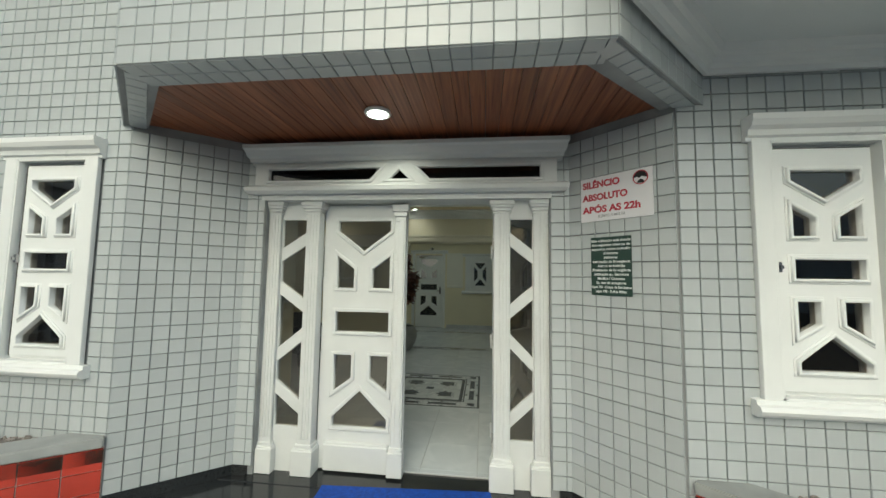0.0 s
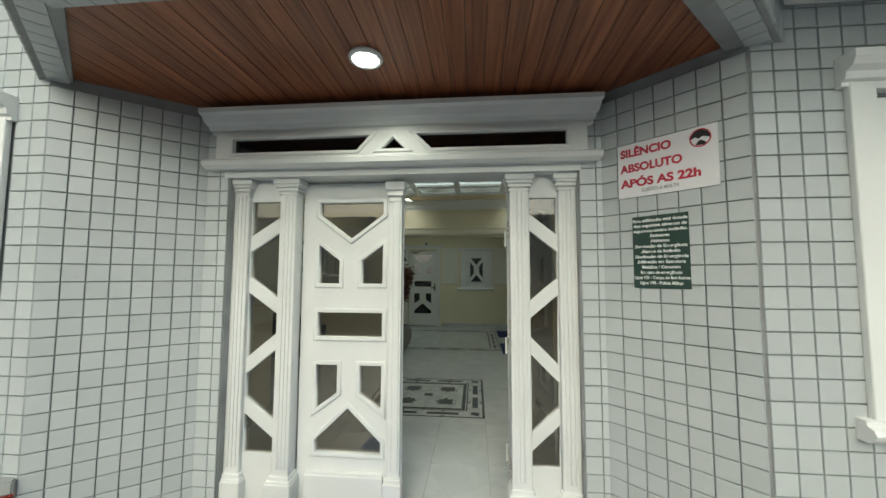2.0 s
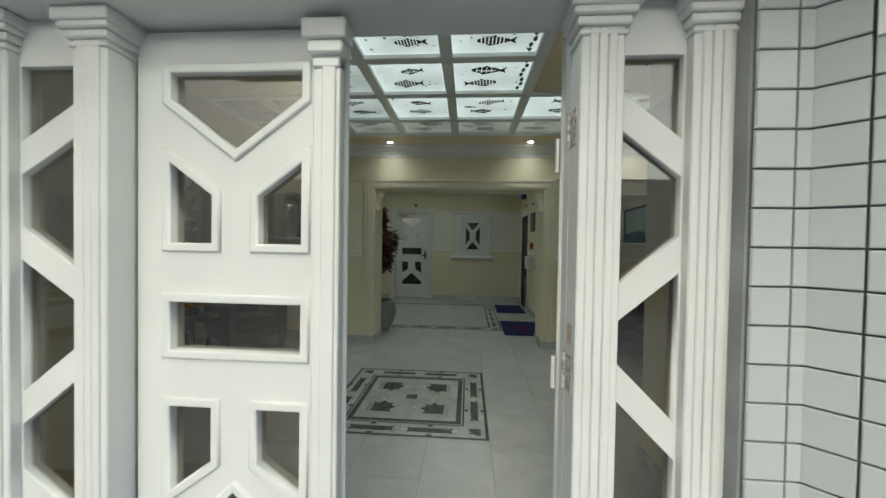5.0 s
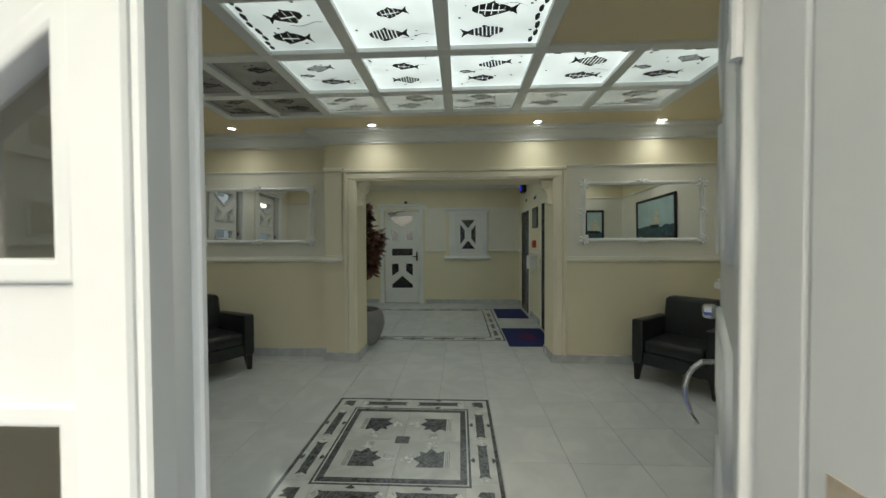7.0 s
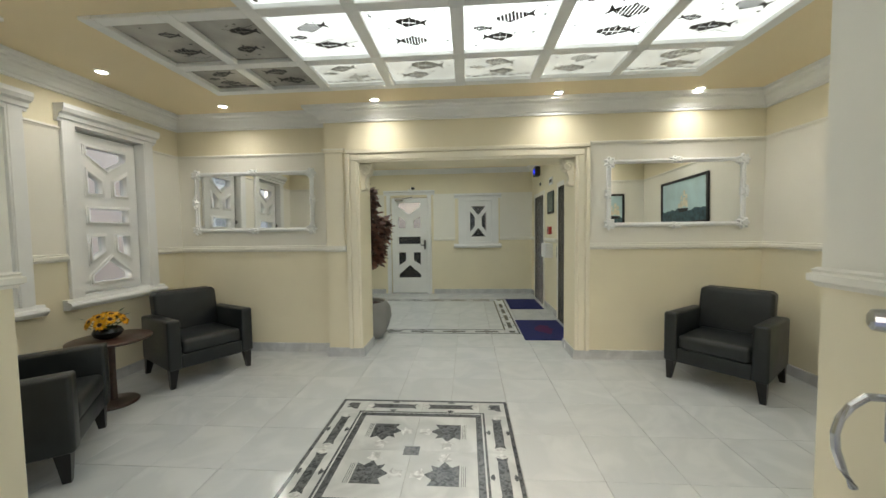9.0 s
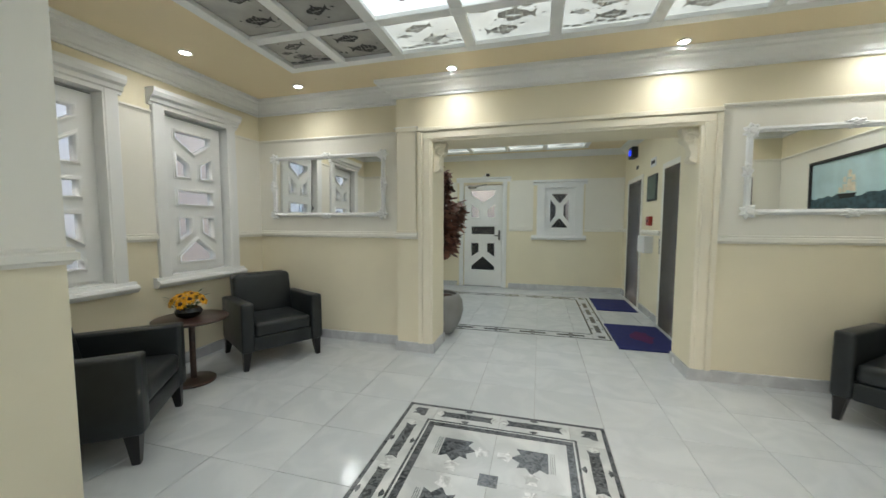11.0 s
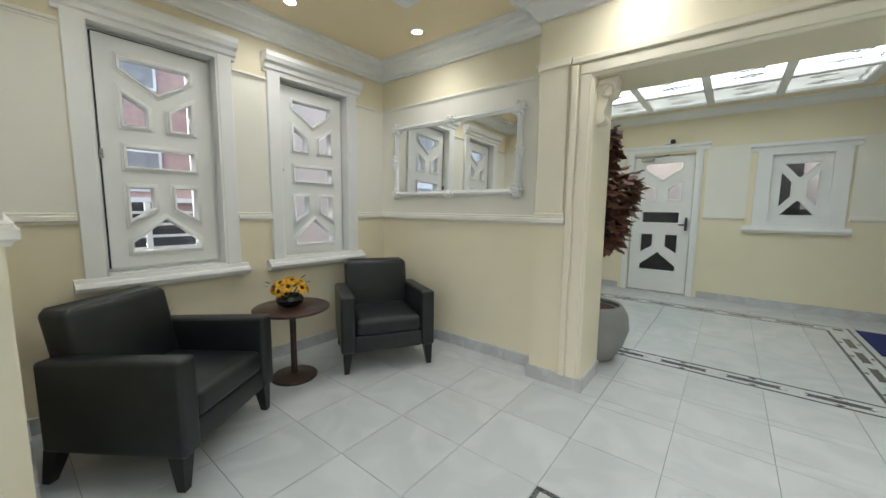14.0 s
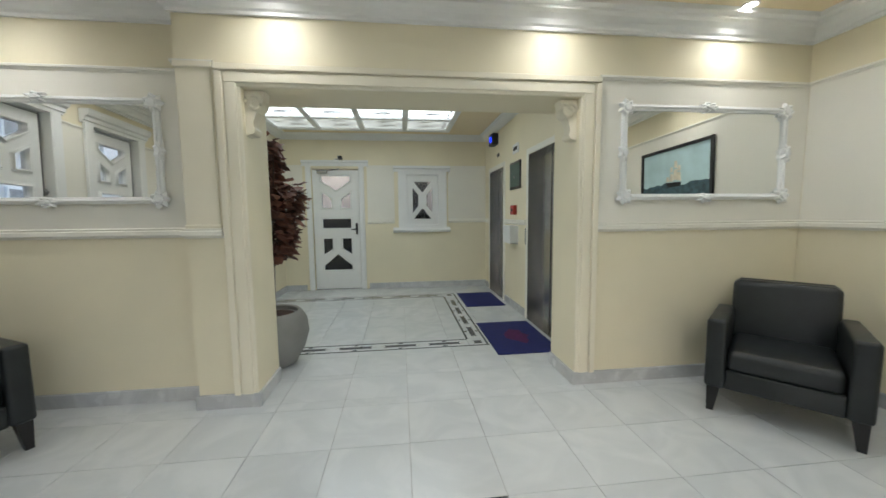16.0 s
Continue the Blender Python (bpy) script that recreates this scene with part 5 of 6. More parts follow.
# ---- downlights ----
dl = thing("downlight", pose(-3.07, 5.75, CEIL), "small round recessed downlight, switched on, three of the eight added unseen", "ceiling light", "downlights round the ceiling")
part("rim", lathe(bmesh.new(), [(0.05, 0.0), (0.052, -0.008), (0.045, -0.012), (0.036, -0.008), (0.036, 0.0)], 24), M_WHITE, dl, smooth=True)
part("bulb", lathe(bmesh.new(), [(0.037, -0.006), (0.02, -0.012), (0.004, -0.013)], 20), M_LAMP, dl, "glowing bulb")
# The last three are unseen, added with their lamps to brighten the lobby walls.
SPOTS_AND_FILLS = [(-3.07, 5.75), (-2.65, 6.62), (-1.02, 6.60), (0.82, 6.60), (2.17, 6.64), (2.58, 5.75), (-2.65, 4.62), (2.17, 4.62)]
for x, y in SPOTS_AND_FILLS[1:]:
    copy_thing(dl, pose(x, y, CEIL))
for x, y in SPOTS_AND_FILLS:
    lamp = new("downlight_lamp", bpy.data.lights.new("downlight_lamp", "SPOT"))
    lamp.data.energy, lamp.data.spot_size, lamp.data.spot_blend, lamp.data.shadow_soft_size, lamp.data.color = 4.7, radians(158), 1.0, 0.06, (1.0, 0.97, 0.92)
    lamp.matrix_basis = look((x, y, CEIL - 0.02), (x, y, 0))

# ---- passage portal ----
po = thing("trim_portal", pose(0, 0, 0), "cream and white moulded casing round the passage with scroll brackets", "portal", kind="structure")
Y = 6.84
for s, xin, xout in ((-1, -1.27, -1.42), (1, 1.05, 1.20)):
    bm = bmesh.new()
    for g0, g1, dpt in ((0.0, 1.0, 0.018), (0.16, 0.62, 0.03), (0.70, 0.98, 0.04)):
        xa, xb = sorted((xin + (xout - xin) * g0, xin + (xout - xin) * g1))
        box(bm, xa, xb, Y - dpt, Y + 0.002, 0.1, 2.16 + 0.13 * g0, 0.004)
    part("casing", bm, M_CASING, po)
bm = bmesh.new()
for g0, g1, dpt in ((0.0, 1.0, 0.018), (0.16, 0.62, 0.03), (0.70, 0.98, 0.04)):
    box(bm, -1.27 - 0.15 * g1, 1.05 + 0.15 * g1, Y - dpt - 0.001, Y + 0.002, 2.16 + 0.14 * g0, 2.16 + 0.14 * g1, 0.004)
part("head_casing", bm, M_CASING, po)
bm = box(bmesh.new(), -1.655, -1.445, Y - 0.012, Y + 0.002, 1.27, 2.28, 0.004)
box(bm, -1.665, -1.43, Y - 0.025, Y + 0.002, 2.27, 2.31, 0.006)
box(bm, -1.662, -1.435, Y - 0.02, Y + 0.002, 1.25, 1.275, 0.004)
part("pilaster", bm, M_CASING, po, "off-white pilaster panel")
for s, x in ((1, -1.27), (-1, 1.05)):
    bm = bmesh.new()
    pts = []
    for k in range(26):
        a = k / 25 * 2.6 * math.pi
        r = 0.062 * (1 - 0.75 * k / 25)
        pts.append((x + s * (0.062 + r * math.cos(a + math.pi)), 6.93, 2.075 + r * math.sin(a + math.pi) * -1))
    for o in (-0.055, 0.055):
        tube(bm, [(p[0], p[1] + o, p[2]) for p in pts], 0.017, 8, 0.010)
    lathe(bm, [(0.05, -0.05), (0.055, -0.02), (0.055, 0.02), (0.05, 0.05)], 18)
    for v in bm.verts:
        if abs(v.co.x) < 0.06 and abs(v.co.y) < 0.06:
            v.co = (x + s * 0.066 + v.co.x, 6.93 + v.co.z * 1.1, 2.075 + v.co.y)
    extrude_poly(bm, [(x, 6.88, 2.155), (x + s * 0.13, 6.88, 2.155), (x + s * 0.12, 6.88, 2.10), (x + s * 0.075, 6.88, 2.02), (x + s * 0.05, 6.88, 1.95), (x + s * 0.055, 6.88, 1.90), (x + s * 0.02, 6.88, 1.87), (x, 6.88, 1.86)], (0, 0.10, 0))
    tube(bm, [(x + s * 0.034, 6.866, 1.90), (x + s * 0.034, 6.99, 1.90)], 0.03, 14)
    part("scroll_bracket", bm, M_CASING, po, "carved scroll bracket", smooth=True)

# ---- mirrors ----
def mirror(m, w, h, label):
    ob = thing("wall_mirror", m, label, "mirror", "mirrors beside the passage")
    part("glass", B(-w / 2 + 0.03, w / 2 - 0.03, -0.016, -0.006, 0.03, h - 0.03), M_MIRROR, ob, "silvered mirror glass")
    f = [(-w / 2, 0), (w / 2, 0), (w / 2, h), (-w / 2, h)]
    g = [(-w / 2 + 0.045, 0.045), (w / 2 - 0.045, 0.045), (w / 2 - 0.045, h - 0.045), (-w / 2 + 0.045, h - 0.045)]
    fr = part("frame", plate("frame", f, [g], 0.03, M_WHITE, 0.008), M_WHITE, ob, "white carved frame")
    fr.location = (0, -0.017, 0)
    bm = bmesh.new()
    tube(bm, [(-w / 2 + 0.022, -0.035, 0.022), (w / 2 - 0.022, -0.035, 0.022), (w / 2 - 0.022, -0.035, h - 0.022), (-w / 2 + 0.022, -0.035, h - 0.022), (-w / 2 + 0.022, -0.035, 0.03)], 0.012, 8)
    part("frame_bead", bm, M_WHITE, ob)
    for cx, cz in ((-w / 2 + 0.03, 0.03), (w / 2 - 0.03, 0.03), (w / 2 - 0.03, h - 0.03), (-w / 2 + 0.03, h - 0.03), (0, h - 0.012), (0, 0.012), (-w / 2 + 0.012, h / 2), (w / 2 - 0.012, h / 2)):
        bm = bmesh.new()
        big = abs(cx) > 0.1 and abs(cz - h / 2) > 0.1
        ux, uz = (1.7, 0.85) if cx == 0 else ((0.85, 1.7) if not big else (1.15, 1.15))
        R0 = 0.05 if big else 0.04
        rows = []
        for q, (f, y) in enumerate(((1.0, -0.022), (0.92, -0.042), (0.66, -0.05), (0.5, -0.046), (0.36, -0.058))):
            rows.append([bm.verts.new((cx + ux * R0 * f * (1 + (0.2 if q < 3 else 0.0) * math.cos(7 * a)) * math.cos(a), y - 0.005 * math.cos(7 * a) * (q == 2), cz + uz * R0 * f * (1 + (0.2 if q < 3 else 0.0) * math.cos(7 * a)) * math.sin(a))) for a in [k * math.pi / 14 for k in range(28)]])
        for lo, hi in zip(rows, rows[1:]):
            for k in range(28):
                bm.faces.new((lo[k], lo[(k + 1) % 28], hi[(k + 1) % 28], hi[k]))
        bm.faces.new(rows[-1])
        part("ornament", bm, M_WHITE, ob, "carved leaf ornament", smooth=True)
    return ob


mirror(pose(-2.575, FAR_L - 0.004, 1.42, -1.0), 1.44, 0.70, "wide mirror in a white carved frame on the pale wall band")
mirror(pose(2.06, 6.836, 1.42, -1.0), 1.38, 0.70, "wide mirror in a white carved frame on the pale wall band")

# ---- armchairs ----
def soft_box(x0, x1, y0, y1, z0, z1, r=0.03, seg=3):
    return box(bmesh.new(), x0, x1, y0, y1, z0, z1, r, seg)


def armchair(m, label):
    ob = thing("armchair", m, label, "armchair", "armchairs in the lobby")
    for s in (-1, 1):
        xa, xb = sorted((s * 0.375, s * 0.265))
        bm = soft_box(xa, xb, -0.36, 0.33, 0.17, 0.615, 0.022)
        for v in bm.verts:                       # arm falls a little towards the back
            if v.co.z > 0.5:
                v.co.z += 0.012 - 0.04 * (v.co.y + 0.36)
        part("armrest", bm, M_LEATHER, ob, smooth=True)
    part("seat_base", soft_box(-0.27, 0.27, -0.345, 0.32, 0.17, 0.30, 0.015), M_LEATHER, ob, smooth=True)
    bm = soft_box(-0.262, 0.262, -0.355, 0.24, 0.295, 0.43, 0.04, 4)
    for v in bm.verts:
        if v.co.z > 0.40:
            v.co.z += 0.018 * (1 - (v.co.x / 0.262) ** 2) * (1 - ((v.co.y + 0.05) / 0.32) ** 2) - 0.03 * max(0, v.co.y + 0.05)
    part("seat_cushion", bm, M_LEATHER, ob, smooth=True)
    bm = soft_box(-0.285, 0.285, 0.17, 0.33, 0.38, 0.805, 0.035, 4)
    for v in bm.verts:
        v.co.y += (v.co.z - 0.38) * 0.20
        if v.co.z > 0.6 and abs(v.co.x) < 0.25:
            v.co.z += 0.01
    part("backrest", bm, M_LEATHER, ob, smooth=True)
    bm = soft_box(-0.27, 0.27, 0.27, 0.35, 0.17, 0.5, 0.015)
    part("back_panel", bm, M_LEATHER, ob, smooth=True)
    for sx in (-1, 1):
        for sy in (-1, 1):
            bm = bmesh.new()
            x, y = sx * 0.325, sy * 0.30
            t = [bm.verts.new((x + a * 0.036, y + b * 0.036, 0.175)) for a, b in ((-1, -1), (1, -1), (1, 1), (-1, 1))]
            fx, fy = x + sx * 0.012, y + sy * (0.012 if sy < 0 else 0.05)
            u = [bm.verts.new((fx + a * 0.019, fy + b * 0.019, 0.0)) for a, b in ((-1, -1), (1, -1), (1, 1), (-1, 1))]
            bm.faces.new(t); bm.faces.new(u[::-1])
            for i in range(4):
                bm.faces.new((u[i], u[(i + 1) % 4], t[(i + 1) % 4], t[i]))
            part("leg", bm, M_LEGS, ob, "tapered dark wooden leg")
    return ob


armchair(pose(-2.83, 4.86, 0, 0, 0, 125.2), "black leather armchair beside the front wall by the window")
armchair(pose(-2.87, 6.40, 0, 0, 0, 59), "black leather armchair in the corner by the round table")
armchair(pose(2.25, 6.33, 0, 0, 0, -49.3), "black leather armchair standing alone in the corner")

# ---- side table and flowers ----
tb = thing("side_table", pose(-3.05, 5.67, 0), "small round dark wooden pedestal table", "side table")
part("tabletop", lathe(bmesh.new(), [(0.262, 0.53), (0.272, 0.538), (0.274, 0.55), (0.266, 0.556), (0.01, 0.556)], 40), M_DARKWOOD, tb, smooth=True)
part("column", lathe(bmesh.new(), [(0.03, 0.02), (0.024, 0.05), (0.022, 0.3), (0.024, 0.48), (0.06, 0.53)], 18), M_DARKWOOD, tb, smooth=True)
part("base", lathe(bmesh.new(), [(0.165, 0.0), (0.168, 0.012), (0.16, 0.02), (0.05, 0.03), (0.03, 0.035)], 36), M_DARKWOOD, tb, smooth=True)
fb = thing("flower_bowl", pose(-3.06, 5.66, 0.556), "black bowl of yellow sunflowers on the side table", "flowers")
part("bowl", lathe(bmesh.new(), [(0.05, 0.0), (0.085, 0.02), (0.10, 0.055), (0.085, 0.085), (0.07, 0.09), (0.065, 0.082), (0.02, 0.06)], 24), M_VASE, fb, smooth=True)
rnd = random.Random(8)
for k in range(13):
    a = k * 2.4
    el = 0.95 - 0.75 * (k / 13)
    dirn = Vector((math.cos(a) * math.sqrt(1 - el * el), math.sin(a) * math.sqrt(1 - el * el), el))
    c = Vector((0, 0, 0.095)) + Vector((dirn.x * 0.125, dirn.y * 0.125, dirn.z * 0.11))
    q = dirn.to_track_quat("Z", "Y").to_matrix().to_4x4()
    mflo = Matrix.Translation(c) @ q
    bm = bmesh.new()
    R = rnd.uniform(0.042, 0.055)
    for ringk, (rr, lift, off) in enumerate(((R, 0.0, 0), (R * 0.85, 0.008, 0.2))):
        for p in range(12):
            t = p / 12 * 2 * math.pi + off
            ct, st = math.cos(t), math.sin(t)
            tip = (rr * ct, rr * st, lift - 0.006 + rnd.uniform(-0.01, 0.012))
            w = 0.30
            v = [bm.verts.new(mflo @ Vector(x)) for x in ((0.014 * ct, 0.014 * st, lift), (0.65 * rr * math.cos(t - w), 0.65 * rr * math.sin(t - w), lift + 0.005), tip, (0.65 * rr * math.cos(t + w), 0.65 * rr * math.sin(t + w), lift + 0.005))]
            bm.faces.new(v)
    fl = part("flower", bm, M_PETAL, fb, "yellow sunflower head")
    bm = bmesh.new()
    s = bmesh.ops.create_uvsphere(bm, u_segments=10, v_segments=6, radius=0.017)
    bmesh.ops.transform(bm, matrix=mflo @ Matrix.Translation((0, 0, 0.006)) @ Matrix.Diagonal((1, 1, 0.55, 1)), verts=s["verts"])
    part("flower_centre", bm, M_FLOWER_EYE, fl, "dark flower centre")
    part("stem", tube(bmesh.new(), [(0, 0, 0.06), c * 0.97], 0.003, 5), M_GREEN, fb)
bm = bmesh.new()
for k in range(26):
    a, r, z = rnd.uniform(0, 6.28), rnd.uniform(0.05, 0.13), rnd.uniform(0.08, 0.2)
    c = Vector((r * math.cos(a), r * math.sin(a), z))
    d = Vector((math.cos(a), math.sin(a), rnd.uniform(0, 0.9))).normalized() * rnd.uniform(0.04, 0.07)
    n = d.cross(Vector((0, 0, 1))).normalized() * 0.014
    bm.faces.new([bm.verts.new(c), bm.verts.new(c + d * 0.5 + n), bm.verts.new(c + d), bm.verts.new(c + d * 0.5 - n)])
tagged(part("leaves", bm, M_GREEN, fb, "small green leaves"), kind="stuff")

# ---- potted plant in the passage ----
pp = thing("potted_plant", pose(-1.43, 7.60, 0), "red-brown leafy plant in a large rounded grey pot", "plant")
part("pot", lathe(bmesh.new(), [(0.17, 0.0), (0.20, 0.01), (0.275, 0.14), (0.315, 0.28), (0.30, 0.40), (0.255, 0.475), (0.24, 0.485), (0.225, 0.475), (0.23, 0.44), (0.02, 0.43)], 40), M_POT, pp, smooth=True)
part("soil", lathe(bmesh.new(), [(0.229, 0.435), (0.15, 0.45), (0.02, 0.455)], 24), M_SOIL, pp)
rnd = random.Random(21)
bmT, bmL = bmesh.new(), bmesh.new()
for k in range(5):
    a = k * 1.26
    top = Vector((0.10 * math.cos(a), 0.10 * math.sin(a) - 0.02, 1.92 - 0.08 * (k % 3)))
    tube(bmT, [(0.03 * math.cos(a), 0.03 * math.sin(a), 0.43), (0.05 * math.cos(a + 0.5), 0.05 * math.sin(a + 0.5), 1.1), top], 0.012, 6, 0.004)
n = 0
while n < 1150:
    z = rnd.uniform(0.96, 1.98)
    env = 0.30 * (0.75 + 0.35 * math.sin(z * 9 + 1) * 0.5) * (1 if z < 1.65 else max(0.25, 1 - (z - 1.65) * 1.7)) * (1 if z > 1.08 else 0.75)
    a, r = rnd.uniform(0, 6.283), env * math.sqrt(rnd.random())
    if noise.noise(Vector((math.cos(a) * 1.5, math.sin(a) * 1.5, z * 3.2))) < -0.12:
        continue
    c = Vector((r * math.cos(a) + 0.03, r * math.sin(a), z))
    d = Vector((math.cos(a), math.sin(a), rnd.uniform(-1.1, 0.4))).normalized()
    L = rnd.uniform(0.07, 0.13)
    sdir = d.cross(Vector((rnd.uniform(-0.4, 0.4), rnd.uniform(-0.4, 0.4), 1))).normalized()
    up = d.cross(sdir) * rnd.uniform(-0.012, 0.012)
    w = L * rnd.uniform(0.30, 0.46)
    v = [bmL.verts.new(p) for p in (c, c + d * L * 0.35 + sdir * w + up, c + d * L * 0.75 + sdir * w * 0.6 + up, c + d * L, c + d * L * 0.75 - sdir * w * 0.6 + up, c + d * L * 0.35 - sdir * w + up)]
    bmL.faces.new((v[0], v[1], v[2], v[3]))
    bmL.faces.new((v[0], v[3], v[4], v[5]))
    if n % 9 == 0:
        tube(bmT, [(0, 0, z - 0.15), c], 0.004, 4, 0.002)
    n += 1
part("stems", bmT, M_BRANCH, pp)
tagged(part("foliage", bmL, M_LEAF, pp, "dry-looking red-brown leaves"), kind="stuff")

# ---- pictures ----
def painting(m, w, h, label, seed):
    ob = thing("painting", m, label, "picture")
    fr = part("frame", plate("frame", [(-w / 2, 0), (w / 2, 0), (w / 2, h), (-w / 2, h)], [[(-w / 2 + 0.035, 0.035), (w / 2 - 0.035, 0.035), (w / 2 - 0.035, h - 0.035), (-w / 2 + 0.035, h - 0.035)]], 0.03, M_BLACK, 0.005), M_BLACK, ob, "black wooden frame")
    fr.location = (0, -0.015, 0)
    cv = part("canvas", B(-w / 2 + 0.03, w / 2 - 0.03, -0.012, -0.004, 0.03, h - 0.03), M_PSKY, ob, "painted pale sky")
    rnd = random.Random(seed)
    bm = bmesh.new()
    n = 16
    top = [(-w / 2 + 0.033 + (w - 0.066) * k / n, 0.033 + h * 0.26 + rnd.uniform(-0.02, 0.03)) for k in range(n + 1)]
    extrude_poly(bm, [(x, -0.013, z) for x, z in top] + [(w / 2 - 0.033, -0.013, 0.033), (-w / 2 + 0.033, -0.013, 0.033)], (0, -0.002, 0))
    part("painted_sea", bm, M_SEA, ob, "painted dark waves")
    bm = bmesh.new()
    s = h
    cx = -0.02 * w
    for x, z, ww, hh in ((-0.10, 0.36, 0.10, 0.16), (-0.02, 0.38, 0.11, 0.2), (0.08, 0.36, 0.09, 0.15), (-0.02, 0.60, 0.08, 0.13), (-0.10, 0.54, 0.07, 0.1), (0.08, 0.53, 0.06, 0.1), (0.17, 0.36, 0.07, 0.1)):
        extrude_poly(bm, [(cx + x * s - ww * s / 2, -0.014, z * s), (cx + x * s + ww * s / 2, -0.014, z * s + 0.01), (cx + x * s + ww * s * 0.36, -0.014, (z + hh) * s), (cx + x * s - ww * s * 0.36, -0.014, (z + hh) * s)], (0, -0.002, 0))
    part("painted_ship", bm, M_SAIL, ob, "painted sailing ship")
    bm = bmesh.new()
    extrude_poly(bm, [(cx - 0.16 * s, -0.015, 0.34 * s), (cx - 0.13 * s, -0.015, 0.27 * s), (cx + 0.15 * s, -0.015, 0.27 * s), (cx + 0.23 * s, -0.015, 0.36 * s)], (0, -0.002, 0))
    part("painted_hull", bm, M_BLACK, ob)
    return ob


painting(pose(WR - 0.005, 5.46, 1.50, 0, 0, -90), 1.09, 0.64, "seascape painting of a sailing ship in a black frame", 3)
painting(pose(2.43, FRONT + 0.005, 1.50, 0, 0, 180), 0.34, 0.58, "upright sailing ship picture in a dark frame", 4)

# ---- lift hall ----
def lift(m, w, h, label):
    ob = thing("lift_door", m, label, "lift door", "lifts in the hall")
    for s in (-1, 1):
        xa, xb = sorted((s * w / 2, s * (w / 2 + 0.075)))
        part("jamb", box(bmesh.new(), xa, xb, -0.012, 0.0, 0, h + 0.07, 0.003), M_OFFWHITE, ob, "off-white painted casing")
        xa, xb = sorted((s * (w / 2 - 0.006), s * w / 2))
        part("reveal", B(xa, xb, -0.01, 0.14, 0, h), M_STEEL, ob)
    part("head", box(bmesh.new(), -w / 2, w / 2, -0.012, 0.0, h, h + 0.07, 0.003), M_OFFWHITE, ob, "off-white painted casing")
    part("head_reveal", B(-w / 2, w / 2, -0.01, 0.14, h - 0.006, h), M_STEEL, ob)
    part("leaf", box(bmesh.new(), -w / 2, -0.002, 0.10, 0.13, 0.01, h, 0.002), M_STEEL, ob)
    part("leaf", box(bmesh.new(), 0.002, w / 2, 0.11, 0.14, 0.01, h, 0.002), M_STEEL, ob)
    part("sill", B(-w / 2, w / 2, -0.012, 0.14, 0, 0.006), M_STEEL, ob)
    return ob


for ya, yb, _, zt in LIFTS:
    lift(pose(HALL_R, (ya + yb) / 2, 0, 0, 0, -90), yb - ya - 0.16 + 0.1, zt - 0.07, "brushed steel lift door in an off-white casing, closed")
    bm = B(HALL_R + 0.16, HALL_R + 0.24, ya - 0.1, yb + 0.1, -0.1, zt + 0.1)
    struct("wall_lift_shaft", bm, M_DARKROOM, "dark lift shaft behind the door", "wall")


def on_east(y, z):
    return pose(HALL_R, y, z, 0, 0, -90)


def fitting(name, y, z, w, h, dpt, material, label, category, extra=None):
    ob = thing(name, on_east(y, z), label, category)
    part("body", box(bmesh.new(), -w / 2, w / 2, -dpt, -0.001, 0, h, 0.005), material, ob)
    if extra:
        m2, q = extra
        part("face", box(bmesh.new(), -w / 2 + q, w / 2 - q, -dpt - 0.004, -dpt + 0.002, q, h - q, 0.002), m2, ob)
    return ob


fitting("lift_display", 10.10, 2.44, 0.23, 0.18, 0.10, M_BLACK, "black lift floor display glowing blue", "display", (M_BLUE_LED, 0.05))
fitting("floor_sign", 9.98, 2.24, 0.12, 0.06, 0.01, M_BLACK, "small dark sign under the lift display", "sign")
fitting("notice_frame", 9.10, 1.67, 0.44, 0.37, 0.02, M_BLACK, "framed dark green notice between the lifts", "notice", (M_SCREEN, 0.03))
fitting("floor_plate", 9.10, 2.15, 0.24, 0.13, 0.012, M_PLASTIC, "small white plate with a dark symbol", "sign", (M_BLACK, 0.04))
fitting("alarm_box", 9.12, 1.32, 0.15, 0.13, 0.05, M_REDBOX, "small red fire alarm box on the wall", "alarm", (M_BLACK, 0.045))
fitting("dispenser", 9.14, 0.93, 0.34, 0.24, 0.12, M_PLASTIC, "white plastic dispenser box on the wall", "dispenser")
cp = fitting("call_panel", 8.665, 0.94, 0.05, 0.21, 0.012, M_BLACK, "narrow black lift call panel with buttons", "call panel")
for z in (0.05, 0.15):
    part("button", B(-0.012, 0.012, -0.018, -0.01, z - 0.012, z + 0.012), M_STEEL, cp, "steel button")
for nm, m in (("security_camera", pose(1.25, 8.10, 2.44)), ("security_camera", pose(-1.28, HALL_B - 0.05, 2.34))):
    sc = thing(nm, m, "small black security camera on a bracket", "camera")
    part("body", box(bmesh.new(), -0.03, 0.03, -0.07, 0.03, -0.025, 0.025, 0.01, 2), M_BLACK, sc)
    if m.translation.x < 0:
        part("mount", box(box(bmesh.new(), -0.11, -0.035, -0.03, 0.04, -0.03, -0.015, 0.004), -0.05, -0.035, -0.03, 0.04, -0.03, 0.03, 0.004), M_WHITE, sc, "white mounting plate")
    part("bracket", tube(bmesh.new(), [(0, 0.02, 0.0), (0.02, 0.03, 0.0), (0.068, 0.03, 0.0)] if m.translation.x > 0 else [(0, 0.02, 0), (0, 0.055, 0)], 0.01), M_WHITE, sc)


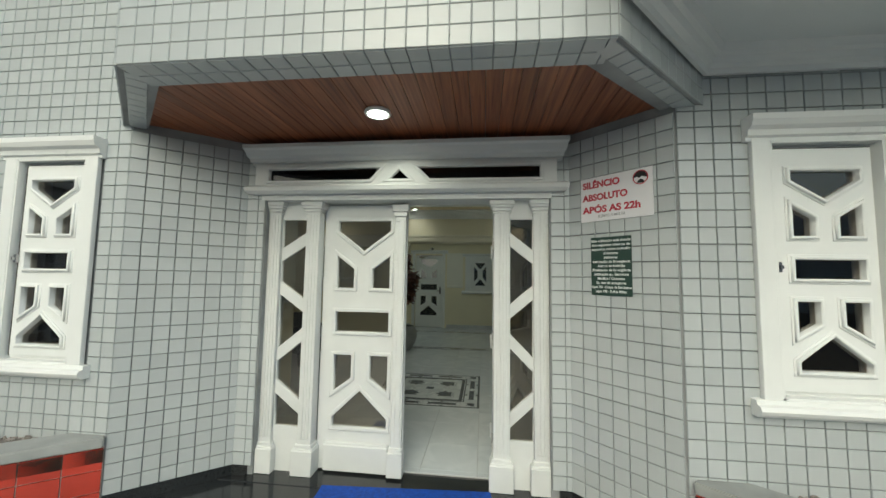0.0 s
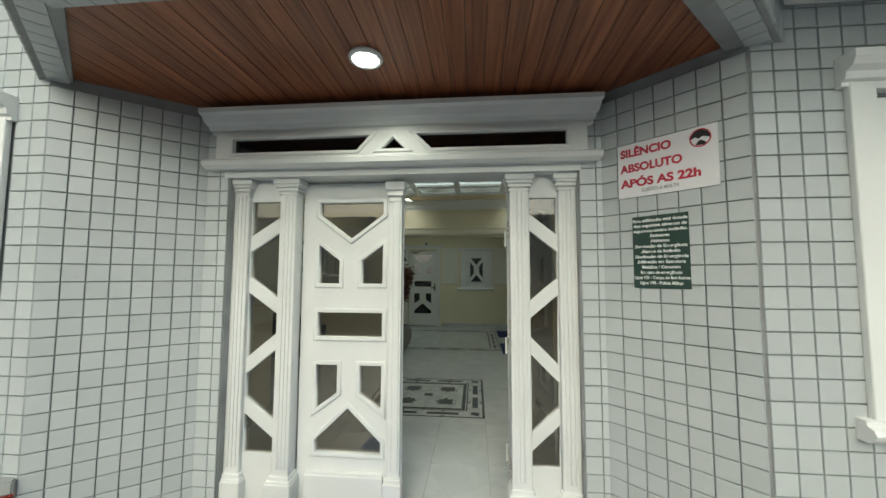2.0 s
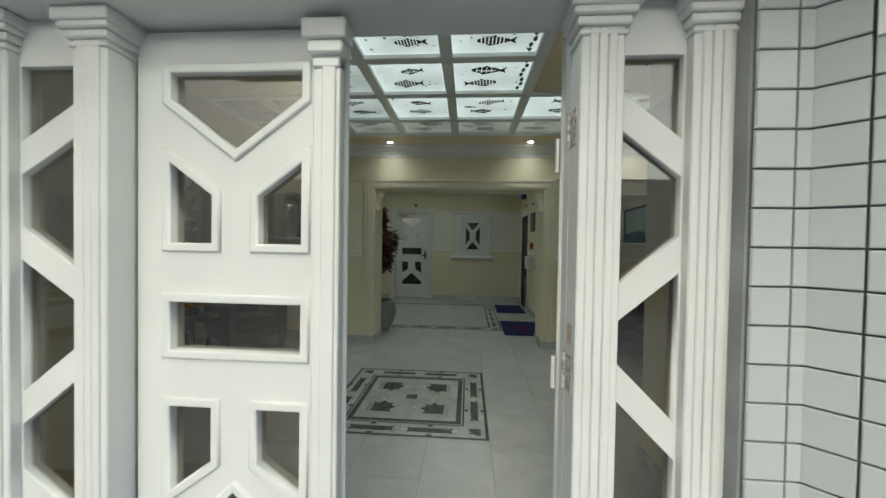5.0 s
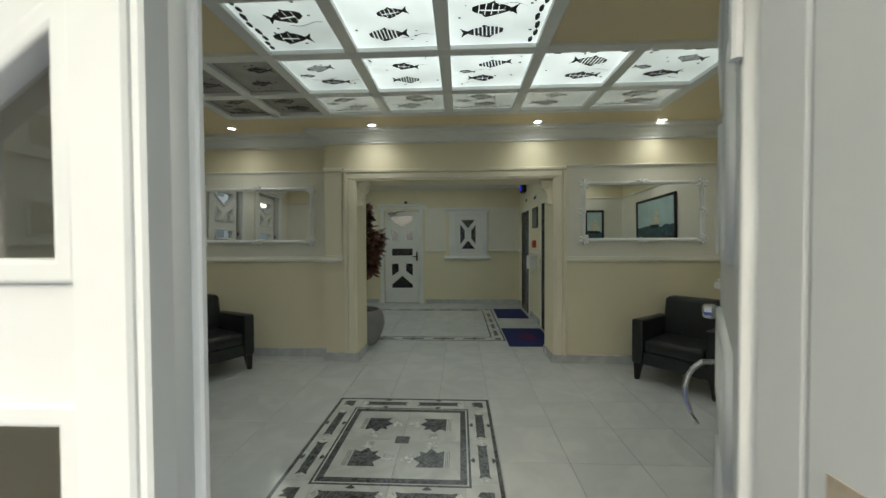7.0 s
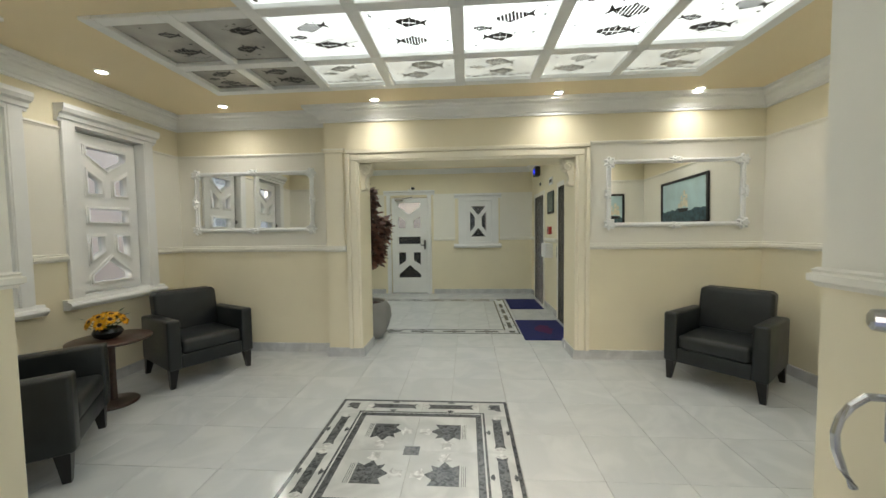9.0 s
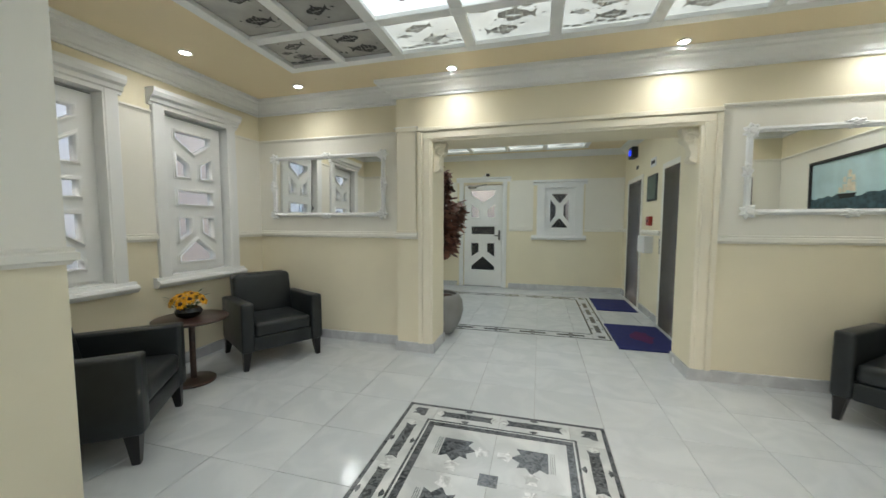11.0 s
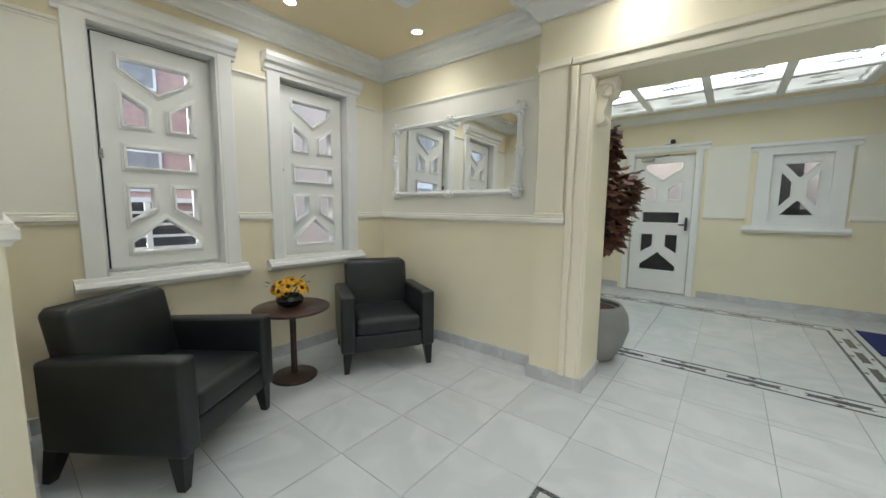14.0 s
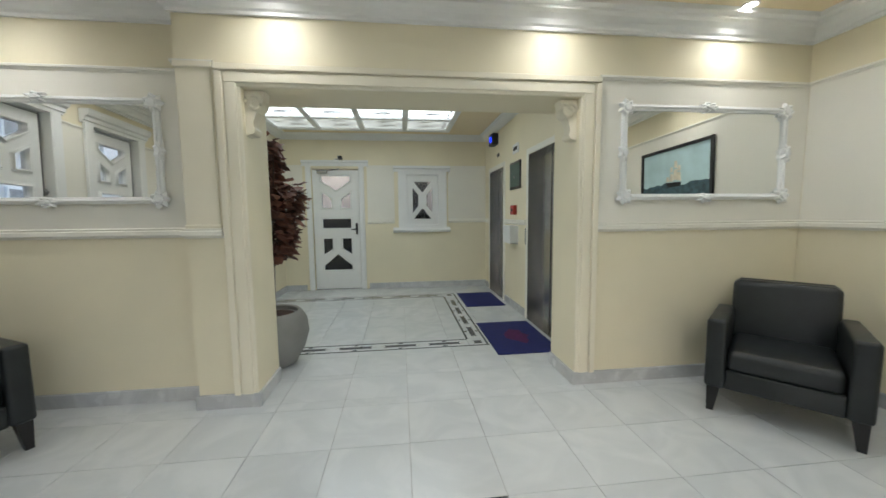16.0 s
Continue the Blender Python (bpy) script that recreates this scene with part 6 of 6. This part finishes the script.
def blue_mat(x0, x1, y0, y1):
    ob = thing("door_mat", pose((x0 + x1) / 2, (y0 + y1) / 2, 0.0), "dark blue rubber mat with a faded red print before a lift", "door mat", "mats before the lifts")
    w, h = (x1 - x0) / 2, (y1 - y0) / 2
    part("mat", B(-w, w, -h, h, 0.0, 0.012, bevel=0.004), M_BLUEMAT, ob)
    return ob


m2 = blue_mat(0.63, 1.26, 7.48, 8.48)
bm = bmesh.new()
rnd = random.Random(2)
extrude_poly(bm, [(0.02 + (0.09 + 0.05 * rnd.random()) * math.cos(k * 0.42), -0.02 + (0.17 + 0.1 * rnd.random()) * math.sin(k * 0.42), 0.0118) for k in range(15)], (0, 0, 0.0009))
part("print", bm, M_REDMARK, m2, "faded red print")
blue_mat(0.66, 1.24, 9.28, 10.17)

# ---- street seen through the lobby windows ----
apt = thing("apartment_building", pose(-13.5, 4.0, -0.06), "red-brick and pale plaster apartment building across the street", "building")
part("wall", B(-1.5, 0, -16, 16, 0, 11.5), M_PLASTER, apt)
part("roof", B(-1.7, 0.25, -16.2, 16.2, 11.5, 11.8), M_CONC, apt)
for k in range(4):
    z = 0.9 + k * 2.8
    part("brick_band", B(0.0, 0.06, -1.2, 15.9, z - 0.85, z + 0.55), M_BRICK, apt, "red brick band")
    part("brick_band", B(0.0, 0.05, -1.2, 15.9, z + 0.68, z + 1.95), M_BRICK, apt, "red brick band")
    part("ledge", B(0.0, 0.16, -15.9, 15.9, z + 0.55, z + 0.68), M_WHITE, apt)
    for j in range(11):
        y = -14.6 + j * 2.9
        wd = part("window", B(0.0, 0.09, y - 0.65, y + 0.65, z + 0.85, z + 2.0), M_WHITE, apt)
        part("pane", B(0.09, 0.098, y - 0.58, y + 0.58, z + 0.92, z + 1.93), M_FARPANE, wd, "dark window pane")
fe = thing("street_fence", pose(-6.6, 0.6, -0.06), "white painted horizontal-bar fence on a low wall", "fence")
part("base_wall", B(-0.08, 0.08, -7, 7, 0, 0.35), M_PLASTER, fe)
for k in range(6):
    z = 0.45 + k * 0.16
    part("rail", B(-0.015, 0.015, -7, 7, z, z + 0.035), M_WHITE, fe)
for k in range(8):
    part("post", B(-0.03, 0.03, -7 + k * 2 - 0.03, -7 + k * 2 + 0.03, 0.35, 1.4), M_WHITE, fe)
# parked car across the street
car = thing("car", pose(-9.3, 5.4, -0.06), "dark parked saloon car on the street", "car")
bm = bmesh.new()
prof = [(-2.1, 0.3), (-2.15, 0.62), (-1.9, 0.80), (-1.2, 0.90), (-0.6, 1.38), (0.7, 1.42), (1.35, 0.98), (2.0, 0.92), (2.15, 0.6), (2.1, 0.3)]
extrude_poly(bm, [(-0.82, y, z) for y, z in prof], (1.64, 0, 0))
bmesh.ops.bevel(bm, geom=list(bm.edges), offset=0.06, segments=2, affect="EDGES")
part("body", bm, M_CARPAINT, car, smooth=True)
part("side_glass", extrude_poly(bmesh.new(), [(0.815, -0.95, 0.95), (0.815, -0.5, 1.3), (0.815, 0.62, 1.34), (0.815, 1.1, 0.98)], (0.012, 0, 0)), M_BLACK, car, "dark side windows")
for y in (-1.3, 1.3):
    for x in (-0.72, 0.72):
        wh = part("wheel", tube(bmesh.new(), [(x - 0.1, y, 0.32), (x + 0.1, y, 0.32)], 0.32, 24), M_BLACK, car, "black tyre")
        part("rim", tube(bmesh.new(), [(x - 0.105, y, 0.32), (x + 0.105, y, 0.32)], 0.19, 18), M_CHROME, wh, "metal rim")
slab("wall_neighbour_1", -8.9, -8.0, 6.8, 8.0, -0.06, 5.2, M_PLASTER, "white plastered wall of the neighbouring house", "wall")
slab("wall_neighbour_2", -8.9, -7.9, 8.0, 18, -0.06, 5.2, M_PINKWALL, "pale pink plastered wall of the neighbouring house", "wall")
# plain neighbours that close the forecourt
slab("backdrop_forecourt", -30, 30, -16.5, -16, -0.06, 5.0, M_PLASTER, "pale plaster wall across the forecourt", "wall")
slab("wall_outer_side", WL - 0.30, WL - 0.22, 2.36, FRONT, -0.06, 4.0, M_PLASTER, "plain outer side wall", "wall")

# ---- floor tiles and inlays ----
FT = 0.45
MX0, MX1, MY0, MY1 = -1.134, 0.216, 4.465, 5.825
FY = 0.4545
ftile = {}


def floor_tile(x0, x1, y0, y1, parent, material=None, name="tile", z=0.0):
    g = 0.0014
    w, h = round(x1 - x0 - 2 * g, 4), round(y1 - y0 - 2 * g, 4)
    key = (w, h, material.name if material else "")
    if key not in ftile:
        bm = bmesh.new()
        f = 0.001
        a = [bm.verts.new((x, y, -0.006)) for x, y in ((-w / 2, -h / 2), (w / 2, -h / 2), (w / 2, h / 2), (-w / 2, h / 2))]
        b = [bm.verts.new((x, y, -0.0008)) for x, y in ((-w / 2, -h / 2), (w / 2, -h / 2), (w / 2, h / 2), (-w / 2, h / 2))]
        c = [bm.verts.new((x, y, 0.0)) for x, y in ((-w / 2 + f, -h / 2 + f), (w / 2 - f, -h / 2 + f), (w / 2 - f, h / 2 - f), (-w / 2 + f, h / 2 - f))]
        for lo, hi in ((a, b), (b, c)):
            for i in range(4):
                bm.faces.new((lo[i], lo[(i + 1) % 4], hi[(i + 1) % 4], hi[i]))
        bm.faces.new(c)
        ftile[key] = mesh_of(bm, "tile", material or M_FLOOR)
    ob = new(name, ftile[key])
    ob.parent = parent
    ob.matrix_basis = pose((x0 + x1) / 2, (y0 + y1) / 2, z + random.uniform(-0.0002, 0.0002))
    return ob


fl = thing("floor_tiling", pose(0, 0, 0), "polished white marble-look floor tiles with thin dark joints", "floor", kind="structure")
BX0, BX1, BY0, BY1 = HALL_L, 0.615, 7.76, 10.20      # outer edge of the hall border
BWD = 0.205


def in_zone(x, y):
    if 3.04 <= y < FRONT:
        return FOY_L < x < FOY_R
    if FRONT <= y < 7.0:
        return WL < x < WR
    if 7.0 <= y < 7.26:
        return -1.27 < x < 1.05
    return HALL_L < x < HALL_R


ycuts = sorted({3.04, FRONT, 6.84, 7.26, HALL_B, BY0, BY0 + BWD, BY1 - BWD, BY1} | {round(MY1 + k * FY, 4) for k in range(-7, 12)} | {MY0})
ycuts = [y for y in ycuts if 3.04 <= y <= HALL_B]
xcuts_all = sorted({round(MX1 + k * FT, 4) for k in range(-9, 8)})
ymerge = []
for y in ycuts:
    if not ymerge or y - ymerge[-1] > 0.03:
        ymerge.append(y)
for ya, yb in zip(ymerge, ymerge[1:]):
    ym = (ya + yb) / 2
    if ym < FRONT: x0, x1 = FOY_L, FOY_R
    elif ym < 6.84: x0, x1 = WL, WR
    elif ym < 7.26: x0, x1 = -1.27, 1.05
    else: x0, x1 = HALL_L, HALL_R
    cuts = {x0, x1} | {x for x in xcuts_all if x0 + 0.03 < x < x1 - 0.03}
    if BY0 - 0.01 < ym < BY1 + 0.01:
        cuts = {x for x in cuts if abs(x - BX1) > 0.03 and abs(x - BX1 + BWD) > 0.03} | {BX1, BX1 - BWD}
    cuts = sorted(cuts)
    for xa, xb in zip(cuts, cuts[1:]):
        xm = (xa + xb) / 2
        if MY0 < ym < MY1 and MX0 < xm < MX1:
            continue
        floor_tile(xa, xb, ya, yb, fl)
# strip beside the shallower left wall recess
floor_tile(WL, -1.66, 6.84, FAR_L, fl)

mos = thing("floor_mosaic", pose(0, 0, 0), "square inlaid floor panel of dark granite motifs on white marble", "floor inlay", kind="structure")
BB = 0.225
mxs, mys = [MX0, MX0 + BB, (MX0 + MX1) / 2, MX1 - BB, MX1], [MY0, MY0 + BB, (MY0 + MY1) / 2, MY1 - BB, MY1]
for i in range(4):
    for j in range(4):
        floor_tile(mxs[i], mxs[i + 1], mys[j], mys[j + 1], mos, M_INLAY_W)


def flat(name, pts, material, parent, z=0.0012, label=""):
    bm = bmesh.new()
    extrude_poly(bm, [(x, y, z - 0.001) for x, y in pts], (0, 0, 0.001))
    return part(name, bm, material, parent, label)


def band(x0, x1, y0, y1, w, material, parent, name="inlay_line"):
    for a in ((x0, x1, y0, y0 + w), (x0, x1, y1 - w, y1), (x0, x0 + w, y0 + w, y1 - w), (x1 - w, x1, y0 + w, y1 - w)):
        flat(name, [(a[0], a[2]), (a[1], a[2]), (a[1], a[3]), (a[0], a[3])], material, parent)


def bar_motif(cx, cy, L, w, horiz, parent):
    """A dark bar with notched ends, pale leaf tips and two buds."""
    T = (lambda u, v: (cx + u, cy + v)) if horiz else (lambda u, v: (cx + v, cy + u))
    h = L / 2
    flat("inlay_bar", [T(*p) for p in ((-h, -w / 2), (-h * 0.8, -w * 0.38), (-h * 0.4, -w * 0.42), (h * 0.4, -w * 0.42), (h * 0.8, -w * 0.38), (h, -w / 2), (h * 0.9, 0), (h, w / 2), (h * 0.8, w * 0.38), (h * 0.4, w * 0.42), (-h * 0.4, w * 0.42), (-h * 0.8, w * 0.38), (-h, w / 2), (-h * 0.9, 0))], M_INLAY_B, parent)
    for s in (-1, 1):
        flat("inlay_tip", [T(*p) for p in ((s * h * 0.93, 0), (s * (h + 0.012), w * 0.42), (s * (h + 0.04), 0), (s * (h + 0.012), -w * 0.42))], M_INLAY_L, parent, 0.0016)
        q = s * w * 0.92
        flat("inlay_bud", [T(*p) for p in ((-0.03, q - s * 0.008), (-0.012, q + s * 0.008), (0, q + s * 0.016), (0.012, q + s * 0.008), (0.03, q - s * 0.008), (0, q - s * 0.016))], M_INLAY_B, parent)


band(MX0 + 0.004, MX1 - 0.004, MY0 + 0.004, MY1 - 0.004, 0.024, M_INLAY_B, mos)
band(MX0 + 0.19, MX1 - 0.19, MY0 + 0.19, MY1 - 0.19, 0.014, M_INLAY_B, mos)
band(MX0 + 0.215, MX1 - 0.215, MY0 + 0.215, MY1 - 0.215, 0.042, M_INLAY_B, mos)
mcx, mcy = (MX0 + MX1) / 2, (MY0 + MY1) / 2
for s in (-1, 1):
    for q in (-1, 1):
        bar_motif(mcx + q * 0.225, mcy + s * 0.575, 0.36, 0.075, True, mos)
        bar_motif(mcx + s * 0.57, mcy + q * 0.225, 0.36, 0.075, False, mos)
        # corner block of the border
        x, y, a = mcx + s * 0.565, mcy + q * 0.57, 0.048
        flat("inlay_corner", [(x + a, y + a), (x - a * 0.6, y + a), (x - a, y + a * 0.3), (x - a * 0.5, y), (x - a, y - a * 0.6), (x, y - a * 0.6), (x + a * 0.4, y - a), (x + a, y - a)], M_INLAY_B, mos)
        # star-like corner figure of the middle field
        def R(u, v):
            return (mcx + s * u, mcy + q * v)
        flat("inlay_star", [R(*p) for p in ((0.31, 0.31), (0.31, 0.13), (0.265, 0.155), (0.22, 0.105), (0.185, 0.155), (0.14, 0.14), (0.155, 0.185), (0.105, 0.22), (0.155, 0.265), (0.13, 0.31))], M_INLAY_B, mos)
        for du, dv in ((0.22, 0.06), (0.06, 0.22)):
            flat("inlay_petal", [R(*p) for p in (((du, dv + 0.05), (du - 0.05, dv + 0.028), (du - 0.028, dv), (du - 0.03, dv - 0.035), (du + 0.03, dv - 0.035), (du + 0.028, dv), (du + 0.05, dv + 0.028)) if du > dv else ((du + 0.05, dv), (du + 0.028, dv - 0.05), (du, dv - 0.028), (du - 0.035, dv - 0.03), (du - 0.035, dv + 0.03), (du, dv + 0.028), (du + 0.028, dv + 0.05)))], M_INLAY_L, mos)
        for k in range(3):
            o = 0.322 + k * 0.011
            flat("inlay_line", [R(o, 0.14), R(o + 0.003, 0.14), R(o + 0.003, 0.31), R(o, 0.31)], M_INLAY_B, mos)
flat("inlay_square", [(mcx - 0.05, mcy - 0.045), (mcx + 0.05, mcy - 0.045), (mcx + 0.05, mcy + 0.045), (mcx - 0.05, mcy + 0.045)], M_INLAY_B, mos)

hb = thing("floor_border", pose(0, 0, 0), "inlaid dark granite border in the lift hall floor", "floor inlay", kind="structure")
for a in ((BX0, BX1, BY0, BY0 + 0.022), (BX0, BX1 - BWD, BY0 + BWD - 0.022, BY0 + BWD), (BX1 - 0.022, BX1, BY0 + 0.022, BY1), (BX1 - BWD, BX1 - BWD + 0.022, BY0 + BWD, BY1 - BWD), (BX0, BX1, BY1 - 0.022, BY1), (BX0, BX1 - BWD, BY1 - BWD, BY1 - BWD + 0.022)):
    flat("inlay_line", [(a[0], a[2]), (a[1], a[2]), (a[1], a[3]), (a[0], a[3])], M_INLAY_B, hb)
x = BX1 - 0.45
while x > BX0 + 0.2:
    bar_motif(x, BY0 + BWD / 2, 0.33, 0.07, True, hb)
    bar_motif(x, BY1 - BWD / 2, 0.33, 0.07, True, hb)
    x -= 0.45
y = BY0 + 0.45
while y < BY1 - 0.3:
    bar_motif(BX1 - BWD / 2, y, 0.33, 0.07, False, hb)
    y += 0.45
for y in (BY0 + BWD / 2, BY1 - BWD / 2):
    flat("inlay_square", [(BX1 - 0.14, y - 0.04), (BX1 - 0.06, y - 0.04), (BX1 - 0.06, y + 0.04), (BX1 - 0.14, y + 0.04)], M_INLAY_B, hb)

# the porch stands a little closer and lower than it was laid out: one uniform scale about the door
OUTER = Matrix.Translation((0.0136, 0.13, -0.013)) @ Matrix.Scale(0.967, 4)
PORCH = ("pavement", "trim_threshold", "wall_outer_1", "wall_outer_2", "wall_bay", "wall_door_side", "wall_over_door", "window_3", "window_4", "door_entrance", "wall_canopy",
         "trim_canopy_rim", "ceiling_soffit", "porch_light", "porch_lamp", "ceiling_porch", "trim_porch_cornice", "wall_porch_fascia", "wall_tiling", "baseboard_porch", "planter",
         "entrance_mat", "silence_sign", "safety_plaque")
for ob in list(scene.objects):
    if ob.parent is None and ob.name.startswith(PORCH):
        ob.matrix_basis = OUTER @ ob.matrix_basis
left_leaf.matrix_basis = OUTER @ left_leaf.matrix_basis
